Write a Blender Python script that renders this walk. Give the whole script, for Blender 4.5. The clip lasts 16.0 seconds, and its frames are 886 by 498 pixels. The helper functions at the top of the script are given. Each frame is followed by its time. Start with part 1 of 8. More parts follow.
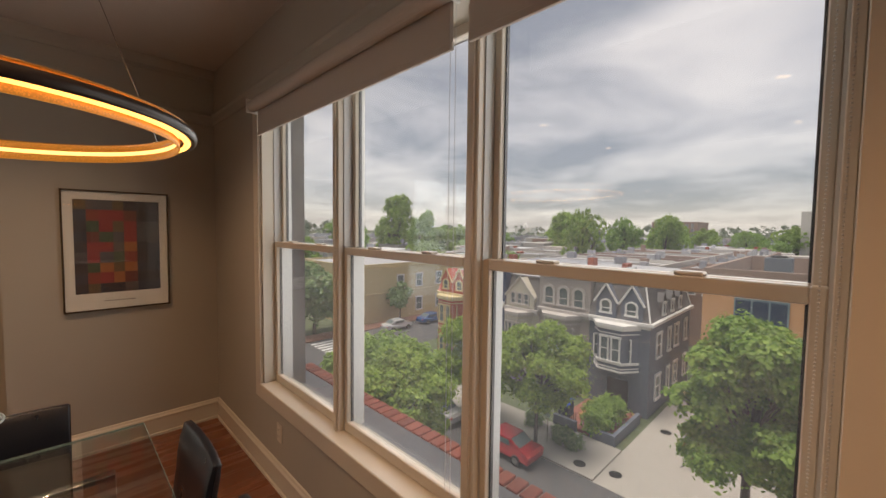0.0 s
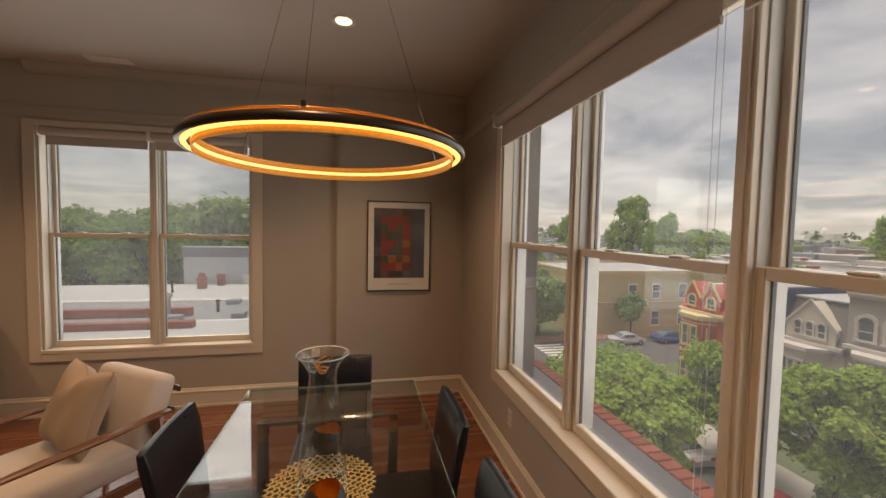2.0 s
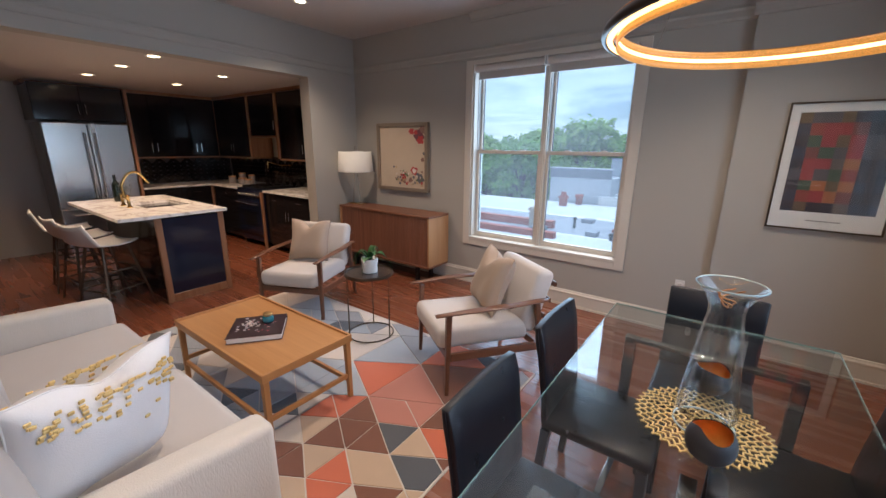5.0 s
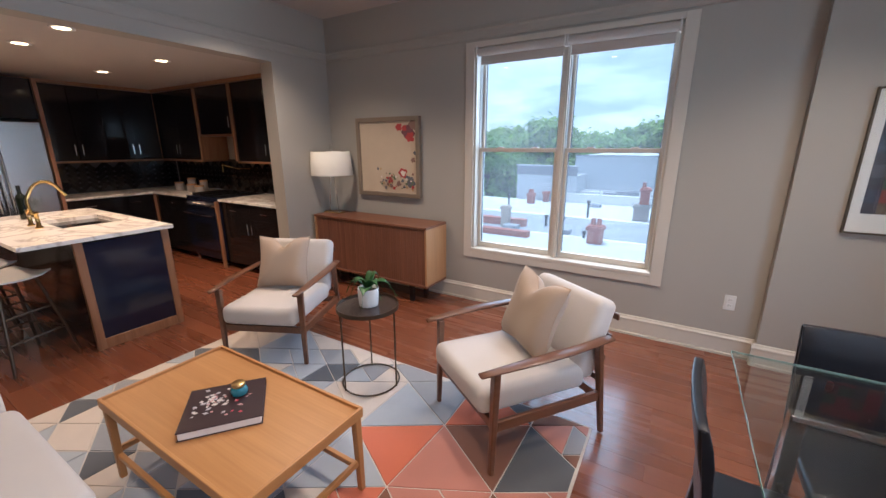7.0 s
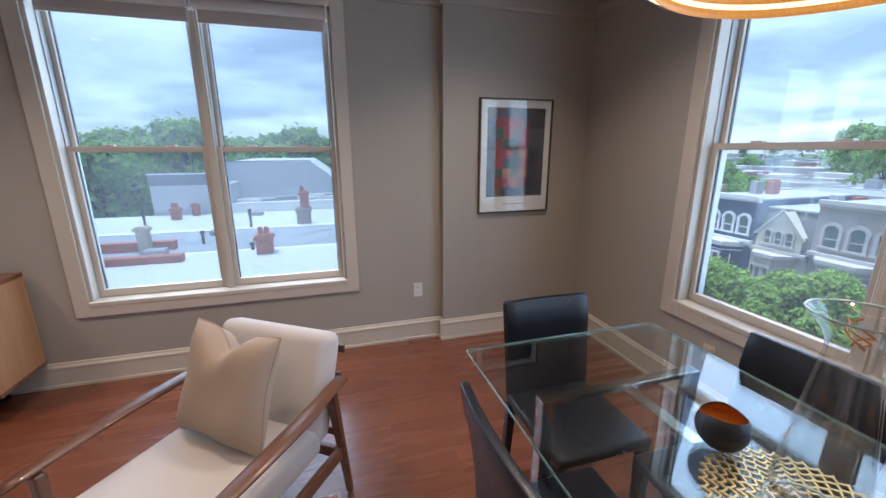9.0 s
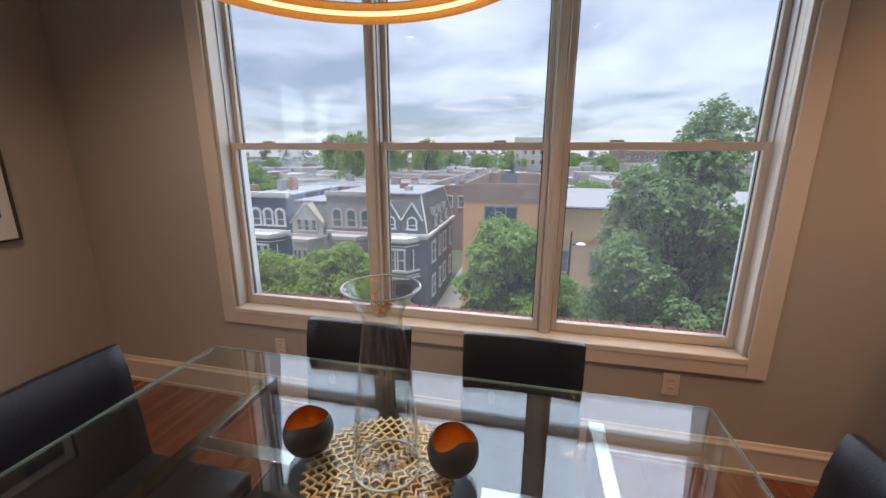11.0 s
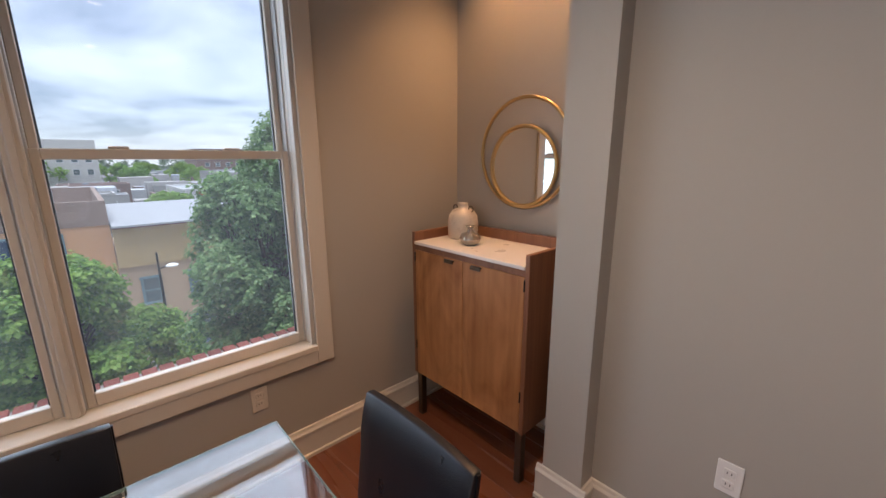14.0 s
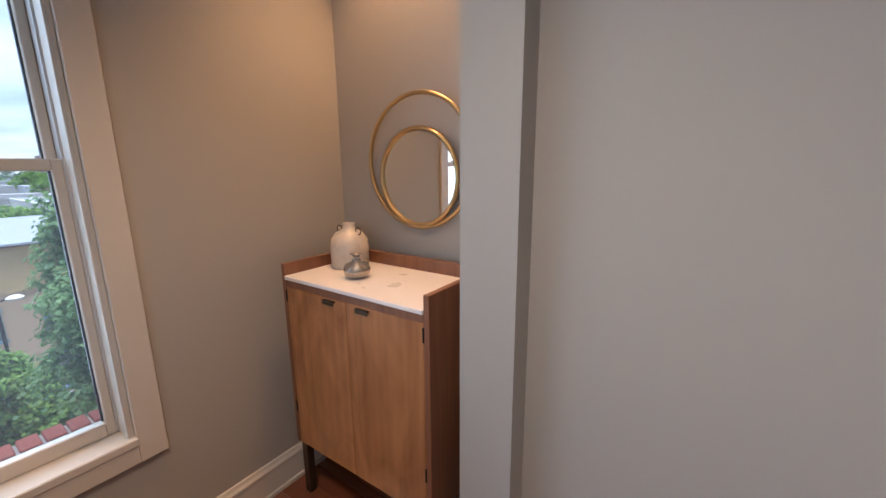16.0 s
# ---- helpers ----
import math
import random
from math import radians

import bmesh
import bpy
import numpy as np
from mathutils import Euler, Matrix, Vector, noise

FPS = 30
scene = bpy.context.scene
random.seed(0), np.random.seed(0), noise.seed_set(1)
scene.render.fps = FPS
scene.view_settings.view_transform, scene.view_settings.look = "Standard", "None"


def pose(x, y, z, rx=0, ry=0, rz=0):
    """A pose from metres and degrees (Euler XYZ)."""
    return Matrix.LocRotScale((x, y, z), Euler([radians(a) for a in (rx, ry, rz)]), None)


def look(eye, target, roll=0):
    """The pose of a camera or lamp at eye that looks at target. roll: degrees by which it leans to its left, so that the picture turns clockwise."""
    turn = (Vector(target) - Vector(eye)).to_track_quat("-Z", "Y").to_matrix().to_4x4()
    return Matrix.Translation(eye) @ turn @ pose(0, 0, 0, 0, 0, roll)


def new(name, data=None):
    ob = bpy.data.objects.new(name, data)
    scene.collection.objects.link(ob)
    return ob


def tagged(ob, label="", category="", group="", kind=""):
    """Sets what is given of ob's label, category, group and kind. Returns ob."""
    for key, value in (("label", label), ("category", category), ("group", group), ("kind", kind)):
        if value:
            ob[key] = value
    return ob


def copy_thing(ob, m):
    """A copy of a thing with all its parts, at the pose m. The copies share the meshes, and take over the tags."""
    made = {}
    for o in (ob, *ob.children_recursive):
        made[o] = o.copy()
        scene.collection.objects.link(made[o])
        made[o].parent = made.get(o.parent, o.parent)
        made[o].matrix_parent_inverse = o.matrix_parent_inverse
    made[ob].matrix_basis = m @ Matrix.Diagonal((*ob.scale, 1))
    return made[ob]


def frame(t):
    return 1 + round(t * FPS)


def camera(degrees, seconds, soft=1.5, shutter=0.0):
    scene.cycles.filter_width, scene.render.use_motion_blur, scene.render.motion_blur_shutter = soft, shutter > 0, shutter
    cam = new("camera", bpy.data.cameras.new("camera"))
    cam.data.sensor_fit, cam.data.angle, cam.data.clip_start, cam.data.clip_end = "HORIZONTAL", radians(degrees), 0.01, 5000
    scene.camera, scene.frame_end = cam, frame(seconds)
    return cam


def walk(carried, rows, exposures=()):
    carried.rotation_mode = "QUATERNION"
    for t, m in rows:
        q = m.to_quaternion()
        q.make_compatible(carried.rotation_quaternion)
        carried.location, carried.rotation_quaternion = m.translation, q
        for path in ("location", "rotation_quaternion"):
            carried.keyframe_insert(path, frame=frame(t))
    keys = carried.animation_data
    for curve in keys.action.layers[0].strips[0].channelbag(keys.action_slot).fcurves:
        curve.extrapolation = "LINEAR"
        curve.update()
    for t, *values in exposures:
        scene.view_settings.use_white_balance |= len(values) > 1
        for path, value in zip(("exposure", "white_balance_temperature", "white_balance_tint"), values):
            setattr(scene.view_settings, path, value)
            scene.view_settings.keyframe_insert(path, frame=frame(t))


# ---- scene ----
cam = camera(97.4, 16.0)
PATH = [
    (0, (-0.938, -3.672, 1.640), (0.464, -2.249, 1.533), 0.7),
    (0.5, (-0.957, -3.676, 1.652), (0.364, -2.176, 1.575), 0.9),
    (1, (-1.021, -3.676, 1.661), (0.113, -2.031, 1.588), 1.0),
    (1.5, (-1.062, -3.695, 1.651), (-0.233, -1.878, 1.572), 0.95),
    (2, (-1.007, -3.708, 1.626), (-0.585, -1.755, 1.522), 1.1),
    (2.5, (-0.955, -3.737, 1.602), (-0.929, -1.744, 1.441), 0.8),
    (3, (-0.938, -3.738, 1.588), (-1.256, -1.781, 1.326), 0.8),
    (3.5, (-0.933, -3.725, 1.576), (-1.539, -1.855, 1.207), 0.7),
    (4, (-0.954, -3.698, 1.559), (-1.798, -1.942, 1.109), 0.7),
    (4.5, (-1.011, -3.686, 1.58), (-2.036, -2.047, 1.069), 0.6),
    (4.7, (-1.065, -3.692, 1.569), (-2.145, -2.089, 1.057), 0.6),
    (5.75, (-1.40, -3.57, 1.572), (-2.629, -2.079, 1.054), 0.3),
    (6.8, (-1.764, -3.371, 1.572), (-2.826, -1.76, 1.046), -0.1),
    (7, (-1.842, -3.338, 1.559), (-2.837, -1.681, 1.042), -0.1),
    (7.5, (-1.952, -3.182, 1.551), (-2.711, -1.406, 1.031), -0.3),
    (8, (-1.969, -3.006, 1.505), (-2.404, -1.116, 1.017), -0.1),
    (8.5, (-2.013, -2.902, 1.487), (-2.001, -0.959, 1.011), -0.2),
    (9, (-2.043, -2.81, 1.503), (-1.493, -0.951, 1.011), -0.1),
    (9.5, (-1.955, -2.761, 1.505), (-0.919, -1.122, 1.014), -0.0),
    (10, (-1.88, -2.713, 1.484), (-0.447, -1.404, 1.001), -0.1),
    (10.2, (-1.873, -2.691, 1.483), (-0.309, -1.541, 1.002), 0.1),
    (12.3, (-1.829, -2.742, 1.488), (-0.004, -3.408, 1.012), -0.5),
    (12.5, (-1.827, -2.754, 1.493), (-0.05, -3.54, 1.019), -0.5),
    (13, (-1.81, -2.786, 1.495), (-0.163, -3.821, 1.032), -0.3),
    (13.5, (-1.789, -2.837, 1.505), (-0.259, -4.042, 1.048), -0.4),
    (14, (-1.758, -2.94, 1.493), (-0.325, -4.262, 1.049), -0.3),
    (14.5, (-1.73, -3.052, 1.489), (-0.388, -4.471, 1.058), -0.2),
    (15, (-1.673, -3.143, 1.486), (-0.445, -4.661, 1.054), -0.3),
    (15.5, (-1.592, -3.215, 1.479), (-0.479, -4.822, 1.055), -0.3),
    (16, (-1.562, -3.325, 1.505), (-0.447, -4.933, 1.09), -0.5),
]
walk(cam, [(t, look(eye, target, roll)) for t, eye, target, roll in PATH],
     [(0.0, -0.30, 7500, 19), (1.0, -0.34, 8300, 20), (1.5, -0.34, 8500, 20), (2.5, -0.18, 7100, 17), (3.0, 0.0, 6100, 13), (3.5, 0.22, 5550, 11), (4.5, 0.46, 5150, 9), (7.0, 0.74, 5000, 9), (8.0, 0.86, 4950, 9), (8.5, 0.8, 4900, 8), (9.0, 0.40, 4950, 9), (9.5, 0.14, 5450, 13), (10.0, 0.05, 5700, 15), (12.5, 0.0, 6250, 18), (14.0, 0.10, 5750, 15), (16.0, 0.38, 5200, 12)])

# ---------------- world, sun and large lights ----------------
SKY = bpy.data.worlds.new("cloudy_sky")
scene.world = SKY
SKY.use_nodes = True
SUN_ELEV, SUN_TURN = radians(52), radians(150)


def build_sky():
    nt = SKY.node_tree
    nt.nodes.clear()
    n, ln = nt.nodes.new, nt.links.new
    out = n("ShaderNodeOutputWorld")
    sky = n("ShaderNodeTexSky")
    sky.sky_type, sky.sun_disc = "NISHITA", False
    sky.sun_elevation, sky.sun_rotation = SUN_ELEV, SUN_TURN
    bg1 = n("ShaderNodeBackground")
    bg1.inputs["Strength"].default_value = 0.05
    ln(sky.outputs[0], bg1.inputs["Color"])
    co = n("ShaderNodeTexCoord")
    sep = n("ShaderNodeSeparateXYZ")
    ln(co.outputs["Generated"], sep.inputs[0])
    # cloud layer: the direction projected on a flat deck
    lift = n("ShaderNodeMath")
    lift.operation = "MAXIMUM"
    lift.inputs[1].default_value = 0.0
    ln(sep.outputs["Z"], lift.inputs[0])
    plus = n("ShaderNodeMath")
    plus.operation = "ADD"
    plus.inputs[1].default_value = 0.16
    ln(lift.outputs[0], plus.inputs[0])
    div = n("ShaderNodeVectorMath")
    div.operation = "DIVIDE"
    ln(co.outputs["Generated"], div.inputs[0])
    comb = n("ShaderNodeCombineXYZ")
    for k in ("X", "Y", "Z"):
        ln(plus.outputs[0], comb.inputs[k])
    ln(comb.outputs[0], div.inputs[1])
    big = n("ShaderNodeTexNoise")
    big.inputs["Scale"].default_value, big.inputs["Detail"].default_value = 1.1, 6
    big.inputs["Roughness"].default_value, big.inputs["Distortion"].default_value = 0.52, 0.35
    ln(div.outputs[0], big.inputs["Vector"])
    ramp = n("ShaderNodeValToRGB")
    e = ramp.color_ramp.elements
    e[0].position, e[0].color = 0.36, (0.30, 0.34, 0.42, 1)
    e[1].position, e[1].color = 0.68, (0.92, 0.93, 0.97, 1)
    mid = ramp.color_ramp.elements.new(0.5)
    mid.color = (0.60, 0.63, 0.70, 1)
    ln(big.outputs["Fac"], ramp.inputs[0])
    # brighter band low over the horizon
    hor = n("ShaderNodeMapRange")
    hor.inputs["From Min"].default_value, hor.inputs["From Max"].default_value = 0.0, 0.07
    hor.inputs["To Min"].default_value, hor.inputs["To Max"].default_value = 0.45, 0.0
    ln(lift.outputs[0], hor.inputs["Value"])
    mix = n("ShaderNodeMix")
    mix.data_type = "RGBA"
    ln(hor.outputs[0], mix.inputs[0])
    ln(ramp.outputs[0], mix.inputs[6])
    mix.inputs[7].default_value = (0.98, 0.97, 0.95, 1)
    bg2 = n("ShaderNodeBackground")
    bg2.inputs["Strength"].default_value = 0.96
    ln(mix.outputs[2], bg2.inputs["Color"])
    add = n("ShaderNodeAddShader")
    ln(bg1.outputs[0], add.inputs[0])
    ln(bg2.outputs[0], add.inputs[1])
    ln(add.outputs[0], out.inputs[0])


build_sky()
sun_data = bpy.data.lights.new("sun", "SUN")
sun_data.energy, sun_data.angle, sun_data.color = 4.8, radians(30), (1.0, 0.97, 0.92)
sun_ob = new("sun", sun_data)
sun_ob.matrix_world = look((0, 0, 60), (0 - math.sin(SUN_TURN) * -20, -8, 0))


def window_light(name, where, target, w, hgt, power, col):
    d = bpy.data.lights.new(name, "AREA")
    d.shape, d.size, d.size_y, d.energy, d.color = "RECTANGLE", w, hgt, power, col
    ob = new(name, d)
    ob.matrix_world = look(where, target)
    return ob


window_light("window_skylight", (0.30, -2.35, 1.5), (-2, -2.35, 1.2), 2.6, 1.7, 30, (0.86, 0.93, 1.0))
window_light("window_skylight", (-2.75, 0.40, 1.5), (-2.75, -2, 1.2), 1.5, 1.7, 31, (0.84, 0.92, 1.0))


def down_light(where, power, col=(1.0, 0.69, 0.43), spread=120):
    d = bpy.data.lights.new("downlight_lamp", "SPOT")
    d.energy, d.color, d.spot_size, d.spot_blend, d.shadow_soft_size = power, col, radians(spread), 0.8, 0.05
    ob = new("downlight_lamp", d)
    ob.matrix_world = look(where, (where[0], where[1] + 0.001, where[2] - 1))


CEIL, KCEIL = 2.89, 2.35
ROOM_LIGHTS = [(-1.11, -1.17), (-2.95, -1.14), (-4.75, -1.14), (-1.3, -3.2), (-2.95, -3.3), (-4.75, -3.3)]
KITCHEN_LIGHTS = [(-6.28, -1.22), (-7.48, -1.27), (-5.66, -2.12), (-6.5, -2.14), (-7.5, -2.2), (-6.6, -3.2)]
for lx, ly in ROOM_LIGHTS:
    down_light((lx, ly, CEIL - 0.03), 78 if ly > -2 else 90 if lx > -2 else 30)
for lx, ly in KITCHEN_LIGHTS:
    down_light((lx, ly, KCEIL - 0.03), 37, (1.0, 0.60, 0.31))
down_light((-0.52, -4.50, CEIL - 0.03), 74, (1.0, 0.50, 0.19), 96)

# ---------------- helpers for building ----------------
def part(name, bm, material, parent=None, label="", smooth=False):
    me = bpy.data.meshes.new(name)
    bm.to_mesh(me)
    bm.free()
    for m in material if isinstance(material, (list, tuple)) else [material]:
        me.materials.append(m)
    if smooth:
        for p in me.polygons:
            p.use_smooth = True
    ob = new(name, me)
    if parent is not None:
        ob.parent = parent
    if label:
        ob["label"] = label
    return ob


def thing(name, label, category, at=(0, 0, 0), turn=0.0, group=""):
    ob = new(name)
    ob.empty_display_size = 0.1
    ob.matrix_basis = pose(*at, 0, 0, turn)
    return tagged(ob, label, category, group)


def structure(ob, label, category):
    return tagged(ob, label, category, kind="structure")


def box(bm, x0, x1, y0, y1, z0, z1, bevel=0.0, seg=2, mat_i=0):
    r = bmesh.ops.create_cube(bm, size=1.0)
    vs = r["verts"]
    for v in vs:
        v.co = Vector((x0 + (v.co.x + 0.5) * (x1 - x0), y0 + (v.co.y + 0.5) * (y1 - y0), z0 + (v.co.z + 0.5) * (z1 - z0)))
    fs = {f for v in vs for f in v.link_faces}
    for f in fs:
        f.material_index = mat_i
    if bevel > 0:
        es = list({e for v in vs for e in v.link_edges})
        bmesh.ops.bevel(bm, geom=es, offset=bevel, segments=seg, affect="EDGES", profile=0.5)
    return vs


def tube(bm, p0, p1, r0, r1=None, seg=12, caps=True):
    p0, p1 = Vector(p0), Vector(p1)
    d = p1 - p0
    r = bmesh.ops.create_cone(bm, cap_ends=caps, segments=seg, radius1=r0, radius2=r0 if r1 is None else r1, depth=d.length)
    m = Matrix.Translation((p0 + p1) / 2) @ d.to_track_quat("Z", "Y").to_matrix().to_4x4()
    bmesh.ops.transform(bm, matrix=m, verts=r["verts"])
    return r["verts"]


def bar(bm, p0, p1, w, t, bevel=0.004, up=(0, 0, 1), taper=1.0):
    """A bar of rectangular section w across and t along 'up', from p0 to p1."""
    p0, p1 = Vector(p0), Vector(p1)
    d = (p1 - p0).normalized()
    u = Vector(up)
    side = d.cross(u).normalized()
    u = side.cross(d).normalized()
    vs = []
    for p, k in ((p0, 1.0), (p1, taper)):
        for a, b in ((-1, -1), (1, -1), (1, 1), (-1, 1)):
            vs.append(bm.verts.new(p + side * a * w / 2 * k + u * b * t / 2 * k))
    fs = [bm.faces.new(vs[0:4][::-1]), bm.faces.new(vs[4:8])]
    for i in range(4):
        j = (i + 1) % 4
        fs.append(bm.faces.new((vs[i], vs[j], vs[4 + j], vs[4 + i])))
    if bevel > 0:
        es = list({e for f in fs for e in f.edges})
        bmesh.ops.bevel(bm, geom=es, offset=bevel, segments=2, affect="EDGES", profile=0.5)


def lathe(bm, profile, seg=32, at=(0, 0, 0)):
    rings = []
    for r, z in profile:
        rings.append([bm.verts.new((at[0] + r * math.cos(2 * math.pi * i / seg), at[1] + r * math.sin(2 * math.pi * i / seg), at[2] + z)) for i in range(seg)])
    for a, b in zip(rings, rings[1:]):
        for i in range(seg):
            j = (i + 1) % seg
            bm.faces.new((a[i], a[j], b[j], b[i]))
    return rings


def ring_tube(bm, radius, section, seg=96, at=(0, 0, 0)):
    """A closed ring: section is a list of (dr, dz) round the profile."""
    loops = []
    for i in range(seg):
        a = 2 * math.pi * i / seg
        loops.append([bm.verts.new((at[0] + (radius + dr) * math.cos(a), at[1] + (radius + dr) * math.sin(a), at[2] + dz)) for dr, dz in section])
    k = len(section)
    for i in range(seg):
        a, b = loops[i], loops[(i + 1) % seg]
        for j in range(k):
            bm.faces.new((a[j], b[j], b[(j + 1) % k], a[(j + 1) % k]))


def round_section(r, n=10):
    return [(r * math.cos(2 * math.pi * i / n), r * math.sin(2 * math.pi * i / n)) for i in range(n)]


def fix(bm):
    bmesh.ops.recalc_face_normals(bm, faces=bm.faces)
    return bm


def cushion(bm, w, d, t, round_r=0.05, puff=0.25, n=10, at=(0, 0, 0)):
    """A soft block w x d x t with rounded edges and a swollen middle."""
    grid = {}

    def place(i, j, k):
        u, v, s = i / n * 2 - 1, j / n * 2 - 1, k * 2 - 1
        e = max(abs(u), abs(v))
        thick = t / 2 * (1 + puff * (1 - u * u) * (1 - v * v)) * (1 - max(0, e - 0.8) ** 2 * 9)
        return Vector((at[0] + u * w / 2, at[1] + v * d / 2, at[2] + s * thick))

    for k in (0, 1):
        for i in range(n + 1):
            for j in range(n + 1):
                grid[i, j, k] = bm.verts.new(place(i, j, k))
    for i in range(n):
        for j in range(n):
            bm.faces.new((grid[i, j, 0], grid[i, j + 1, 0], grid[i + 1, j + 1, 0], grid[i + 1, j, 0]))
            bm.faces.new((grid[i, j, 1], grid[i + 1, j, 1], grid[i + 1, j + 1, 1], grid[i, j + 1, 1]))
    rim = [(i, 0) for i in range(n)] + [(n, j) for j in range(n)] + [(i, n) for i in range(n, 0, -1)] + [(0, j) for j in range(n, 0, -1)]
    for a, b in zip(rim, rim[1:] + rim[:1]):
        bm.faces.new((grid[(*a, 0)], grid[(*b, 0)], grid[(*b, 1)], grid[(*a, 1)]))
    return fix(bm)


# ---------------- materials ----------------
def base_nodes(name):
    m = bpy.data.materials.new(name)
    m.use_nodes = True
    nt = m.node_tree
    return m, nt, nt.nodes["Principled BSDF"], nt.nodes.new, nt.links.new


def mat(name, col, rough=0.5, metal=0.0, var=0.10, scale=6.0, bump=0.1, bscale=80.0, coat=0.0, sheen=0.0, rand=0.0, stretch=(1, 1, 1), rvar=0.08):
    m, nt, bs, n, ln = base_nodes(name)
    co = n("ShaderNodeTexCoord")
    mp = n("ShaderNodeMapping")
    mp.inputs["Scale"].default_value = stretch
    ln(co.outputs["Object"], mp.inputs["Vector"])
    no = n("ShaderNodeTexNoise")
    no.inputs["Scale"].default_value, no.inputs["Detail"].default_value = scale, 5
    ln(mp.outputs[0], no.inputs["Vector"])
    fine = n("ShaderNodeTexNoise")
    fine.inputs["Scale"].default_value, fine.inputs["Detail"].default_value = bscale, 3
    ln(mp.outputs[0], fine.inputs["Vector"])
    mx = n("ShaderNodeMix")
    mx.data_type = "RGBA"
    mx.inputs[6].default_value = (*[c * (1 - var) for c in col], 1)
    mx.inputs[7].default_value = (*[min(1, c * (1 + var)) for c in col], 1)
    av = n("ShaderNodeMath")
    av.operation = "MULTIPLY_ADD"
    av.inputs[1].default_value, av.inputs[2].default_value = 0.35, 0.0
    ln(fine.outputs["Fac"], av.inputs[0])
    ad = n("ShaderNodeMath")
    ad.operation = "MULTIPLY_ADD"
    ad.inputs[1].default_value = 0.65
    ln(no.outputs["Fac"], ad.inputs[0])
    ln(av.outputs[0], ad.inputs[2])
    ln(ad.outputs[0], mx.inputs[0])
    col_out = mx.outputs[2]
    if rand:
        oi = n("ShaderNodeObjectInfo")
        hs = n("ShaderNodeHueSaturation")
        mr = n("ShaderNodeMapRange")
        mr.inputs["To Min"].default_value, mr.inputs["To Max"].default_value = 1 - rand, 1 + rand
        ln(oi.outputs["Random"], mr.inputs["Value"])
        ln(mr.outputs[0], hs.inputs["Value"])
        ln(col_out, hs.inputs["Color"])
        col_out = hs.outputs[0]
    ln(col_out, bs.inputs["Base Color"])
    rr = n("ShaderNodeMapRange")
    rr.inputs["To Min"].default_value, rr.inputs["To Max"].default_value = max(0.02, rough - rvar), min(1, rough + rvar)
    ln(no.outputs["Fac"], rr.inputs["Value"])
    ln(rr.outputs[0], bs.inputs["Roughness"])
    bs.inputs["Metallic"].default_value = metal
    bs.inputs["Coat Weight"].default_value = coat
    bs.inputs["Coat Roughness"].default_value = 0.12
    bs.inputs["Sheen Weight"].default_value = sheen
    if bump:
        bp = n("ShaderNodeBump")
        bp.inputs["Strength"].default_value, bp.inputs["Distance"].default_value = bump, 0.004
        ln(fine.outputs["Fac"], bp.inputs["Height"])
        ln(bp.outputs[0], bs.inputs["Normal"])
    return m


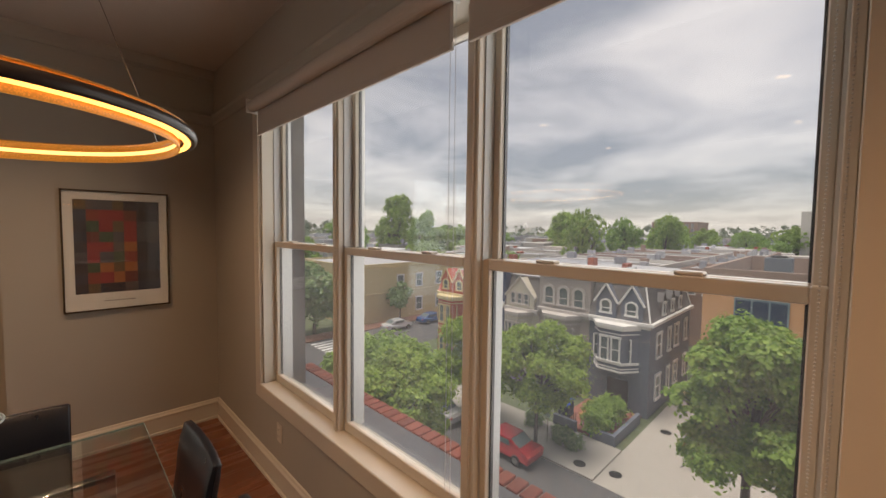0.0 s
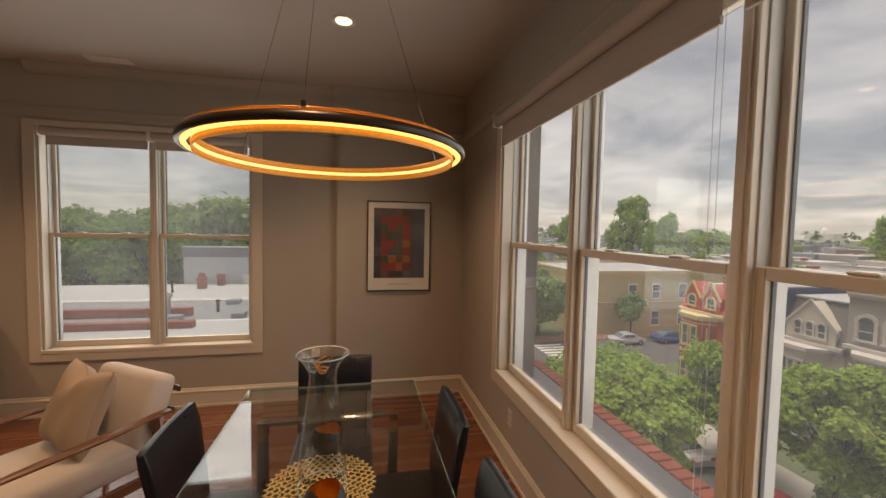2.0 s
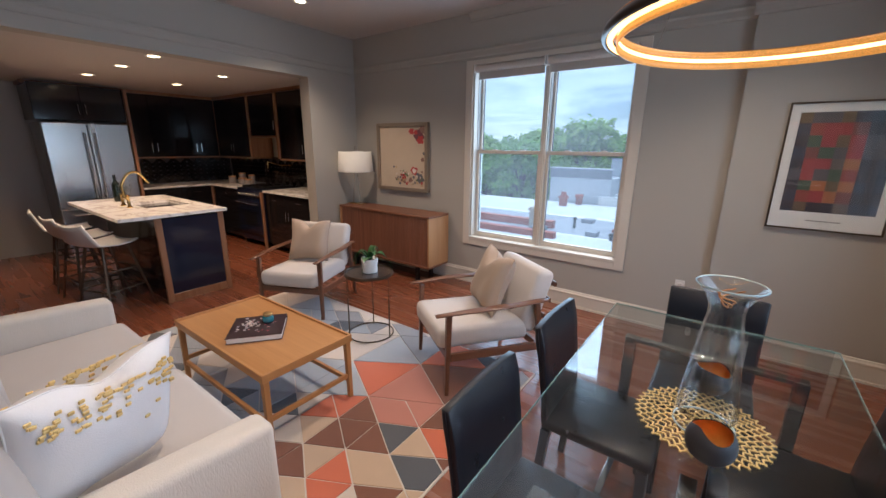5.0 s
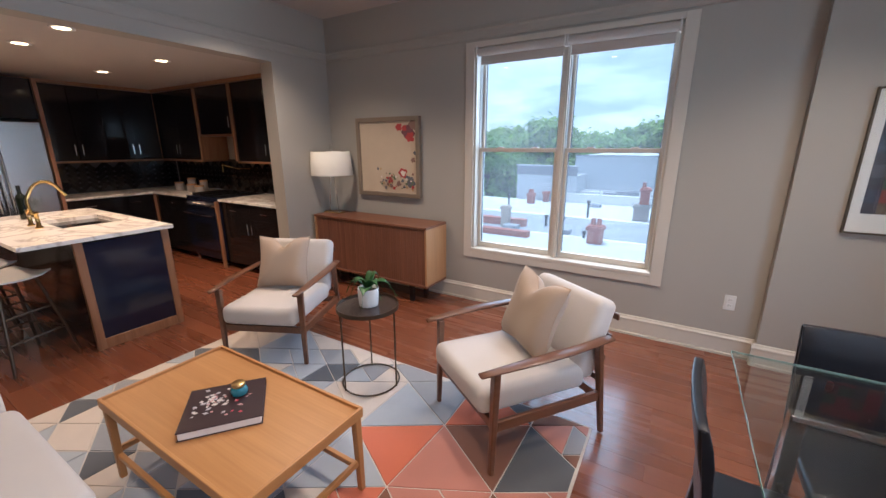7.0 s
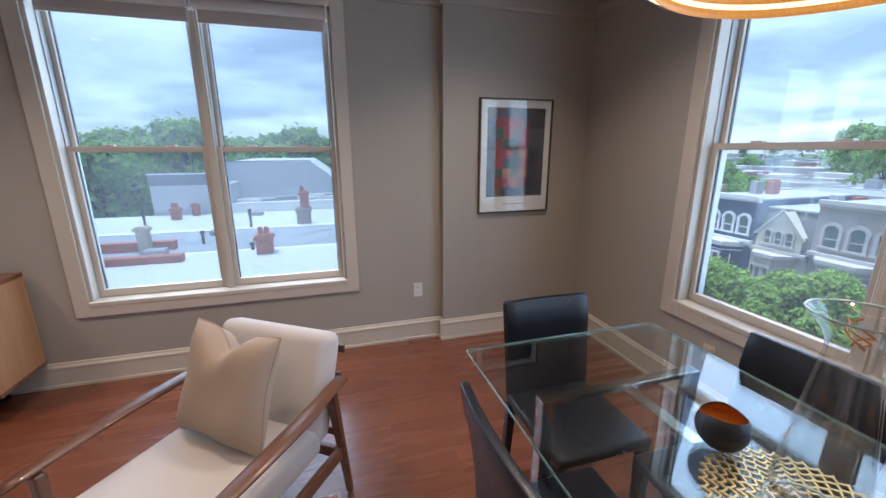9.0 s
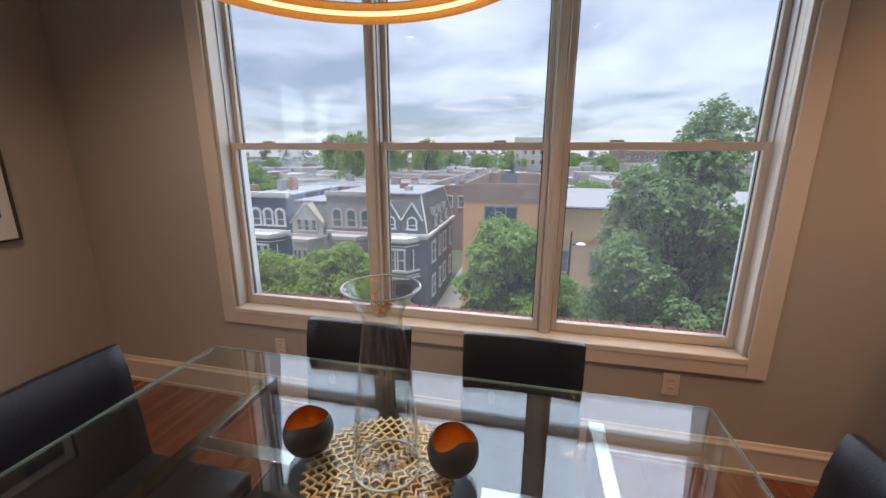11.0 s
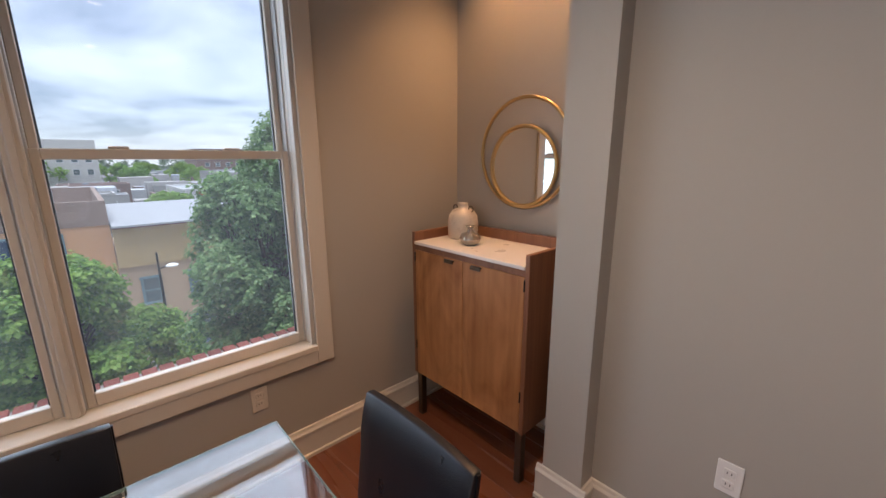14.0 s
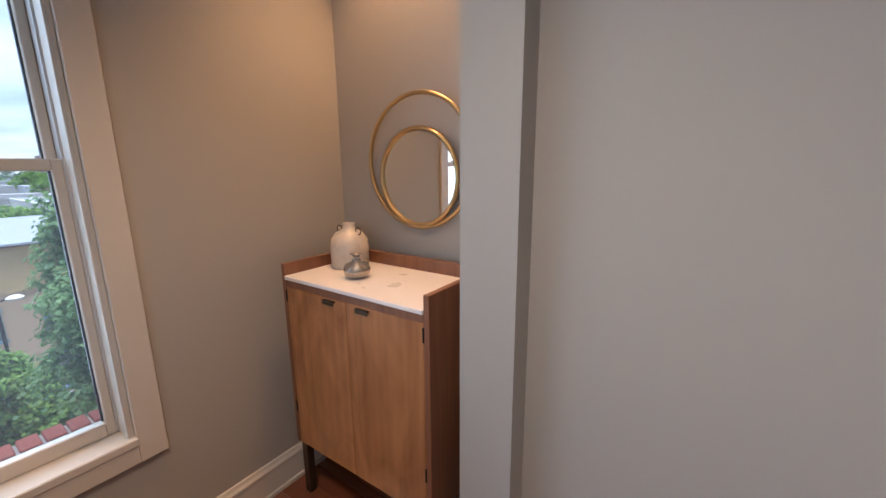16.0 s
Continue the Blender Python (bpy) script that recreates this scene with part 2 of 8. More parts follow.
def wood(name, dark, light, axis=0, rough=0.35, scale=3.0, coat=0.0, rand=0.25, bump=0.08, along=0.5, swirl=0.5):
    """Wood with its grain along one axis of the object."""
    m, nt, bs, n, ln = base_nodes(name)
    co = n("ShaderNodeTexCoord")
    oi = n("ShaderNodeObjectInfo")
    off = n("ShaderNodeVectorMath")
    off.operation = "MULTIPLY_ADD"
    off.inputs[1].default_value = (13, 17, 11)
    ln(oi.outputs["Random"], off.inputs[0])
    ln(co.outputs["Object"], off.inputs[2])
    mp = n("ShaderNodeMapping")
    s = [scale * 9] * 3
    s[axis] = scale * along
    mp.inputs["Scale"].default_value = s
    ln(off.outputs[0], mp.inputs["Vector"])
    no = n("ShaderNodeTexNoise")
    no.inputs["Scale"].default_value, no.inputs["Detail"].default_value, no.inputs["Distortion"].default_value = 1.0, 7, swirl
    ln(mp.outputs[0], no.inputs["Vector"])
    mp2 = n("ShaderNodeMapping")
    s2 = [scale * 60] * 3
    s2[axis] = scale * 1.5
    mp2.inputs["Scale"].default_value = s2
    ln(off.outputs[0], mp2.inputs["Vector"])
    gr = n("ShaderNodeTexNoise")
    gr.inputs["Scale"].default_value, gr.inputs["Detail"].default_value = 1.0, 3
    ln(mp2.outputs[0], gr.inputs["Vector"])
    ra = n("ShaderNodeValToRGB")
    e = ra.color_ramp.elements
    e[0].position, e[0].color = 0.30, (*dark, 1)
    e[1].position, e[1].color = 0.72, (*light, 1)
    sm = n("ShaderNodeMath")
    sm.operation = "MULTIPLY_ADD"
    sm.inputs[1].default_value = 0.3
    ln(gr.outputs["Fac"], sm.inputs[0])
    s3 = n("ShaderNodeMath")
    s3.operation = "MULTIPLY"
    s3.inputs[1].default_value = 0.7
    ln(no.outputs["Fac"], s3.inputs[0])
    ln(s3.outputs[0], sm.inputs[2])
    ln(sm.outputs[0], ra.inputs[0])
    hs = n("ShaderNodeHueSaturation")
    mr = n("ShaderNodeMapRange")
    mr.inputs["To Min"].default_value, mr.inputs["To Max"].default_value = 1 - rand, 1 + rand
    ln(oi.outputs["Random"], mr.inputs["Value"])
    ln(mr.outputs[0], hs.inputs["Value"])
    ln(ra.outputs[0], hs.inputs["Color"])
    ln(hs.outputs[0], bs.inputs["Base Color"])
    rr = n("ShaderNodeMapRange")
    rr.inputs["To Min"].default_value, rr.inputs["To Max"].default_value = rough - 0.06, rough + 0.12
    ln(no.outputs["Fac"], rr.inputs["Value"])
    ln(rr.outputs[0], bs.inputs["Roughness"])
    bs.inputs["Coat Weight"].default_value = coat
    bs.inputs["Coat Roughness"].default_value = 0.15
    bp = n("ShaderNodeBump")
    bp.inputs["Strength"].default_value, bp.inputs["Distance"].default_value = bump, 0.002
    ln(gr.outputs["Fac"], bp.inputs["Height"])
    ln(bp.outputs[0], bs.inputs["Normal"])
    return m


def glass(name, tint=(0.97, 0.985, 0.98), ior=1.5, rough=0.0, veil=0.0):
    """Thin clear glass; veil: share of the pane given a pale scatter that imitates glare over the view."""
    m, nt, bs, n, ln = base_nodes(name)
    nt.nodes.remove(bs)
    tr = n("ShaderNodeBsdfTransparent")
    tr.inputs[0].default_value = (*tint, 1)
    gl = n("ShaderNodeBsdfGlossy")
    gl.inputs["Roughness"].default_value = rough
    lw = n("ShaderNodeLayerWeight")
    lw.inputs["Blend"].default_value = 0.5
    pw = n("ShaderNodeMath")
    pw.operation = "POWER"
    pw.inputs[1].default_value = 5.0
    ln(lw.outputs["Facing"], pw.inputs[0])
    fr = n("ShaderNodeMath")
    fr.operation = "MULTIPLY_ADD"
    f0 = ((ior - 1) / (ior + 1)) ** 2
    fr.inputs[1].default_value, fr.inputs[2].default_value = 1 - f0, f0
    ln(pw.outputs[0], fr.inputs[0])
    mx = n("ShaderNodeMixShader")
    ln(fr.outputs[0], mx.inputs[0])
    ln(tr.outputs[0], mx.inputs[1])
    ln(gl.outputs[0], mx.inputs[2])
    last = mx
    if veil:
        co = n("ShaderNodeTexCoord")
        no = n("ShaderNodeTexNoise")
        no.inputs["Scale"].default_value, no.inputs["Detail"].default_value = 2.5, 4
        ln(co.outputs["Object"], no.inputs["Vector"])
        mr = n("ShaderNodeMapRange")
        mr.inputs["To Min"].default_value, mr.inputs["To Max"].default_value = veil * 0.75, veil * 1.25
        ln(no.outputs["Fac"], mr.inputs["Value"])
        veil_bsdf = n("ShaderNodeBsdfTranslucent")
        veil_bsdf.inputs[0].default_value = (0.9, 0.9, 0.9, 1)
        last = n("ShaderNodeMixShader")
        ln(mr.outputs[0], last.inputs[0])
        ln(mx.outputs[0], last.inputs[1])
        ln(veil_bsdf.outputs[0], last.inputs[2])
    ln(last.outputs[0], nt.nodes["Material Output"].inputs[0])
    return m


def glow(name, col, strength):
    m, nt, bs, n, ln = base_nodes(name)
    bs.inputs["Base Color"].default_value = (*col, 1)
    bs.inputs["Emission Color"].default_value = (*col, 1)
    bs.inputs["Emission Strength"].default_value = strength
    return m


def marble(name):
    m, nt, bs, n, ln = base_nodes(name)
    co = n("ShaderNodeTexCoord")
    no = n("ShaderNodeTexNoise")
    no.inputs["Scale"].default_value, no.inputs["Detail"].default_value, no.inputs["Distortion"].default_value = 2.2, 8, 1.6
    ln(co.outputs["Object"], no.inputs["Vector"])
    ra = n("ShaderNodeValToRGB")
    e = ra.color_ramp.elements
    e[0].position, e[0].color = 0.44, (0.78, 0.75, 0.71, 1)
    e[1].position, e[1].color = 0.56, (0.80, 0.78, 0.74, 1)
    v = ra.color_ramp.elements.new(0.5)
    v.color = (0.50, 0.46, 0.42, 1)
    ln(no.outputs["Fac"], ra.inputs[0])
    ln(ra.outputs[0], bs.inputs["Base Color"])
    bs.inputs["Roughness"].default_value = 0.18
    return m


WALL = mat("wall_paint", (0.372, 0.345, 0.296), 0.62, var=0.03, scale=1.5, bump=0.05, bscale=220)
CEILING = mat("ceiling_paint", (0.50, 0.46, 0.415), 0.7, var=0.03, scale=1.2, bump=0.05, bscale=180)
TRIM = mat("trim_paint", (0.56, 0.51, 0.43), 0.38, var=0.03, scale=3, bump=0.03, bscale=120)
SASH = mat("sash_paint", (0.55, 0.49, 0.41), 0.35, var=0.04, scale=4, bump=0.03, bscale=120)
VINYL = mat("white_jamb_liner", (0.48, 0.48, 0.47), 0.4, var=0.05, scale=5, bump=0.0)
BLACKSEAL = mat("black_gasket", (0.03, 0.03, 0.032), 0.5, var=0.2, bump=0.0)
BLIND = mat("blind_fabric", (0.50, 0.45, 0.40), 0.85, var=0.05, scale=3, bump=0.15, bscale=400)
FLOORWOOD = wood("cherry_floor", (0.150, 0.047, 0.021), (0.205, 0.070, 0.031), 0, 0.24, 0.9, coat=0.5, rand=0.09, bump=0.03)
SUBFLOOR = mat("dark_joint", (0.05, 0.018, 0.01), 0.6)
# the pale scatter lifts the darks outside, standing in for glare
PANE = glass("window_glass", (0.93, 0.95, 0.94), veil=0.02)
# greyer tint dims the bright view through the double window
PANE_B = glass("dimmed_window_glass", (0.74, 0.77, 0.76), veil=0.025)
CLEAR = glass("clear_glass", (0.975, 0.985, 0.98))
TABLEGLASS = glass("table_glass", (0.92, 0.945, 0.935), 2.2)
GLASSEDGE = mat("glass_edge", (0.22, 0.33, 0.30), 0.15, var=0.2, scale=20, bump=0.0)
LEATHER = mat("black_leather", (0.009, 0.010, 0.014), 0.30, var=0.2, scale=12, bump=0.18, bscale=260)
CHROME = mat("chrome", (0.75, 0.74, 0.72), 0.12, 1.0, var=0.04, bump=0.0)
BRASS = mat("brushed_brass", (0.55, 0.38, 0.16), 0.33, 1.0, var=0.05, scale=5, bump=0.0)
GOLD = mat("gold_vinyl", (0.80, 0.60, 0.24), 0.35, 0.6, var=0.15, scale=40, bump=0.1)
LINEN = mat("ivory_linen", (0.53, 0.49, 0.455), 0.9, var=0.06, scale=9, bump=0.35, bscale=500, sheen=0.2)
SOFA_F = mat("ribbed_sofa_fabric", (0.62, 0.56, 0.48), 0.9, var=0.07, scale=14, bump=0.5, bscale=240, sheen=0.2, stretch=(1, 1, 0.3))
BEIGE = mat("beige_pillow_cotton", (0.38, 0.29, 0.215), 0.9, var=0.06, scale=10, bump=0.4, bscale=300, sheen=0.15)
WHITEFAB = mat("white_pillow_cotton", (0.74, 0.72, 0.71), 0.9, var=0.05, scale=10, bump=0.35, bscale=300)
WALNUT = wood("walnut", (0.125, 0.046, 0.023), (0.245, 0.103, 0.052), 2, 0.38, 2.2, rand=0.06)
WALNUT_X = wood("walnut_long", (0.125, 0.046, 0.023), (0.25, 0.108, 0.055), 0, 0.38, 2.2, rand=0.06)
CHAIRWOOD = wood("chair_wood", (0.085, 0.034, 0.016), (0.17, 0.075, 0.036), 1, 0.3, 3, coat=0.2, rand=0.06)
HONEY = wood("honey_oak", (0.36, 0.165, 0.048), (0.50, 0.26, 0.088), 0, 0.34, 1.6, rand=0.05)
ACACIA = wood("acacia", (0.20, 0.070, 0.020), (0.50, 0.235, 0.085), 2, 0.36, 0.50, rand=0.10, along=3.0, swirl=2.4)
ACACIA_D = wood("acacia_dark", (0.14, 0.055, 0.026), (0.26, 0.12, 0.06), 2, 0.38, 1.8, rand=0.06)
OAK_TRIM = wood("oak_trim", (0.19, 0.085, 0.035), (0.32, 0.16, 0.075), 2, 0.4, 3, rand=0.08)
BLACKLAQ = mat("black_lacquer", (0.010, 0.009, 0.010), 0.10, var=0.2, bump=0.02, bscale=8)
NAVYLAQ = mat("navy_lacquer", (0.010, 0.013, 0.030), 0.12, var=0.2, bump=0.02, bscale=8)
STEEL = mat("stainless_steel", (0.52, 0.51, 0.50), 0.24, 1.0, var=0.08, scale=3, bump=0.04, bscale=200, stretch=(1, 1, 0.03))
MARBLE = marble("pale_marble")
WHITE = mat("white_ceramic", (0.78, 0.77, 0.74), 0.25, var=0.03, bump=0.0)
WHITEPL = mat("white_plastic", (0.70, 0.68, 0.64), 0.35, var=0.02, bump=0.0)
CREAM = mat("cream_stoneware", (0.52, 0.46, 0.38), 0.28, var=0.1, scale=14, bump=0.05)
BLACKMET = mat("black_metal", (0.02, 0.02, 0.021), 0.4, 0.7, var=0.2, bump=0.05)
BRONZE = mat("aged_bronze", (0.11, 0.085, 0.06), 0.38, 0.9, var=0.2, scale=20, bump=0.05)
SHADE = mat("lamp_shade_linen", (0.74, 0.70, 0.62), 0.9, var=0.04, scale=20, bump=0.2, bscale=300)
DARKTOP = mat("dark_bronze_top", (0.045, 0.03, 0.025), 0.22, 0.3, var=0.3, scale=9, bump=0.05)
LEAFGREEN = mat("orchid_leaf", (0.035, 0.10, 0.025), 0.35, var=0.3, scale=20, bump=0.1)
SOIL = mat("bark_soil", (0.06, 0.04, 0.025), 0.95, var=0.4, scale=60, bump=0.6)
PAPER = mat("paper", (0.70, 0.68, 0.65), 0.7, var=0.03, bump=0.03)
MIRROR = mat("mirror_silver", (0.86, 0.86, 0.85), 0.02, 1.0, var=0.01, bump=0.0, rvar=0.0)
LAMPGLOW = glow("lamp_lens", (1.0, 0.66, 0.33), 6)
LEDGLOW = glow("led_strip", (1.0, 0.50, 0.12), 3.6)
LEDLINE = glow("led_line", (1.0, 0.60, 0.20), 2.6)
AMBER = mat("amber_band", (0.45, 0.21, 0.05), 0.35, 0.5, var=0.25, scale=120, bump=0.4, bscale=500)
RINGDARK = mat("ring_black", (0.035, 0.027, 0.024), 0.30, 0.5, var=0.1, bump=0.02)

# ---------------- the room ----------------
YB, YA0, YN, YC = 0.075, 0.0, -4.685, -4.36
XD = -5.42


def wall_with_holes(name, along, a0, a1, z0, z1, p0, p1, holes, label, m=None):
    """A wall slab along 'x' or 'y' from a0 to a1, between p0 and p1 across, with rectangular holes (a, b, za, zb)."""
    bm = bmesh.new()
    cuts = sorted({a0, a1, *[h[0] for h in holes], *[h[1] for h in holes]})
    for a, b in zip(cuts, cuts[1:]):
        hole = [h for h in holes if h[0] <= a and h[1] >= b]
        spans = [(z0, z1)] if not hole else [(z0, hole[0][2]), (hole[0][3], z1)]
        for s0, s1 in spans:
            if along == "x":
                box(bm, a, b, p0, p1, s0, s1)
            else:
                box(bm, p0, p1, a, b, s0, s1)
    bmesh.ops.remove_doubles(bm, verts=bm.verts, dist=1e-5)
    return structure(part(name, fix(bm), m or WALL), label, "wall")


WA = (-3.69, -1.03, 0.585, 2.40)
WB = (-3.55, -1.945, 0.55, 2.39)
OUT = 0.34
wall_with_holes("wall_east", "y", -4.9, 0.4, -0.1, CEIL, 0.0, 0.19, [WA], "greige painted wall with a wide triple window")
OUTERBRICK = mat("outer_brick", (0.13, 0.115, 0.11), 0.85, var=0.25, scale=7, bump=0.3, bscale=40)
wall_with_holes("wall_outer_east", "y", -4.9, 0.4, -0.1, CEIL, 0.192, OUT, [(WA[0] - 0.10, WA[1] + 0.10, 0.44, WA[3] + 0.05)], "dark grey painted brick outer leaf of the wall", OUTERBRICK)
wall_with_holes("wall_north", "x", XD - 0.18, -1.21, -0.1, CEIL, YB, YB + 0.19, [WB], "greige painted wall with a double window")
wall_with_holes("wall_outer_north", "x", XD - 0.18, -1.21, -0.1, CEIL, YB + 0.192, YB + 0.33, [(WB[0] - 0.08, WB[1] + 0.08, 0.48, WB[3] + 0.05)], "dark grey painted brick outer leaf of the wall", OUTERBRICK)
bm = bmesh.new()
box(bm, -1.21, -0.0, 0.0, 0.40, -0.1, CEIL)
structure(part("wall_corner", bm, WALL), "greige painted chimney breast beside the window wall", "wall")
bm = bmesh.new()
box(bm, XD - 0.18, XD, -0.64, YB, -0.1, CEIL)
structure(part("wall_return", bm, WALL), "short greige wall beside the kitchen opening", "wall")
bm = bmesh.new()
box(bm, XD - 0.18, XD, -6.6, -0.64, KCEIL, CEIL)
structure(part("bulkhead", bm, WALL), "painted bulkhead over the kitchen opening", "wall")
bm = bmesh.new()
box(bm, -0.97, 0.0, YN - 0.15, YN, -0.1, CEIL)
structure(part("wall_niche", bm, WALL), "greige niche wall with a mirror", "wall")
bm = bmesh.new()
box(bm, -1.15, -0.97, YN - 0.15, -4.265, -0.1, CEIL)
structure(part("wall_pilaster", bm, WALL), "greige pilaster at the end of the niche", "wall")
bm = bmesh.new()
box(bm, -2.1, -1.15, YC - 0.15, YC, -0.1, CEIL)
structure(part("wall_south", bm, WALL), "plain greige painted wall", "wall")
bm = bmesh.new()
box(bm, -2.1, -1.95, -6.6, YC - 0.15, -0.1, CEIL)
box(bm, XD - 0.18, -2.1, -6.75, -6.6, -0.1, CEIL)
structure(part("wall_back", fix(bm), WALL), "greige wall closing the far end of the room", "wall")
bm = bmesh.new()
box(bm, -9.3, XD - 0.18, 0.10, 0.4, -0.1, 2.6)
box(bm, -9.3, -9.12, -6.6, 0.10, -0.1, 2.6)
box(bm, -9.3, XD - 0.18, -6.75, -6.6, -0.1, 2.6)
structure(part("wall_kitchen", fix(bm), WALL), "painted kitchen walls", "wall")
bm = bmesh.new()
box(bm, XD - 0.18, OUT, -6.75, 0.42, CEIL, CEIL + 0.2)
structure(part("ceiling", bm, CEILING), "smooth off-white painted ceiling", "ceiling")
bm = bmesh.new()
box(bm, -9.3, XD - 0.18, -6.75, 0.42, KCEIL, KCEIL + 0.25)
structure(part("ceiling_kitchen", bm, CEILING), "lower off-white kitchen ceiling", "ceiling")
bm = bmesh.new()
box(bm, -9.3, OUT, -6.75, 0.42, -0.2, -0.016)
floor_ob = structure(part("floor", bm, SUBFLOOR), "glossy reddish cherry plank floor", "floor")


def moulding(name, runs, profile, material, label, category):
    """Runs of trim: each (p, q, inward normal); profile: (distance from the wall, height) pairs."""
    bm = bmesh.new()
    for (x0, y0), (x1, y1), (nx, ny) in runs:
        a = [bm.verts.new((x0 + nx * d, y0 + ny * d, z)) for d, z in profile]
        b = [bm.verts.new((x1 + nx * d, y1 + ny * d, z)) for d, z in profile]
        for i in range(len(profile) - 1):
            bm.faces.new((a[i], b[i], b[i + 1], a[i + 1]))
        bm.faces.new(a)
        bm.faces.new(b[::-1])
    return structure(part(name, fix(bm), material), label, category)


BASE = [(0, 0), (0.026, 0), (0.026, 0.018), (0.017, 0.022), (0.017, 0.125), (0.021, 0.130), (0.021, 0.142), (0.012, 0.152), (0.007, 0.165), (0, 0.168)]
runs = [((XD, YB), (-1.21, YB), (0, -1)), ((-1.21, YB), (-1.21, 0.0), (-1, 0)), ((-1.236, 0.0), (0, 0.0), (0, -1)), ((0, 0), (0, YN), (-1, 0)),
        ((-0.97, YN), (0, YN), (0, 1)), ((-0.97, YN), (-0.97, -4.265), (1, 0)), ((-1.176, -4.265), (-0.944, -4.265), (0, 1)),
        ((-1.15, -4.265), (-1.15, YC), (-1, 0)), ((-2.1, YC), (-1.15, YC), (0, 1)), ((XD, -0.64), (XD, YB), (1, 0))]
moulding("baseboard", runs, BASE, TRIM, "cream moulded baseboard along the walls", "baseboard")
RAIL = [(0, 2.455), (0.012, 2.458), (0.020, 2.475), (0.020, 2.515), (0.030, 2.53), (0.024, 2.55), (0, 2.555)]
runs = [((XD, YB), (-1.21, YB), (0, -1)), ((-1.21, YB), (-1.21, 0.0), (-1, 0)), ((-1.236, 0.0), (0, 0.0), (0, -1)), ((0, 0), (0, YN), (-1, 0)), ((XD, -6.6), (XD, YB), (1, 0))]
moulding("picture_rail", runs, RAIL, WALL, "painted picture rail below the frieze", "trim")
CROWN = [(0, 2.80), (0.012, 2.80), (0.016, 2.825), (0.05, 2.87), (0.055, 2.888), (0, 2.888)]
moulding("crown_moulding", [((-3.6, YB), (-1.21, YB), (0, -1)), ((-1.236, 0.0), (0, 0.0), (0, -1))], CROWN, WALL, "painted crown moulding at the ceiling", "trim")


# ---------------- windows ----------------
def window(name, along, wall, out, lo, hi, z0, z1, rail, splits, label):
    """A row of double-hung sashes. along: axis of its width; wall: the plane of the inner wall face; out: +1 outward."""
    root = tagged(new(name), label, "window", kind="structure")

    def put(bm, a, b, d0, d1, z_0, z_1, bevel=0.002):
        p0, p1 = sorted((wall + out * d0, wall + out * d1))
        a, b = min(a, b), max(a, b)
        if along == "y":
            box(bm, p0, p1, a, b, z_0, z_1, bevel, 1)
        else:
            box(bm, a, b, p0, p1, z_0, z_1, bevel, 1)

    cw, lin = 0.085, 0.006
    for nm, a, b, s0, s1 in (("casing", lo - cw, lo, z0 - cw, z1 + 0.045), ("casing", hi, hi + cw, z0 - cw, z1 + 0.045), ("casing", lo, hi, z1, z1 + 0.045), ("apron", lo, hi, z0 - cw, z0)):
        bm = bmesh.new()
        put(bm, a, b, -0.018, 0.0, s0, s1)
        part(nm, bm, TRIM, root)
    bm = bmesh.new()
    put(bm, lo - 0.004, hi + 0.004, -0.022, 0.10, z0 - 0.02, z0 + 0.012, 0.004)
    part("window_sill", bm, TRIM, root)
    for a, b in ((lo, lo + 0.02), (hi - 0.02, hi)):
        bm = bmesh.new()
        put(bm, a, b, 0.0, 0.19, z0 + 0.012, z1)
        part("jamb", bm, TRIM, root)
    bm = bmesh.new()
    put(bm, lo, hi, 0.0, 0.19, z1 - 0.02, z1)
    part("jamb", bm, TRIM, root)
    for a, b in splits:
        bm = bmesh.new()
        put(bm, a, b, 0.045, 0.20, z0 + 0.012, z1 - 0.02, 0.004)
        m0 = (a + b) / 2
        put(bm, m0 - 0.012, m0 + 0.012, 0.036, 0.046, z0 + 0.012, z1 - 0.02, 0.002)
        part("mullion", bm, SASH, root)
    edges = [lo + 0.02] + [v for s in sorted(splits) for v in s] + [hi - 0.02]
    for a, b in zip(edges[0::2], edges[1::2]):
        # white tracks and dark gaskets at the sides of the unit
        for s, e in ((a, 1), (b, -1)):
            bm = bmesh.new()
            put(bm, s, s + e * lin, 0.075, 0.19, z0 + 0.012, z1 - 0.02, 0.0)
            part("jamb_liner", bm, VINYL, root)
        for low in (True, False):
            d0, d1 = (0.075, 0.112) if low else (0.122, 0.159)
            s0, s1 = (z0 + 0.014, rail + 0.018) if low else (rail - 0.018, z1 - 0.02)
            st = 0.026
            bm = bmesh.new()
            put(bm, a + lin, a + lin + st, d0, d1, s0, s1, 0.003)
            put(bm, b - lin - st, b - lin, d0, d1, s0, s1, 0.003)
            put(bm, a + lin + st, b - lin - st, d0, d1, s0, s0 + (0.05 if low else 0.036), 0.003)
            put(bm, a + lin + st, b - lin - st, d0, d1, s1 - (0.036 if low else 0.04), s1, 0.003)
            sash = part("sash", bm, SASH, root)
            bm = bmesh.new()
            g0, g1 = s0 + (0.05 if low else 0.036), s1 - 0.036
            put(bm, a + lin + st - 0.004, b - lin - st + 0.004, d0 + 0.016, d0 + 0.021, g0 - 0.004, g1 + 0.004, 0.0)
            pane = part("pane", bm, PANE if along == "y" else PANE_B, sash)
            pane.visible_shadow = False
            for s, e in ((a + lin + st, 1), (b - lin - st, -1)):
                bm = bmesh.new()
                put(bm, s, s + e * 0.006, d0 + 0.022, d1 - 0.002, g0, g1, 0.0)
                part("gasket", bm, BLACKSEAL, sash)
            if low:
                for k in (0.28, 0.72):
                    bm = bmesh.new()
                    c0 = a + (b - a) * k
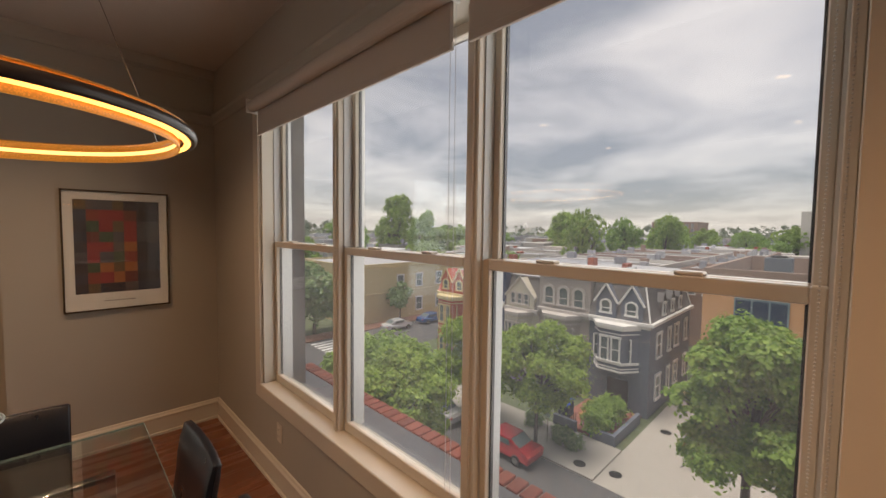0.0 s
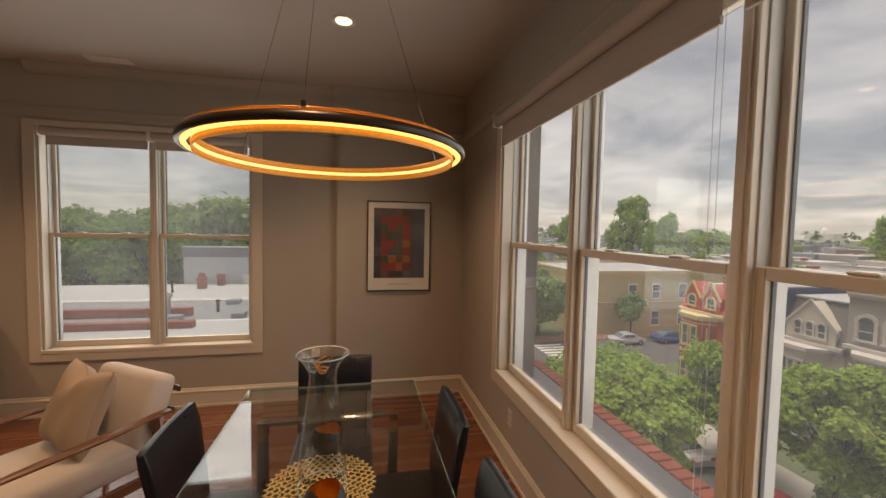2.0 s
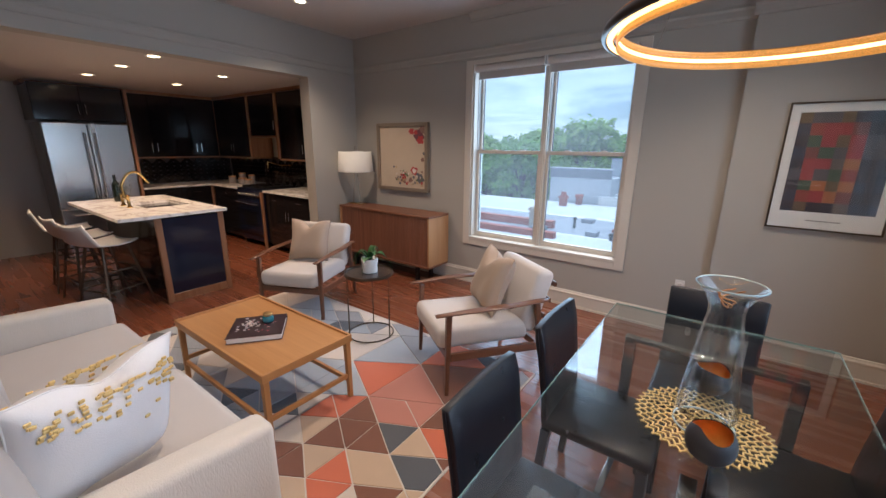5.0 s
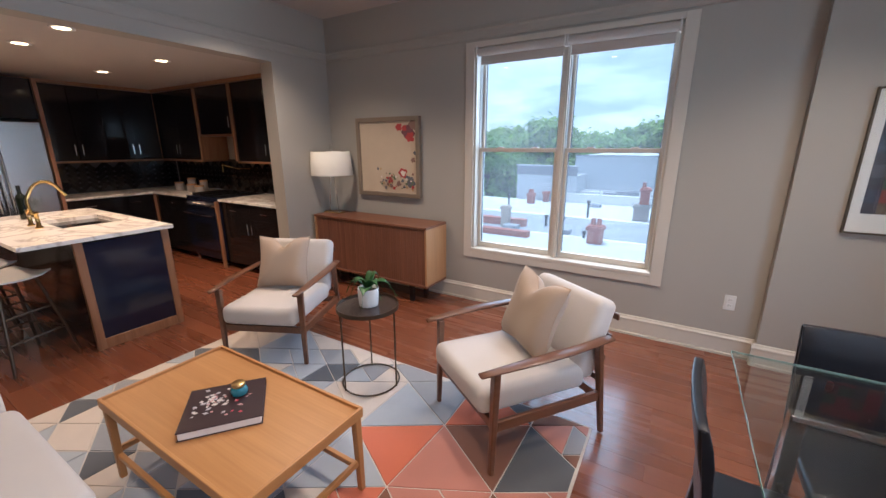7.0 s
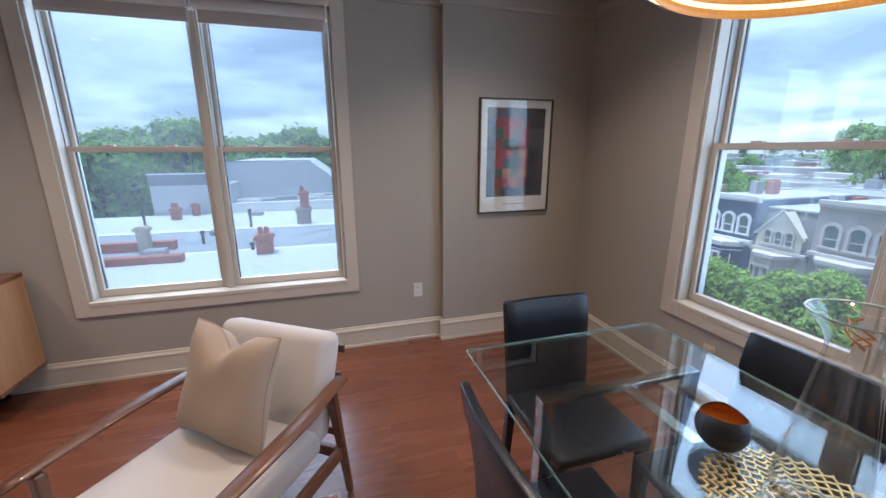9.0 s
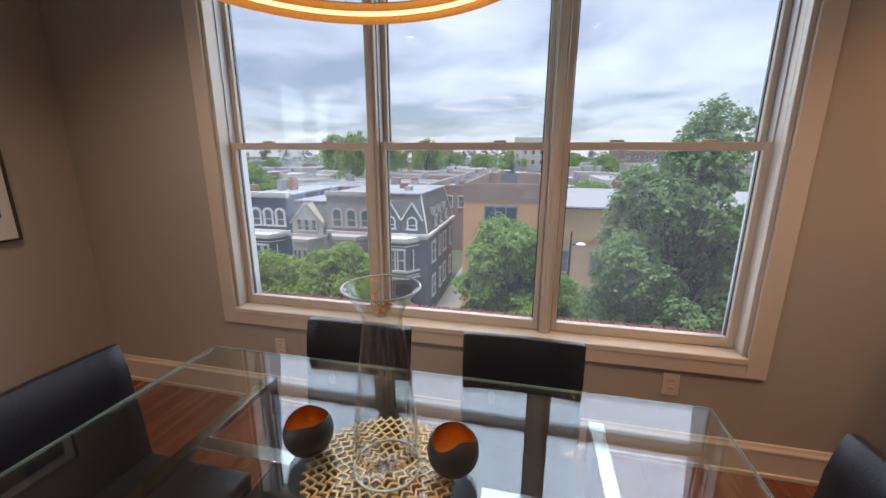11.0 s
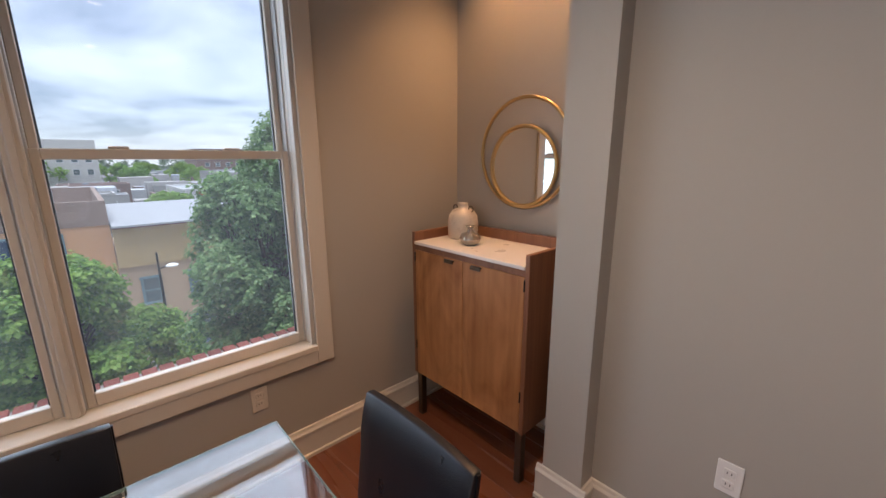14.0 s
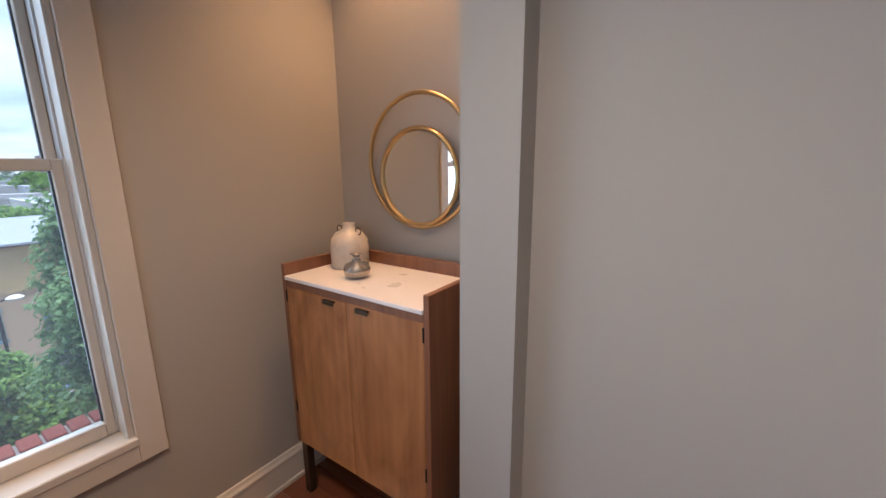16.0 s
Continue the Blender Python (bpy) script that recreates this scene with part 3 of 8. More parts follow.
                    put(bm, c0 - 0.03, c0 + 0.03, d0 + 0.006, d1 + 0.008, s1, s1 + 0.010, 0.003)
                    part("sash_lock", bm, SASH, sash)
    return root


window("window_1", "y", 0.0, 1, WA[0], WA[1], WA[2], WA[3], 1.52, [(-2.830, -2.778), (-1.933, -1.881)], "triple double-hung window in a cream casing")
window("window_2", "x", YB, 1, WB[0], WB[1], WB[2], WB[3], 1.512, [(-2.773, -2.721)], "double pair of double-hung sashes in a cream casing")
# brick sill course and metal sub-sill outside the wide window
bm = bmesh.new()
box(bm, 0.19, 0.338, WA[0] - 0.098, WA[1] + 0.098, 0.44, 0.475)
box(bm, 0.342, 0.470, WA[0] - 0.5, WA[1] + 0.5, 0.40, 0.465)
structure(part("sub_sill", bm, mat("grey_sub_sill", (0.15, 0.155, 0.165), 0.5, var=0.1)), "grey metal sub-sill outside the window", "sill")
bm = bmesh.new()
box(bm, WB[0] - 0.078, WB[1] + 0.078, YB + 0.19, YB + 0.36, 0.48, 0.54)
structure(part("sub_sill", bm, mat("grey_sub_sill_b", (0.30, 0.31, 0.33), 0.5, var=0.1)), "grey metal sub-sill outside the window", "sill")


def roller_blind(along, at, a, b, z_roll, z_bottom, out):
    """Roller blind, nearly drawn up; at: the plane of the cloth."""
    root = thing("roller_blind", "taupe fabric roller blind, almost fully rolled up", "blind")

    def p(a_, d, z):
        return (at + d, a_, z) if along == "y" else (a_, at + d, z)

    bm = bmesh.new()
    tube(bm, p(a, 0, z_roll), p(b, 0, z_roll), 0.034, seg=20)
    part("roll", bm, BLIND, root, smooth=False)
    bm = bmesh.new()
    x = at + out * 0.030
    if along == "y":
        box(bm, x - 0.0012, x + 0.0012, a + 0.02, b - 0.02, z_bottom, z_roll)
    else:
        box(bm, a + 0.02, b - 0.02, x - 0.0012, x + 0.0012, z_bottom, z_roll)
    part("cloth", bm, BLIND, root)
    bm = bmesh.new()
    if along == "y":
        box(bm, x - 0.006, x + 0.006, a + 0.02, b - 0.02, z_bottom - 0.025, z_bottom, 0.003)
    else:
        box(bm, a + 0.02, b - 0.02, x - 0.006, x + 0.006, z_bottom - 0.025, z_bottom, 0.003)
    part("hem_bar", bm, BLIND, root)
    for e in (a, b):
        bm = bmesh.new()
        q = p(e, 0, z_roll)
        box(bm, q[0] - 0.035, q[0] + 0.035, q[1] - 0.006, q[1] + 0.006, q[2] - 0.04, q[2] + 0.045, 0.004) if along == "y" else box(bm, q[0] - 0.006, q[0] + 0.006, q[1] - 0.035, q[1] + 0.035, q[2] - 0.04, q[2] + 0.045, 0.004)
        part("bracket", bm, WHITEPL, root)
    return root


def bead_chain(along, at, a, z0, z1, parent):
    """Loop of a beaded pull chain."""
    n = int((z1 - z0) / 0.0075)
    for s in (-0.012, 0.012):
        bm = bmesh.new()
        for i in range(n):
            z = z0 + i * 0.0075
            c = (at, a + s, z) if along == "y" else (a + s, at, z)
            bmesh.ops.create_icosphere(bm, subdivisions=1, radius=0.0021, matrix=Matrix.Translation(c))
        part("bead_chain", bm, VINYL, parent)


rb = roller_blind("y", -0.055, -2.80, -1.05, 2.385, 2.235, 1)
bead_chain("y", -0.035, -2.79, 0.75, 2.36, rb)
rb = roller_blind("y", -0.055, -3.66, -2.83, 2.385, 2.235, 1)
bead_chain("y", 0.0, -3.665, 0.85, 2.36, rb)
rb = roller_blind("x", YB + 0.005, -3.525, -2.755, 2.352, 2.275, 1)
rb = roller_blind("x", YB + 0.005, -2.735, -1.97, 2.352, 2.275, 1)

# ---------------- lamps in the ceiling ----------------
def downlight(x, y, z, label="round recessed ceiling downlight, switched on"):
    root = thing("downlight", label, "light", (x, y, z), group="recessed downlights")
    bm = bmesh.new()
    ring_tube(bm, 0.062, [(0.012, 0.0), (0.010, -0.006), (-0.012, -0.004), (-0.014, 0.0)], 40)
    part("trim_ring", fix(bm), WHITEPL, root, smooth=True)
    bm = bmesh.new()
    tube(bm, (0, 0, -0.004), (0, 0, 0.0), 0.048, 0.050, 32)
    part("lens", bm, LAMPGLOW, root, "warm glowing lens")
    return root


for lx, ly in ROOM_LIGHTS:
    downlight(lx, ly, CEIL)
for lx, ly in KITCHEN_LIGHTS:
    downlight(lx, ly, KCEIL)
downlight(-0.50, -4.33, CEIL)

vent = thing("ceiling_vent", "small white ceiling air vent", "vent", (-2.92, -0.13, CEIL))
bm = bmesh.new()
for x0, x1, y0, y1 in ((-0.15, 0.15, -0.06, -0.045), (-0.15, 0.15, 0.045, 0.06), (-0.15, -0.135, -0.045, 0.045), (0.135, 0.15, -0.045, 0.045)):
    box(bm, x0, x1, y0, y1, -0.008, 0.0, 0.002, 1)
part("frame", bm, WHITEPL, vent)
for i in range(6):
    bm = bmesh.new()
    bar(bm, (-0.134, -0.036 + i * 0.0145, -0.004), (0.134, -0.036 + i * 0.0145, -0.004), 0.010, 0.002, 0.0, up=(0, 0.5, 1))
    part("slat", bm, WHITEPL, vent)


def ring_pendant(x, y, z, r):
    root = thing("ring_pendant", "black ring pendant lamp with a glowing amber inner band", "pendant light", (x, y, z))
    root.matrix_basis = pose(x, y, z, -1.3, -0.3, 0)
    bm = bmesh.new()
    ring_tube(bm, r, [(0.0, 0.014), (0.009, 0.011), (0.012, 0.0), (0.010, -0.009), (0.003, -0.013), (-0.004, -0.010), (-0.004, 0.012)], 128)
    part("outer_channel", fix(bm), RINGDARK, root, "black metal outer channel", smooth=True)
    bm = bmesh.new()
    ring_tube(bm, r - 0.014, [(0.010, -0.004), (0.010, -0.011), (-0.004, -0.015), (-0.004, -0.008)], 128)
    part("led_strip", fix(bm), LEDGLOW, root, "glowing warm LED strip", smooth=True)
    for z0, z1 in ((0.004, 0.024), (-0.028, -0.008)):
        bm = bmesh.new()
        ring_tube(bm, r - 0.030, [(0.002, z1), (-0.002, z1), (-0.002, z0), (0.002, z0)], 128)
        part("inner_band", fix(bm), AMBER_GLOW, root, "perforated amber inner band", smooth=True)
    bm = bmesh.new()
    ring_tube(bm, r - 0.030, [(0.0, 0.0038), (-0.0015, 0.0038), (-0.0015, -0.0078), (0.0, -0.0078)], 128)
    part("diffuser_line", fix(bm), LEDLINE, root, "bright line of the LED behind the band", smooth=True)
    bm = bmesh.new()
    ring_tube(bm, r - 0.010, [(0.008, 0.022), (-0.02, 0.027), (-0.02, 0.022), (0.008, 0.018)], 128)
    part("top_band", fix(bm), AMBER, root, smooth=True)
    for a in (25, 145, 265):
        px, py = (r - 0.005) * math.cos(radians(a)), (r - 0.005) * math.sin(radians(a))
        bm = bmesh.new()
        tube(bm, (px, py, 0.018), (px, py, 0.034), 0.006, seg=10)
        part("cable_clamp", bm, RINGDARK, root)
        bm = bmesh.new()
        tube(bm, (px, py, 0.03), (px * 0.10, py * 0.10, CEIL - z - 0.03), 0.0011, seg=6)
        part("suspension_cable", bm, STEEL, root)
    bm = bmesh.new()
    lathe(bm, [(0.0, CEIL - z), (0.065, CEIL - z), (0.065, CEIL - z - 0.022), (0.06, CEIL - z - 0.028), (0.0, CEIL - z - 0.03)], 32)
    part("canopy", fix(bm), RINGDARK, root)
    return root


def amber_glow():
    m, nt, bs, n, ln = base_nodes("amber_lit_band")
    bs.inputs["Base Color"].default_value = (0.50, 0.22, 0.05, 1)
    bs.inputs["Roughness"].default_value = 0.4
    co = n("ShaderNodeTexCoord")
    vo = n("ShaderNodeTexVoronoi")
    vo.inputs["Scale"].default_value = 330
    ln(co.outputs["Object"], vo.inputs["Vector"])
    mr = n("ShaderNodeMapRange")
    mr.inputs["From Max"].default_value = 0.6
    mr.inputs["To Min"].default_value, mr.inputs["To Max"].default_value = 0.75, 0.30
    ln(vo.outputs["Distance"], mr.inputs["Value"])
    bs.inputs["Emission Color"].default_value = (1.0, 0.38, 0.05, 1)
    ln(mr.outputs[0], bs.inputs["Emission Strength"])
    return m


AMBER_GLOW = amber_glow()
ring_pendant(-1.095, -2.34, 1.866, 0.430)


# ---------------- dining group ----------------
def dining_table(x0, x1, y0, y1, z):
    root = thing("dining_table", "rectangular clear glass dining table on chrome legs", "table", ((x0 + x1) / 2, (y0 + y1) / 2, 0))
    w, d = (x1 - x0) / 2, (y1 - y0) / 2
    bm = bmesh.new()
    box(bm, -w, w, -d, d, z - 0.010, z, 0.001, 1)
    part("tabletop", bm, TABLEGLASS, root, "clear glass top with a green edge").visible_shadow = False
    for a, b, c, e in ((-w - 0.0015, -w - 0.0003, -d, d), (w + 0.0003, w + 0.0015, -d, d), (-w, w, -d - 0.0015, -d - 0.0003), (-w, w, d + 0.0003, d + 0.0015)):
        bm = bmesh.new()
        box(bm, a, b, c, e, z - 0.0095, z - 0.0005)
        part("polished_edge", bm, GLASSEDGE, root, "green polished glass edge")
    lx0, lx1, ly = -w + 0.145, w - 0.145, d - 0.34
    for sx in (lx0, lx1):
        for sy in (-ly, ly):
            bm = bmesh.new()
            box(bm, sx - 0.022, sx + 0.022, sy - 0.022, sy + 0.022, 0, z - 0.0125, 0.003)
            part("leg", bm, CHROME, root)
    for sy in (-ly, ly):
        bm = bmesh.new()
        box(bm, lx0 + 0.023, lx1 - 0.023, sy - 0.018, sy + 0.018, z - 0.032, z - 0.0130, 0.002)
        part("crossbar", bm, CHROME, root)
        s = 1 if sy > 0 else -1
        bm = bmesh.new()
        box(bm, 0.0 - 0.02, 0.02, min(sy - s * 0.019, sy - s * 0.29), max(sy - s * 0.019, sy - s * 0.29), z - 0.020, z - 0.0130, 0.002)
        sup = part("glass_support", bm, CHROME, root)
        bm = bmesh.new()
        tube(bm, (0, sy - s * 0.265, z - 0.024), (0, sy - s * 0.265, z - 0.0205), 0.009, seg=14)
        part("bolt", bm, STEEL, sup)
    for sx in (lx0, lx1):
        bm = bmesh.new()
        box(bm, sx - 0.014, sx + 0.014, -ly + 0.023, ly - 0.023, 0.10, 0.125, 0.002)
        part("stretcher", bm, CHROME, root)
    return root


TZ = 0.755
dining_table(-1.57, -0.695, -3.255, -1.527, TZ)


def dining_chair():
    """Faces +y, origin on the floor under the middle of the seat."""
    root = thing("dining_chair", "black leather dining chair with leather-covered legs", "chair", group="dining chairs")
    w, d, sh = 0.205, 0.21, 0.455
    bm = bmesh.new()
    box(bm, -w, w, -d, d + 0.01, sh - 0.05, sh, 0.018, 3)
    for v in bm.verts:
        if v.co.z > sh - 0.02:
            v.co.z -= 0.012 * (1 - (v.co.x / w) ** 2) * (1 - (v.co.y / d) ** 2 * 0.6)
    part("seat", bm, LEATHER, root, smooth=True)
    # back: a curved, tapering leather panel
    bm = bmesh.new()
    nx, nz = 8, 8
    fr, bk = {}, {}
    for i in range(nx + 1):
        for k in range(nz + 1):
            u, t = i / nx * 2 - 1, k / nz
            x = u * (w - 0.004 + 0.004 * t)
            y = -d + 0.012 - 0.055 * t ** 1.6 - 0.012 * (1 - u * u) * t
            z = sh - 0.02 + (0.862 - sh + 0.02) * t
            th = 0.013 if t < 0.62 else 0.013 + 0.006 * math.sin((t - 0.62) / 0.38 * math.pi)
            fr[i, k], bk[i, k] = bm.verts.new((x, y + th, z)), bm.verts.new((x, y - th, z))
    for i in range(nx):
        for k in range(nz):
            bm.faces.new((fr[i, k], fr[i, k + 1], fr[i + 1, k + 1], fr[i + 1, k]))
            bm.faces.new((bk[i, k], bk[i + 1, k], bk[i + 1, k + 1], bk[i, k + 1]))
    for k in range(nz):
        bm.faces.new((fr[0, k], bk[0, k], bk[0, k + 1], fr[0, k + 1]))
        bm.faces.new((fr[nx, k], fr[nx, k + 1], bk[nx, k + 1], bk[nx, k]))
    for i in range(nx):
        bm.faces.new((fr[i, nz], bk[i, nz], bk[i + 1, nz], fr[i + 1, nz]))
        bm.faces.new((fr[i, 0], fr[i + 1, 0], bk[i + 1, 0], bk[i, 0]))
    fix(bm)
    es = [e for e in bm.edges if len(e.link_faces) == 2 and e.calc_face_angle(0) > 1.0]
    bmesh.ops.bevel(bm, geom=es, offset=0.004, segments=2, affect="EDGES", profile=0.5)
    back = part("backrest", bm, LEATHER, root, smooth=True)
    for s in (-1, 1):
        bm = bmesh.new()
        bar(bm, (s * (w - 0.001), -d + 0.013, sh), (s * (w + 0.002), -d - 0.044, 0.858), 0.004, 0.008, 0.0)
        part("piping", bm, LEATHER, back)
    for sx in (-1, 1):
        for sy in (-1, 1):
            bm = bmesh.new()
            lean = -0.035 if sy < 0 else 0.006
            bar(bm, (sx * (w - 0.020), sy * (d - 0.022), sh - 0.052), (sx * (w - 0.018), sy * (d - 0.020) + lean, 0), 0.040, 0.040, 0.005, up=(0, 1, 0), taper=0.78)
            part("leg", bm, LEATHER, root)
    return root


CHAIRS = [(-1.452, -2.085, -90), (-1.448, -2.725, -90), (-0.848, -2.09, 90), (-0.835, -2.70, 90), (-1.135, -1.625, 180), (-1.10, -3.20, 0)]
first = dining_chair()
first.matrix_basis = pose(CHAIRS[0][0], CHAIRS[0][1], 0, 0, 0, CHAIRS[0][2])
for cx, cy, ct in CHAIRS[1:]:
    copy_thing(first, pose(cx, cy, 0, 0, 0, ct))


def placemat(x, y, z):
    """Round woven openwork mat: rings of petals made of thin strips."""
    root = thing("placemat", "round gold openwork placemat on the glass table", "placemat", (x, y, z), 8)
    bm = bmesh.new()
    R, rings = 0.182, 9
    for k in range(rings):
        r0, r1 = 0.02 + (R - 0.02) * k / rings, 0.02 + (R - 0.02) * (k + 1) / rings
        n = max(8, int(2 * math.pi * (r0 + r1) / 2 / 0.026))
        for i in range(n):
            a0 = 2 * math.pi * (i + (k % 2) * 0.5) / n
            for s in (-1, 1):
                a1 = a0 + s * math.pi / n
                am = a0 + s * math.pi / n * 0.85
                p = [(r0 * math.cos(a0), r0 * math.sin(a0)), ((r0 * 0.45 + r1 * 0.55) * math.cos(am), (r0 * 0.45 + r1 * 0.55) * math.sin(am)), (r1 * math.cos(a1), r1 * math.sin(a1))]
                for (xa, ya), (xb, yb) in zip(p, p[1:]):
                    bar(bm, (xa, ya, 0.0015), (xb, yb, 0.0015), 0.0042, 0.003, 0.0)
    part("mesh", bm, GOLD, root)
    return root


placemat(-1.125, -2.385, TZ + 0.001)


def glass_vase(x, y, z):
    root = thing("glass_vase", "tall clear glass vase with a flared rim, holding a twisted stem", "vase", (x, y, z), 0)
    bm = bmesh.new()
    outer = [(0.0, 0.0), (0.075, 0.0), (0.082, 0.012), (0.080, 0.05), (0.066, 0.18), (0.052, 0.30), (0.043, 0.375), (0.046, 0.395), (0.062, 0.425), (0.084, 0.450)]
    inner = [(r - 0.004 if r > 0.01 else 0.0, h if h > 0.03 else 0.03) for r, h in outer[::-1] if h > 0.02] + [(0.0, 0.03)]
    lathe(bm, outer, 48)
    lathe(bm, inner, 48)
    bmesh.ops.remove_doubles(bm, verts=bm.verts, dist=1e-5)
    part("vessel", fix(bm), VASEGLASS, root, smooth=True).visible_shadow = False
    for nm, r, h, q in (("rim", 0.0825, 0.4505, 0.0024), ("foot", 0.079, 0.006, 0.0032)):
        bm = bmesh.new()
        ring_tube(bm, r, round_section(q, 8), 64, (0, 0, h))
        part(nm, fix(bm), VASERIM, root, "thick pale green glass edge", smooth=True)
    cu = bpy.data.curves.new("stem", "CURVE")
    cu.dimensions, cu.bevel_depth, cu.bevel_resolution = "3D", 0.0022, 2
    for off in (0, 1.4, 2.9):
        sp = cu.splines.new("BEZIER")
        sp.bezier_points.add(4)
        for i, q in enumerate(sp.bezier_points):
            q.co = (0.03 * math.sin(off + i * 1.3) * (0.3 + i * 0.2), 0.03 * math.cos(off + i * 1.1) * (0.3 + i * 0.2), 0.385 + i * 0.012)
            q.handle_left_type = q.handle_right_type = "AUTO"
    cu.materials.append(COPPER)
    tmp = bpy.data.objects.new("stem", cu)
    me = bpy.data.meshes.new_from_object(tmp)
    st = new("stem", me)
    st.parent = root
    st["label"] = "thin curling orange stem"
    return root


COPPER = mat("copper_twig", (0.55, 0.22, 0.06), 0.4, 0.2, var=0.2)

VASEGLASS = glass("vase_glass", (0.985, 0.993, 0.99), 1.6)
VASERIM = mat("glass_rim", (0.42, 0.50, 0.48), 0.08, var=0.1, bump=0.0)
glass_vase(-1.12, -2.40, TZ + 0.0045)


def candle_bowl(x, y, z, turn):
    root = thing("candle_bowl", "round black bowl with a wavy rim and gold leaf inside", "bowl", (x, y, z), turn, "candle bowls")
    for nm, r, m, lab in (("shell", 0.060, BLACKMATTE, "matte black outer shell"), ("lining", 0.0575, GOLDLEAF, "shiny orange-gold lining")):
        bm = bmesh.new()
        seg, rows = 40, 14
        ring = []
        for k in range(rows + 1):
            row = []
            for i in range(seg):
                a = 2 * math.pi * i / seg
                top = radians(128 + 9 * math.sin(2 * a + 0.6) + 4 * math.sin(3 * a))
                t = radians(14) + (top - radians(14)) * k / rows
                row.append(bm.verts.new((r * math.sin(t) * math.cos(a), r * math.sin(t) * math.sin(a), 0.0582 - r * math.cos(t))))
            ring.append(row)
        for a, b in zip(ring, ring[1:]):
            for i in range(seg):
                bm.faces.new((a[i], a[(i + 1) % seg], b[(i + 1) % seg], b[i]))
        bm.faces.new(ring[0][::-1])
        part(nm, fix(bm), m, root, lab, smooth=True)
    return root


BLACKMATTE = mat("matte_black_shell", (0.018, 0.017, 0.019), 0.5, var=0.2, bump=0.1, bscale=90)
GOLDLEAF = mat("gold_leaf", (0.62, 0.30, 0.07), 0.38, 0.85, var=0.2, scale=25, bump=0.3, bscale=120)
candle_bowl(-1.118, -2.195, TZ + 0.005, 20)
candle_bowl(-1.10, -2.555, TZ + 0.005, 190)


# ---------------- pictures ----------------
def framed(name, label, x0, x1, z0, z1, y, fw, depth, fmat, mount):
    """A frame hung on a wall that faces -y; returns the root and the inner rectangle."""
    root = thing(name, label, "picture", ((x0 + x1) / 2, y, (z0 + z1) / 2))
    w, h = (x1 - x0) / 2, (z1 - z0) / 2
    for a, b, c, d in ((-w, -w + fw, -h, h), (w - fw, w, -h, h), (-w + fw, w - fw, h - fw, h), (-w + fw, w - fw, -h, -h + fw)):
        bm = bmesh.new()
        box(bm, a, b, -depth, -0.001, c, d, 0.0015, 1)
        part("frame_rail", bm, fmat, root)
    bm = bmesh.new()
    box(bm, -w + fw, w - fw, -depth * 0.55, -0.002, -h + fw, h - fw)
    part("backing", bm, mount, root)
    return root, w - fw, h - fw, -depth * 0.55


poster, w, h, fy = framed("framed_poster", "framed art poster with a grid of coloured squares behind glass", -0.935, -0.335, 1.025, 1.875, 0.0, 0.011, 0.028, BRONZE, PAPER)
POSTER_COLS = [(0.22, 0.045, 0.035), (0.25, 0.035, 0.04), (0.32, 0.12, 0.045), (0.15, 0.045, 0.04), (0.12, 0.085, 0.05), (0.075, 0.075, 0.09), (0.045, 0.05, 0.075), (0.05, 0.085, 0.055), (0.11, 0.09, 0.085), (0.04, 0.035, 0.05)]
POSTER_MATS = [mat("poster_ink", c, 0.55, var=0.12, scale=14, bump=0.0) for c in POSTER_COLS]
bm = bmesh.new()
rng = random.Random(7)
px0, px1, pz0, pz1 = -w + 0.052, w - 0.048, -h + 0.115, h - 0.055
cols, rows = 7, 9
xs = [px0 + (px1 - px0) * i / cols + (rng.uniform(-0.006, 0.006) if 0 < i < cols else 0) for i in range(cols + 1)]
zs = [pz0 + (pz1 - pz0) * i / rows + (rng.uniform(-0.006, 0.006) if 0 < i < rows else 0) for i in range(rows + 1)]
for i in range(cols):
    for j in range(rows):
        q = bm.faces.new([bm.verts.new((a, fy - 0.0012, b)) for a, b in ((xs[i], zs[j]), (xs[i + 1], zs[j]), (xs[i + 1], zs[j + 1]), (xs[i], zs[j + 1]))])
        mid = abs(i - 3) <= 2 and 1 <= j <= 7
        if i >= 5:
            q.material_index = rng.choice([5, 6, 9, 6, 2 if j in (3, 6) else 9])
        elif i == 0:
            q.material_index = rng.choice([9, 6, 4, 5])
        else:
            q.material_index = rng.choice([0, 1, 0, 2, 3, 5, 8, 4, 7, 1] if mid else [5, 6, 8, 4, 9, 3])
part("print", bm, POSTER_MATS, poster, "grid of red, orange and dark squares")
bm = bmesh.new()
for a, b in ((-0.09, -0.045), (-0.04, 0.0), (0.006, 0.03), (0.035, 0.09)):
    box(bm, a, b, fy - 0.0016, fy - 0.0004, -h + 0.052, -h + 0.059)
part("caption", bm, mat("grey_ink", (0.25, 0.24, 0.23), 0.6), poster, "thin line of grey caption text")
bm = bmesh.new()
box(bm, -w + 0.001, w - 0.001, -0.0235, -0.0215, -h + 0.001, h - 0.001)
part("glazing", bm, CLEAR, poster).visible_shadow = False

CANVAS = mat("canvas_cream", (0.52, 0.42, 0.30), 0.8, var=0.16, scale=5, bump=0.3, bscale=300)
FRAMEGOLD = mat("pewter_frame", (0.27, 0.21, 0.15), 0.42, 0.35, var=0.15, scale=20)
paint, w, h, fy = framed("abstract_painting", "square abstract floral canvas in a pewter floater frame", -4.985, -4.145, 1.015, 1.84, YB, 0.042, 0.05, FRAMEGOLD, CANVAS)
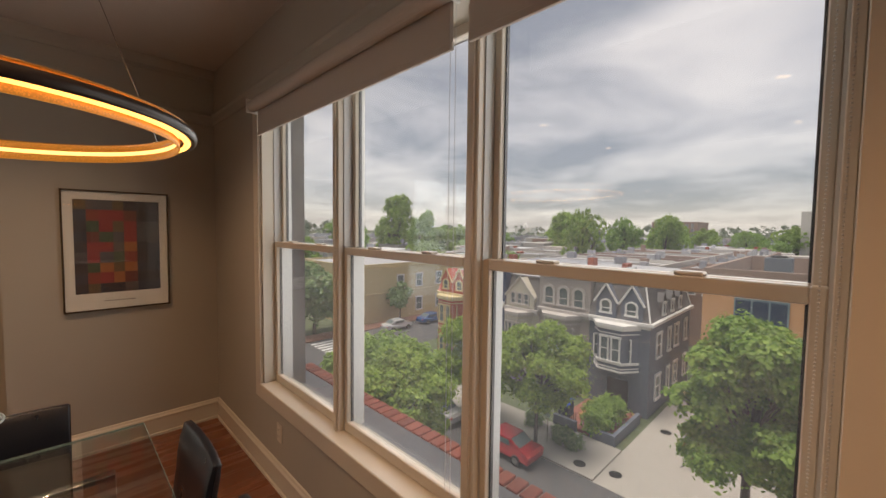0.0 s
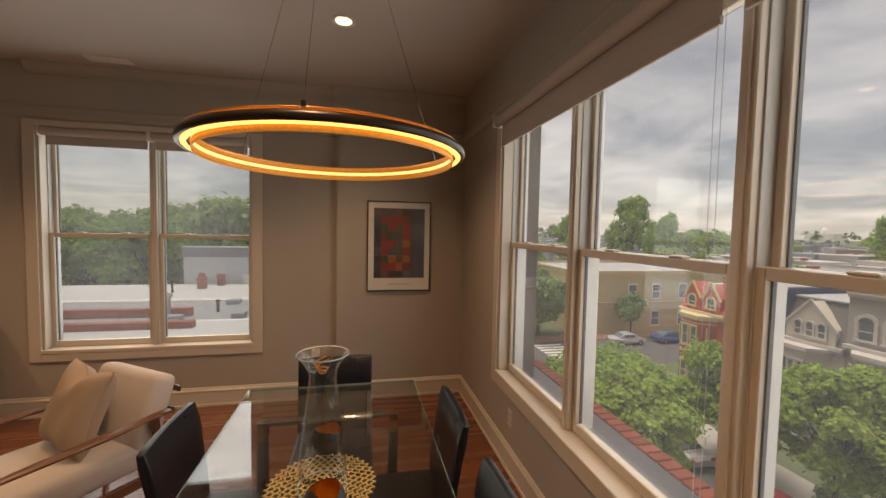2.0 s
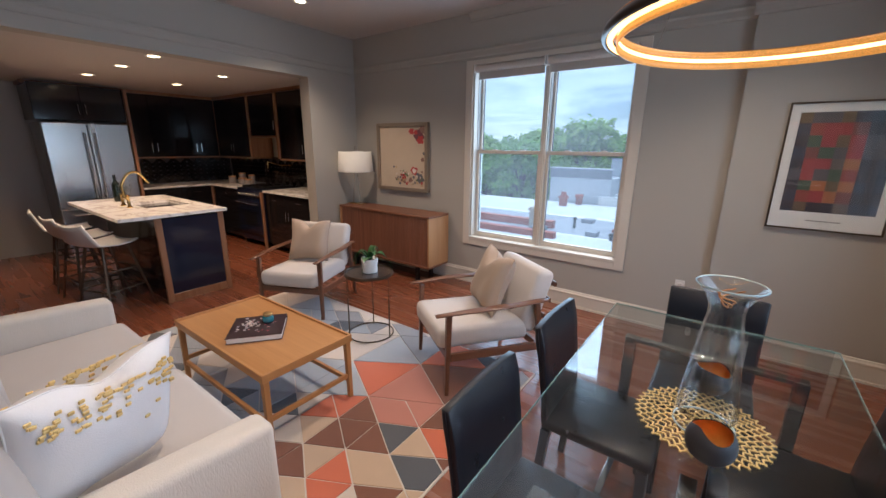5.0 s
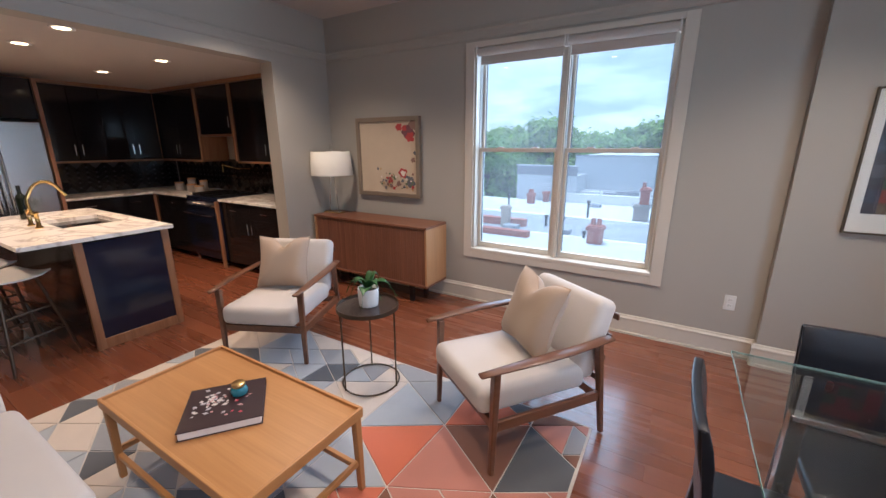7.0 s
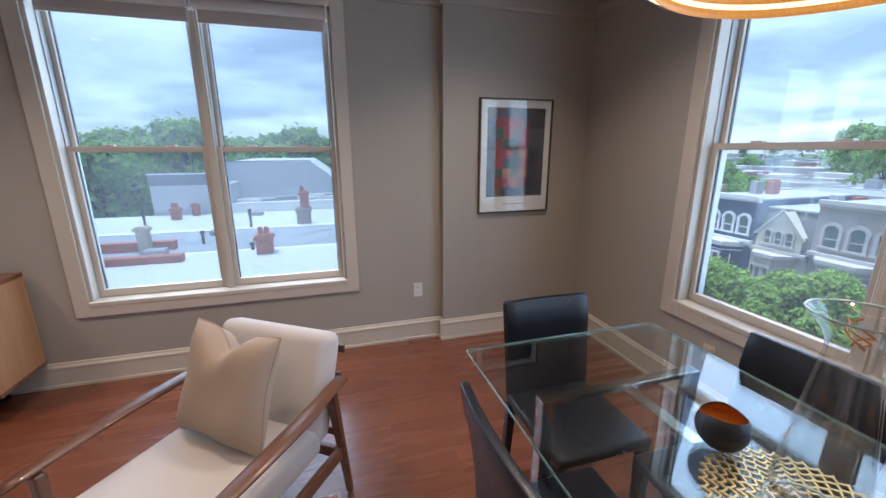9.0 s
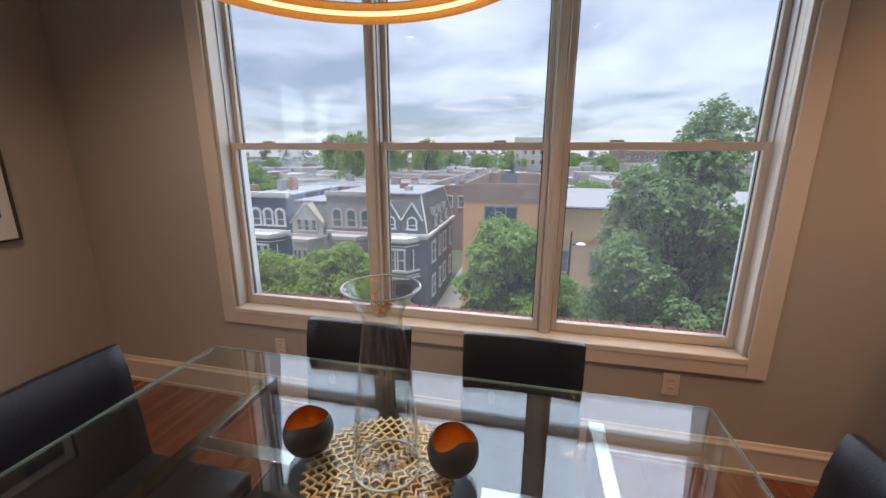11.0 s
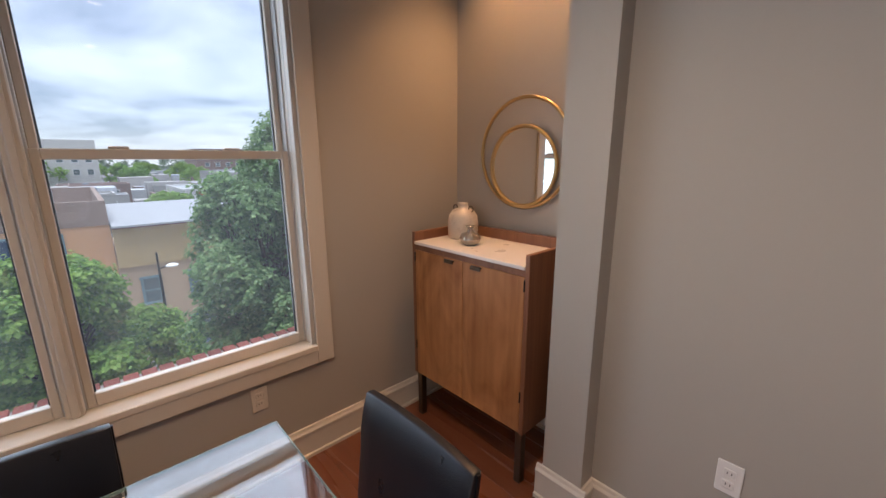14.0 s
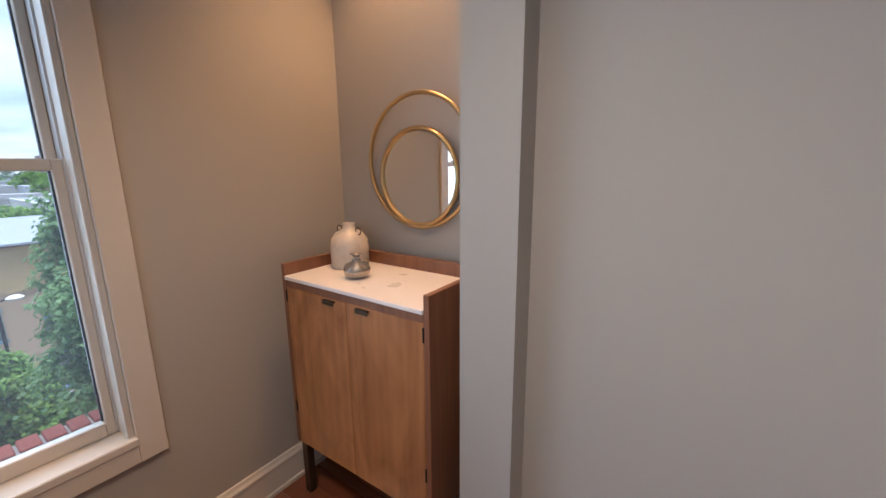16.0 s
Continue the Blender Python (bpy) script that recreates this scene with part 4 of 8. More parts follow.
BLOTS = [mat("paint_blot", c, 0.7, var=0.3, scale=25, bump=0.3, bscale=200) for c in ((0.40, 0.05, 0.045), (0.16, 0.06, 0.07), (0.12, 0.12, 0.14), (0.45, 0.30, 0.14), (0.66, 0.58, 0.50), (0.14, 0.17, 0.09), (0.24, 0.14, 0.11))]
rng = random.Random(5)


def blot(bm, x, z, r, mi, y):
    n, ph = 22, rng.uniform(0, 6)
    q = bm.faces.new([bm.verts.new((x + r * (1 + 0.22 * math.sin(3 * a + ph) + 0.12 * math.sin(7 * a + ph)) * math.cos(a), y, z + r * (1 + 0.2 * math.sin(4 * a + ph)) * math.sin(a))) for a in [2 * math.pi * i / n for i in range(n)]][::-1])
    q.material_index = mi


bm = bmesh.new()
spots = [(0.28, 0.27, 0.075, 1), (0.30, 0.21, 0.05, 0), (0.16, 0.31, 0.038, 0), (0.34, 0.33, 0.05, 6), (0.23, 0.30, 0.03, 0), (0.20, -0.16, 0.052, 0), (0.20, -0.16, 0.030, 4), (0.30, -0.25, 0.052, 2), (0.26, -0.21, 0.03, 2), (0.335, -0.02, 0.026, 6), (0.36, 0.05, 0.02, 2), (0.09, -0.21, 0.022, 5), (0.14, -0.27, 0.03, 6), (-0.14, -0.12, 0.014, 2), (-0.10, -0.12, 0.012, 3), (0.02, -0.28, 0.03, 3), (0.03, -0.22, 0.018, 0)]
for k, (x, z, r, mi) in enumerate(spots):
    blot(bm, x, z, r, mi, fy - 0.001 - 0.0004 * k)
for k in range(46):
    blot(bm, rng.uniform(-0.1, 0.34), rng.uniform(-0.33, -0.16), rng.uniform(0.006, 0.018), rng.choice([0, 3, 4, 6, 2, 5]), fy - 0.010 - 0.0002 * k)
part("brushwork", bm, BLOTS, paint, "red, grey and ochre paint blots")["kind"] = "stuff"


# ---------------- outlets ----------------
def outlet(x, y, z, normal):
    beige = normal == "-x"
    plate_m = TRIM if beige else WHITEPL
    root = thing("wall_outlet", "beige painted duplex wall outlet under the window" if beige else "white duplex wall outlet", "outlet", (x, y, z), {"-y": 0, "-x": -90, "+y": 180}[normal], "wall outlets")
    bm = bmesh.new()
    box(bm, -0.036, 0.036, -0.006, 0.0, -0.058, 0.058, 0.003)
    part("cover_plate", bm, plate_m, root)
    for s in (-1, 1):
        bm = bmesh.new()
        box(bm, -0.017, 0.017, -0.009, -0.0062, s * 0.021 - 0.014, s * 0.021 + 0.014, 0.003)
        sock = part("socket", bm, plate_m, root)
        bm = bmesh.new()
        for dx in (-0.006, 0.006):
            box(bm, dx - 0.0012, dx + 0.0012, -0.0096, -0.0091, s * 0.021 - 0.003, s * 0.021 + 0.006)
        part("slot", bm, BLACKSEAL, sock)
    return root


outlet(-1.40, YB, 0.42, "-y")
outlet(0.0, -3.40, 0.42, "-x")
outlet(0.0, -1.30, 0.36, "-x")
outlet(-1.60, YC, 0.47, "+y")


# ---------------- sideboard and lamp ----------------
def sideboard(x0, x1, y0, y1, top):
    root = thing("sideboard", "low walnut sideboard with slatted tambour doors on short legs", "sideboard", ((x0 + x1) / 2, (y0 + y1) / 2, 0))
    w, d = (x1 - x0) / 2, (y1 - y0) / 2
    z0 = 0.185
    for nm, a in (("top", (-w, w, -d, d, top - 0.024, top)), ("base", (-w, w, -d, d, z0, z0 + 0.024)), ("back", (-w + 0.024, w - 0.024, d - 0.012, d, z0 + 0.025, top - 0.025))):
        bm = bmesh.new()
        box(bm, *a, 0.002, 1)
        part(nm, bm, WALNUT_X, root)
    for a, b in ((-w, -w + 0.024), (w - 0.024, w)):
        bm = bmesh.new()
        box(bm, a, b, -d, d, z0 + 0.0245, top - 0.0245, 0.002, 1)
        part("side_panel", bm, ENDPANEL, root, "lighter honey-toned end panel")
    n = 60
    sw = (2 * w - 0.052) / n
    for i in range(n):
        bm = bmesh.new()
        xx = -w + 0.026 + i * sw
        box(bm, xx + 0.001, xx + sw - 0.001, -d + 0.012, -d + 0.026, z0 + 0.026, top - 0.026, 0.003, 1)
        part("slat", bm, WALNUT, root)
    for sx in (-w + 0.22, w - 0.22):
        for sy in (-d + 0.06, d - 0.06):
            bm = bmesh.new()
            box(bm, sx - 0.022, sx + 0.022, sy - 0.022, sy + 0.022, 0.0, z0 - 0.001, 0.002, 1)
            part("leg", bm, BLACKMET, root)
    return root


ENDPANEL = wood("honey_end_panel", (0.34, 0.17, 0.07), (0.48, 0.27, 0.12), 2, 0.36, 2.0, rand=0.04)
sideboard(-5.36, -3.83, -0.335, 0.04, 0.80)

lamp = thing("table_lamp", "table lamp with a cream drum shade on a crossed metal stem", "lamp", (-5.24, -0.13, 0.801))
bm = bmesh.new()
box(bm, -0.12, 0.12, -0.05, 0.05, 0.0, 0.012, 0.003)
part("base_plate", bm, BRASS, lamp)
for s in (-1, 1):
    bm = bmesh.new()
    tube(bm, (s * 0.075, 0, 0.012), (-s * 0.02 + s * 0.015, 0, 0.72), 0.006, 0.005, 12)
    part("stem", bm, CHROME, lamp)
bm = bmesh.new()
outer = [(0.232, 0.43), (0.232, 0.435), (0.214, 0.69), (0.212, 0.69), (0.229, 0.43)]
lathe(bm, outer, 48)
part("shade", fix(bm), SHADE, lamp, "cream linen drum shade", smooth=True)
bm = bmesh.new()
tube(bm, (0, 0, 0.68), (0, 0, 0.745), 0.004, seg=8)
bmesh.ops.create_icosphere(bm, subdivisions=2, radius=0.011, matrix=Matrix.Translation((0, 0, 0.75)))
tube(bm, (-0.213, 0, 0.683), (0.213, 0, 0.683), 0.002, seg=6)
part("finial", bm, CHROME, lamp)


# ---------------- niche cabinet, mirror, jugs ----------------
def niche_cabinet(x0, x1, yf, yb, top):
    root = thing("bar_cabinet", "tall acacia cabinet with two doors and a white stone top", "cabinet", ((x0 + x1) / 2, (yf + yb) / 2, 0))
    w, d = (x1 - x0) / 2, abs(yf - yb) / 2
    z0, zt = 0.275, top - 0.05
    for a, b in ((-w, -w + 0.022), (w - 0.022, w)):
        bm = bmesh.new()
        box(bm, a, b, -d, d, z0, top, 0.002, 1)
        part("side_panel", bm, ACACIA_D, root)
    bm = bmesh.new()
    box(bm, -w + 0.0225, w - 0.0225, -d, -d + 0.02, z0, top + 0.004, 0.002, 1)
    part("gallery_back", bm, ACACIA_D, root)
    bm = bmesh.new()
    box(bm, -w + 0.0225, w - 0.0225, -d + 0.0205, d - 0.025, z0, z0 + 0.022)
    part("bottom_panel", bm, ACACIA_D, root)
    bm = bmesh.new()
    box(bm, -w + 0.0225, w - 0.0225, -d + 0.0205, d - 0.002, zt - 0.045, zt - 0.017)
    part("top_rail", bm, ACACIA_D, root)
    bm = bmesh.new()
    box(bm, -w + 0.023, w - 0.023, -d + 0.021, d + 0.004, zt - 0.016, zt, 0.002, 1)
    part("stone_top", bm, MARBLETOP, root, "white stone top")
    for s in (-1, 1):
        bm = bmesh.new()
        box(bm, min(s * 0.0015, s * (w - 0.024)), max(s * 0.0015, s * (w - 0.024)), d - 0.022, d - 0.002, z0 + 0.002, zt - 0.047, 0.0015, 1)
        door = part("door", bm, ACACIA, root, "acacia door with strong light and dark grain")
        bm = bmesh.new()
        c = s * 0.09
        box(bm, c - 0.032, c + 0.032, d - 0.004, d + 0.010, zt - 0.060, zt - 0.054, 0.002, 1)
        box(bm, c - 0.032, c + 0.032, d + 0.007, d + 0.010, zt - 0.072, zt - 0.060, 0.001, 1)
        part("pull", bm, BRONZE, door)
        for hz in (0.16, 0.68):
            bm = bmesh.new()
            tube(bm, (s * (w - 0.023), d, z0 + hz), (s * (w - 0.023), d, z0 + hz + 0.05), 0.004, seg=8)
            part("hinge", bm, BLACKMET, door)
    for sx in (-w + 0.03, w - 0.03):
        for sy in (-d + 0.03, d - 0.03):
            bm = bmesh.new()
            box(bm, sx - 0.018, sx + 0.018, sy - 0.018, sy + 0.018, 0.0, z0 - 0.0005, 0.002, 1)
            part("leg", bm, BRONZE, root)
    return root


MARBLETOP = mat("white_stone", (0.74, 0.70, 0.66), 0.3, var=0.04, scale=8, bump=0.02)
niche_cabinet(-0.875, -0.105, -4.235, -4.63, 1.115)

mir = thing("round_mirror", "round mirror set off-centre in a double gold ring", "mirror", (-0.515, YN, 1.525))
bm = bmesh.new()
ring_tube(bm, 0.278, round_section(0.009), 96)
bmesh.ops.transform(bm, matrix=pose(0, 0.03, 0, 90), verts=bm.verts)
part("outer_ring", fix(bm), BRASS, mir, smooth=True)
bm = bmesh.new()
ring_tube(bm, 0.204, round_section(0.010), 96)
bmesh.ops.transform(bm, matrix=pose(0.005, 0.03, -0.066, 90), verts=bm.verts)
part("inner_ring", fix(bm), BRASS, mir, smooth=True)
bm = bmesh.new()
tube(bm, (0.005, 0.012, -0.066), (0.005, 0.026, -0.066), 0.200, seg=72)
part("mirror_glass", bm, MIRROR, mir)
bm = bmesh.new()
tube(bm, (0.005, 0.0005, -0.066), (0.005, 0.0115, -0.066), 0.12, seg=32)
part("wall_mount", bm, BLACKMET, mir)

jug = thing("stoneware_jug", "cream glazed stoneware jug with two wire loops", "jug", (-0.235, -4.50, 1.066))
bm = bmesh.new()
lathe(bm, [(0.0, 0.0), (0.078, 0.0), (0.084, 0.008), (0.085, 0.09), (0.080, 0.125), (0.058, 0.155), (0.030, 0.168), (0.026, 0.185), (0.028, 0.196), (0.020, 0.196), (0.018, 0.17), (0.0, 0.165)], 40)
part("body", fix(bm), CREAM, jug, smooth=True)
for s in (-1, 1):
    bm = bmesh.new()
    ring_tube(bm, 0.016, round_section(0.003, 6), 20)
    bmesh.ops.transform(bm, matrix=pose(s * 0.06, 0, 0.165, 90, 0, 0), verts=bm.verts)
    part("wire_loop", fix(bm), BRONZE, jug, smooth=True)
pot = thing("small_silver_jar", "small squat mottled silver bud vase", "vase", (-0.40, -4.385, 1.066))
bm = bmesh.new()
lathe(bm, [(0.0, 0.0), (0.034, 0.0), (0.050, 0.014), (0.055, 0.034), (0.046, 0.056), (0.020, 0.066), (0.014, 0.080), (0.022, 0.094), (0.026, 0.098), (0.018, 0.096), (0.010, 0.08), (0.0, 0.07)], 40)
part("body", fix(bm), mat("mottled_silver", (0.42, 0.38, 0.33), 0.22, 0.8, var=0.4, scale=40, bump=0.1), pot, smooth=True)


# ---------------- living group ----------------
def armchair():
    """Faces +y, origin on the floor under the middle."""
    root = thing("armchair", "wooden armchair with ivory linen cushions", "armchair", group="lounge armchairs")
    hw, hd = 0.305, 0.325
    legs = [(-1, 1), (1, 1), (-1, -1), (1, -1)]
    for sx, sy in legs:
        bm = bmesh.new()
        if sy > 0:
            bar(bm, (sx * hw, hd + 0.0, 0.555), (sx * (hw + 0.004), hd + 0.012, 0.0), 0.042, 0.036, 0.006, up=(0, 1, 0), taper=0.68)
        else:
            bar(bm, (sx * hw, -hd + 0.03, 0.565), (sx * (hw + 0.004), -hd - 0.05, 0.0), 0.042, 0.034, 0.006, up=(0, 1, 0), taper=0.68)
        part("leg", bm, CHAIRWOOD, root)
    for sx in (-1, 1):
        bm = bmesh.new()
        n = 14
        prev = None
        for i in range(n + 1):
            t = i / n
            y = hd + 0.085 - t * (2 * hd + 0.13)
            z = 0.562 + 0.028 * math.sin(t * math.pi) * 0.5 + 0.045 * max(0, t - 0.65)
            wd = 0.022 + 0.014 * math.sin(min(1, t * 1.6) * math.pi * 0.5) - 0.016 * max(0, t - 0.6)
            th = 0.013 - 0.004 * abs(2 * t - 1)
            x = sx * (hw + 0.006 + 0.018 * math.sin(t * math.pi))
            ring = [bm.verts.new((x + wd * math.cos(a), y, z + th * math.sin(a))) for a in [2 * math.pi * k / 12 for k in range(12)]]
            if prev:
                for k in range(12):
                    bm.faces.new((prev[k], prev[(k + 1) % 12], ring[(k + 1) % 12], ring[k]))
            else:
                bm.faces.new(ring)
            prev = ring
        bm.faces.new(prev[::-1])
        part("armrest", fix(bm), CHAIRWOOD, root, smooth=True)
        bm = bmesh.new()
        bar(bm, (sx * hw, hd - 0.012, 0.265), (sx * hw, -hd - 0.0, 0.245), 0.024, 0.056, 0.005)
        part("side_rail", bm, CHAIRWOOD, root)
    for y, z in ((hd - 0.004, 0.262), (-hd - 0.004, 0.24)):
        bm = bmesh.new()
        bar(bm, (-hw + 0.02, y, z), (hw - 0.02, y, z), 0.024, 0.05, 0.005)
        part("cross_rail", bm, CHAIRWOOD, root)
    bm = bmesh.new()
    box(bm, -0.275, 0.275, -0.27, 0.385, 0.285, 0.425, 0.045, 4)
    for v in bm.verts:
        v.co.z += 0.020 * (v.co.y + 0.27) / 0.65
        if v.co.z > 0.36:
            v.co.z += 0.014 * (1 - (v.co.x / 0.275) ** 2) * (1 - ((v.co.y - 0.05) / 0.33) ** 2)
    part("seat_cushion", bm, LINEN, root, smooth=True)
    bm = bmesh.new()
    box(bm, -0.275, 0.275, -0.065, 0.065, 0.0, 0.45, 0.045, 4)
    for v in bm.verts:
        if v.co.y > 0:
            v.co.y += 0.02 * (1 - (v.co.x / 0.275) ** 2) * (1 - ((v.co.z - 0.22) / 0.27) ** 2)
    bmesh.ops.transform(bm, matrix=pose(0, -0.255, 0.335, 19, 0, 0), verts=bm.verts)
    part("back_cushion", bm, LINEN, root, smooth=True)
    for i in range(4):
        bm = bmesh.new()
        zz = 0.33 + i * 0.11
        yy = -0.345 - (zz - 0.33) * 0.34
        bar(bm, (-hw + 0.03, yy, zz), (hw - 0.03, yy, zz), 0.014, 0.035, 0.004)
        part("back_slat", bm, CHAIRWOOD, root)
    return root


A1, A2 = (-4.43, -1.50, -155.0), (-2.505, -1.44, 145.5)
chair1 = armchair()
chair1.matrix_basis = pose(A1[0], A1[1], 0.008, 0, 0, A1[2])
chair2 = copy_thing(chair1, pose(A2[0], A2[1], 0.008, 0, 0, A2[2]))


def throw_pillow(m, label, material, size=0.44, notch=0.05):
    """A square pillow with pointed corners, a chopped top edge and piping; it stands on its lower edge and faces +y."""
    root = thing("throw_pillow", label, "pillow")
    root.matrix_basis = m
    bm = bmesh.new()
    n = 16
    g = {}
    for k in (0, 1):
        for i in range(n + 1):
            for j in range(n + 1):
                u, v = i / n * 2 - 1, j / n * 2 - 1
                ear = 1 - 0.10 * (1 - u * u) * abs(v) ** 3 - 0.0
                x = u * size / 2 * (1 - 0.07 * (1 - v * v))
                z = v * size / 2 * (1 - 0.07 * (1 - u * u)) + size / 2
                if v > 0:
                    z -= notch * math.exp(-(u / 0.30) ** 2) * v ** 2 * 1.6
                t = 0.085 * ((1 - u ** 4) * (1 - v ** 4)) ** 0.55
                if v > 0.2:
                    t *= 1 - 0.40 * math.exp(-(u / 0.22) ** 2) * (v - 0.2)
                y = (1 if k else -1) * max(t, 0.0025) + 0.006 * math.sin(5 * u + 3 * v)
                g[i, j, k] = bm.verts.new((x, y, z))
    for i in range(n):
        for j in range(n):
            bm.faces.new((g[i, j, 0], g[i + 1, j, 0], g[i + 1, j + 1, 0], g[i, j + 1, 0]))
            bm.faces.new((g[i, j, 1], g[i, j + 1, 1], g[i + 1, j + 1, 1], g[i + 1, j, 1]))
    rim = [(i, 0) for i in range(n)] + [(n, j) for j in range(n)] + [(i, n) for i in range(n, 0, -1)] + [(0, j) for j in range(n, 0, -1)]
    for a, b in zip(rim, rim[1:] + rim[:1]):
        bm.faces.new((g[(*a, 0)], g[(*a, 1)], g[(*b, 1)], g[(*b, 0)]))
    pts = [(g[(*a, 0)].co + g[(*a, 1)].co) / 2 for a in rim]
    part("cover", fix(bm), material, root, smooth=True)
    bm = bmesh.new()
    for a, b in zip(pts, pts[1:] + pts[:1]):
        tube(bm, a, b, 0.0035, seg=6)
    part("piping", bm, material, root)
    return root


def on_chair(a, lx, ly, lz, tilt, turn):
    return pose(a[0], a[1], 0, 0, 0, a[2]) @ pose(lx, ly, lz, tilt, 0, turn)


throw_pillow(on_chair(A1, 0.03, -0.05, 0.452, 20, 4), "beige cotton throw pillow leaning in an armchair", BEIGE, 0.41)
throw_pillow(on_chair(A2, 0.02, -0.04, 0.452, 20, -6), "beige ribbed cotton throw pillow with a chopped top edge", BEIGE, 0.425)


def coffee_table(x0, x1, y0, y1, top):
    root = thing("coffee_table", "honey-coloured wooden coffee table with a raised rim", "coffee table", ((x0 + x1) / 2, (y0 + y1) / 2, 0.008))
    w, d = (x1 - x0) / 2, (y1 - y0) / 2
    bm = bmesh.new()
    box(bm, -w + 0.012, w - 0.012, -d + 0.012, d - 0.012, top - 0.038, top - 0.014, 0.001, 1)
    part("tray_top", bm, HONEY, root)
    for a, b, c, e, m in ((-w, -w + 0.014, -d, d, HONEY_Y), (w - 0.014, w, -d, d, HONEY_Y), (-w + 0.0145, w - 0.0145, -d, -d + 0.014, HONEY), (-w + 0.0145, w - 0.0145, d - 0.014, d, HONEY)):
        bm = bmesh.new()
        box(bm, a, b, c, e, top - 0.048, top, 0.003, 2)
        part("rim", bm, m, root)
    for sx in (-1, 1):
        for sy in (-1, 1):
            bm = bmesh.new()
            bar(bm, (sx * (w - 0.024), sy * (d - 0.024), top - 0.048), (sx * (w - 0.02), sy * (d - 0.02), 0), 0.034, 0.034, 0.004, up=(0, 1, 0), taper=0.8)
            part("leg", bm, HONEY_Z, root)
    for sy in (-1, 1):
        bm = bmesh.new()
        bar(bm, (-w + 0.035, sy * (d - 0.024), 0.125), (w - 0.035, sy * (d - 0.024), 0.125), 0.022, 0.028, 0.004)
        part("stretcher", bm, HONEY, root)
    for sx in (-1, 1):
        bm = bmesh.new()
        bar(bm, (sx * (w - 0.024), -d + 0.035, 0.155), (sx * (w - 0.024), d - 0.035, 0.155), 0.022, 0.028, 0.004)
        part("stretcher", bm, HONEY_Y, root)
    return root


HONEY_Y = wood("honey_oak_cross", (0.34, 0.15, 0.045), (0.46, 0.235, 0.08), 1, 0.34, 1.6, rand=0.05)
HONEY_Z = wood("honey_oak_leg", (0.32, 0.145, 0.045), (0.44, 0.225, 0.078), 2, 0.36, 2, rand=0.05)
coffee_table(-3.985, -2.905, -2.835, -2.255, 0.437)

book = thing("art_book", "thick dark-covered art book with a floral cover", "book", (-3.42, -2.568, 0.4315), 0)
book.matrix_basis = pose(-3.42, -2.567, 0.4315, 0, 0, 52)
bm = bmesh.new()
box(bm, -0.150, 0.150, -0.147, 0.147, 0.004, 0.034, 0.001, 1)
part("page_block", bm, PAPER, book, "white page block")
COVER = mat("book_cover", (0.035, 0.020, 0.024), 0.3, var=0.2, scale=6, bump=0.02)
for z0, z1 in ((0.0, 0.004), (0.0342, 0.038)):
    bm = bmesh.new()
    box(bm, -0.156, 0.156, -0.150, 0.150, z0, z1, 0.001, 1)
    part("cover", bm, COVER, book)
bm = bmesh.new()
box(bm, -0.156, 0.156, 0.1475, 0.1505, 0.0042, 0.0338, 0.001, 1)
part("spine", bm, COVER, book)
PETALS = [mat("cover_petal", c, 0.4, var=0.2, bump=0.0) for c in ((0.62, 0.60, 0.58), (0.45, 0.45, 0.50), (0.45, 0.06, 0.10), (0.52, 0.30, 0.30))]
bm = bmesh.new()
rng = random.Random(3)
for k in range(60):
    far = k > 50
    x, y = (rng.gauss(-0.055, 0.03), rng.gauss(0.03, 0.04)) if not far else (rng.uniform(0.0, 0.1), rng.uniform(-0.1, 0.05))
    r, a = rng.uniform(0.005, 0.011), rng.uniform(0, 6.28)
    f = bm.faces.new([bm.verts.new((x + r * math.cos(a + t) * (1.5 if i % 2 == 0 else 0.7), y + r * math.sin(a + t), 0.0384 + k * 0.00001)) for i, t in enumerate((0, 1.57, 3.14, 4.71))])
    f.material_index = rng.choice([2, 3] if far else [0, 0, 1, 1, 3])
part("cover_print", bm, PETALS, book, "scattered white and red petals")
jar = thing("glass_jar", "small blue-green glass jar with a brass lid on the book", "jar", (-3.425, -2.495, 0.4705))
bm = bmesh.new()
lathe(bm, [(0.0, 0.0), (0.030, 0.0), (0.036, 0.006), (0.037, 0.026), (0.030, 0.037), (0.026, 0.042), (0.0, 0.042)], 32)
part("body", fix(bm), mat("teal_glass", (0.03, 0.16, 0.20), 0.06, var=0.3, scale=40, coat=0.6, bump=0.1), jar, smooth=True)
bm = bmesh.new()
lathe(bm, [(0.028, 0.0425), (0.029, 0.046), (0.029, 0.055), (0.026, 0.057), (0.0, 0.057)], 32)
part("lid", fix(bm), BRASS, jar, "dull brass lid", smooth=True)

st = thing("side_table", "small round metal side table with a dark top", "side table", (-3.462, -1.588, 0.008))
bm = bmesh.new()
lathe(bm, [(0.0, 0.545), (0.196, 0.545), (0.196, 0.551), (0.0, 0.551)], 64)
part("top", fix(bm), DARKTOP, st)
bm = bmesh.new()
ring_tube(bm, 0.196, [(0.004, 0.002), (0.004, 0.028), (0.0, 0.028), (0.0, 0.002)], 64, (0, 0, 0.535))
part("top_rim", fix(bm), BRONZE, st, smooth=False)
bm = bmesh.new()
ring_tube(bm, 0.188, round_section(0.0055, 8), 64, (0, 0, 0.012))
part("base_ring", fix(bm), BRONZE, st, smooth=True)
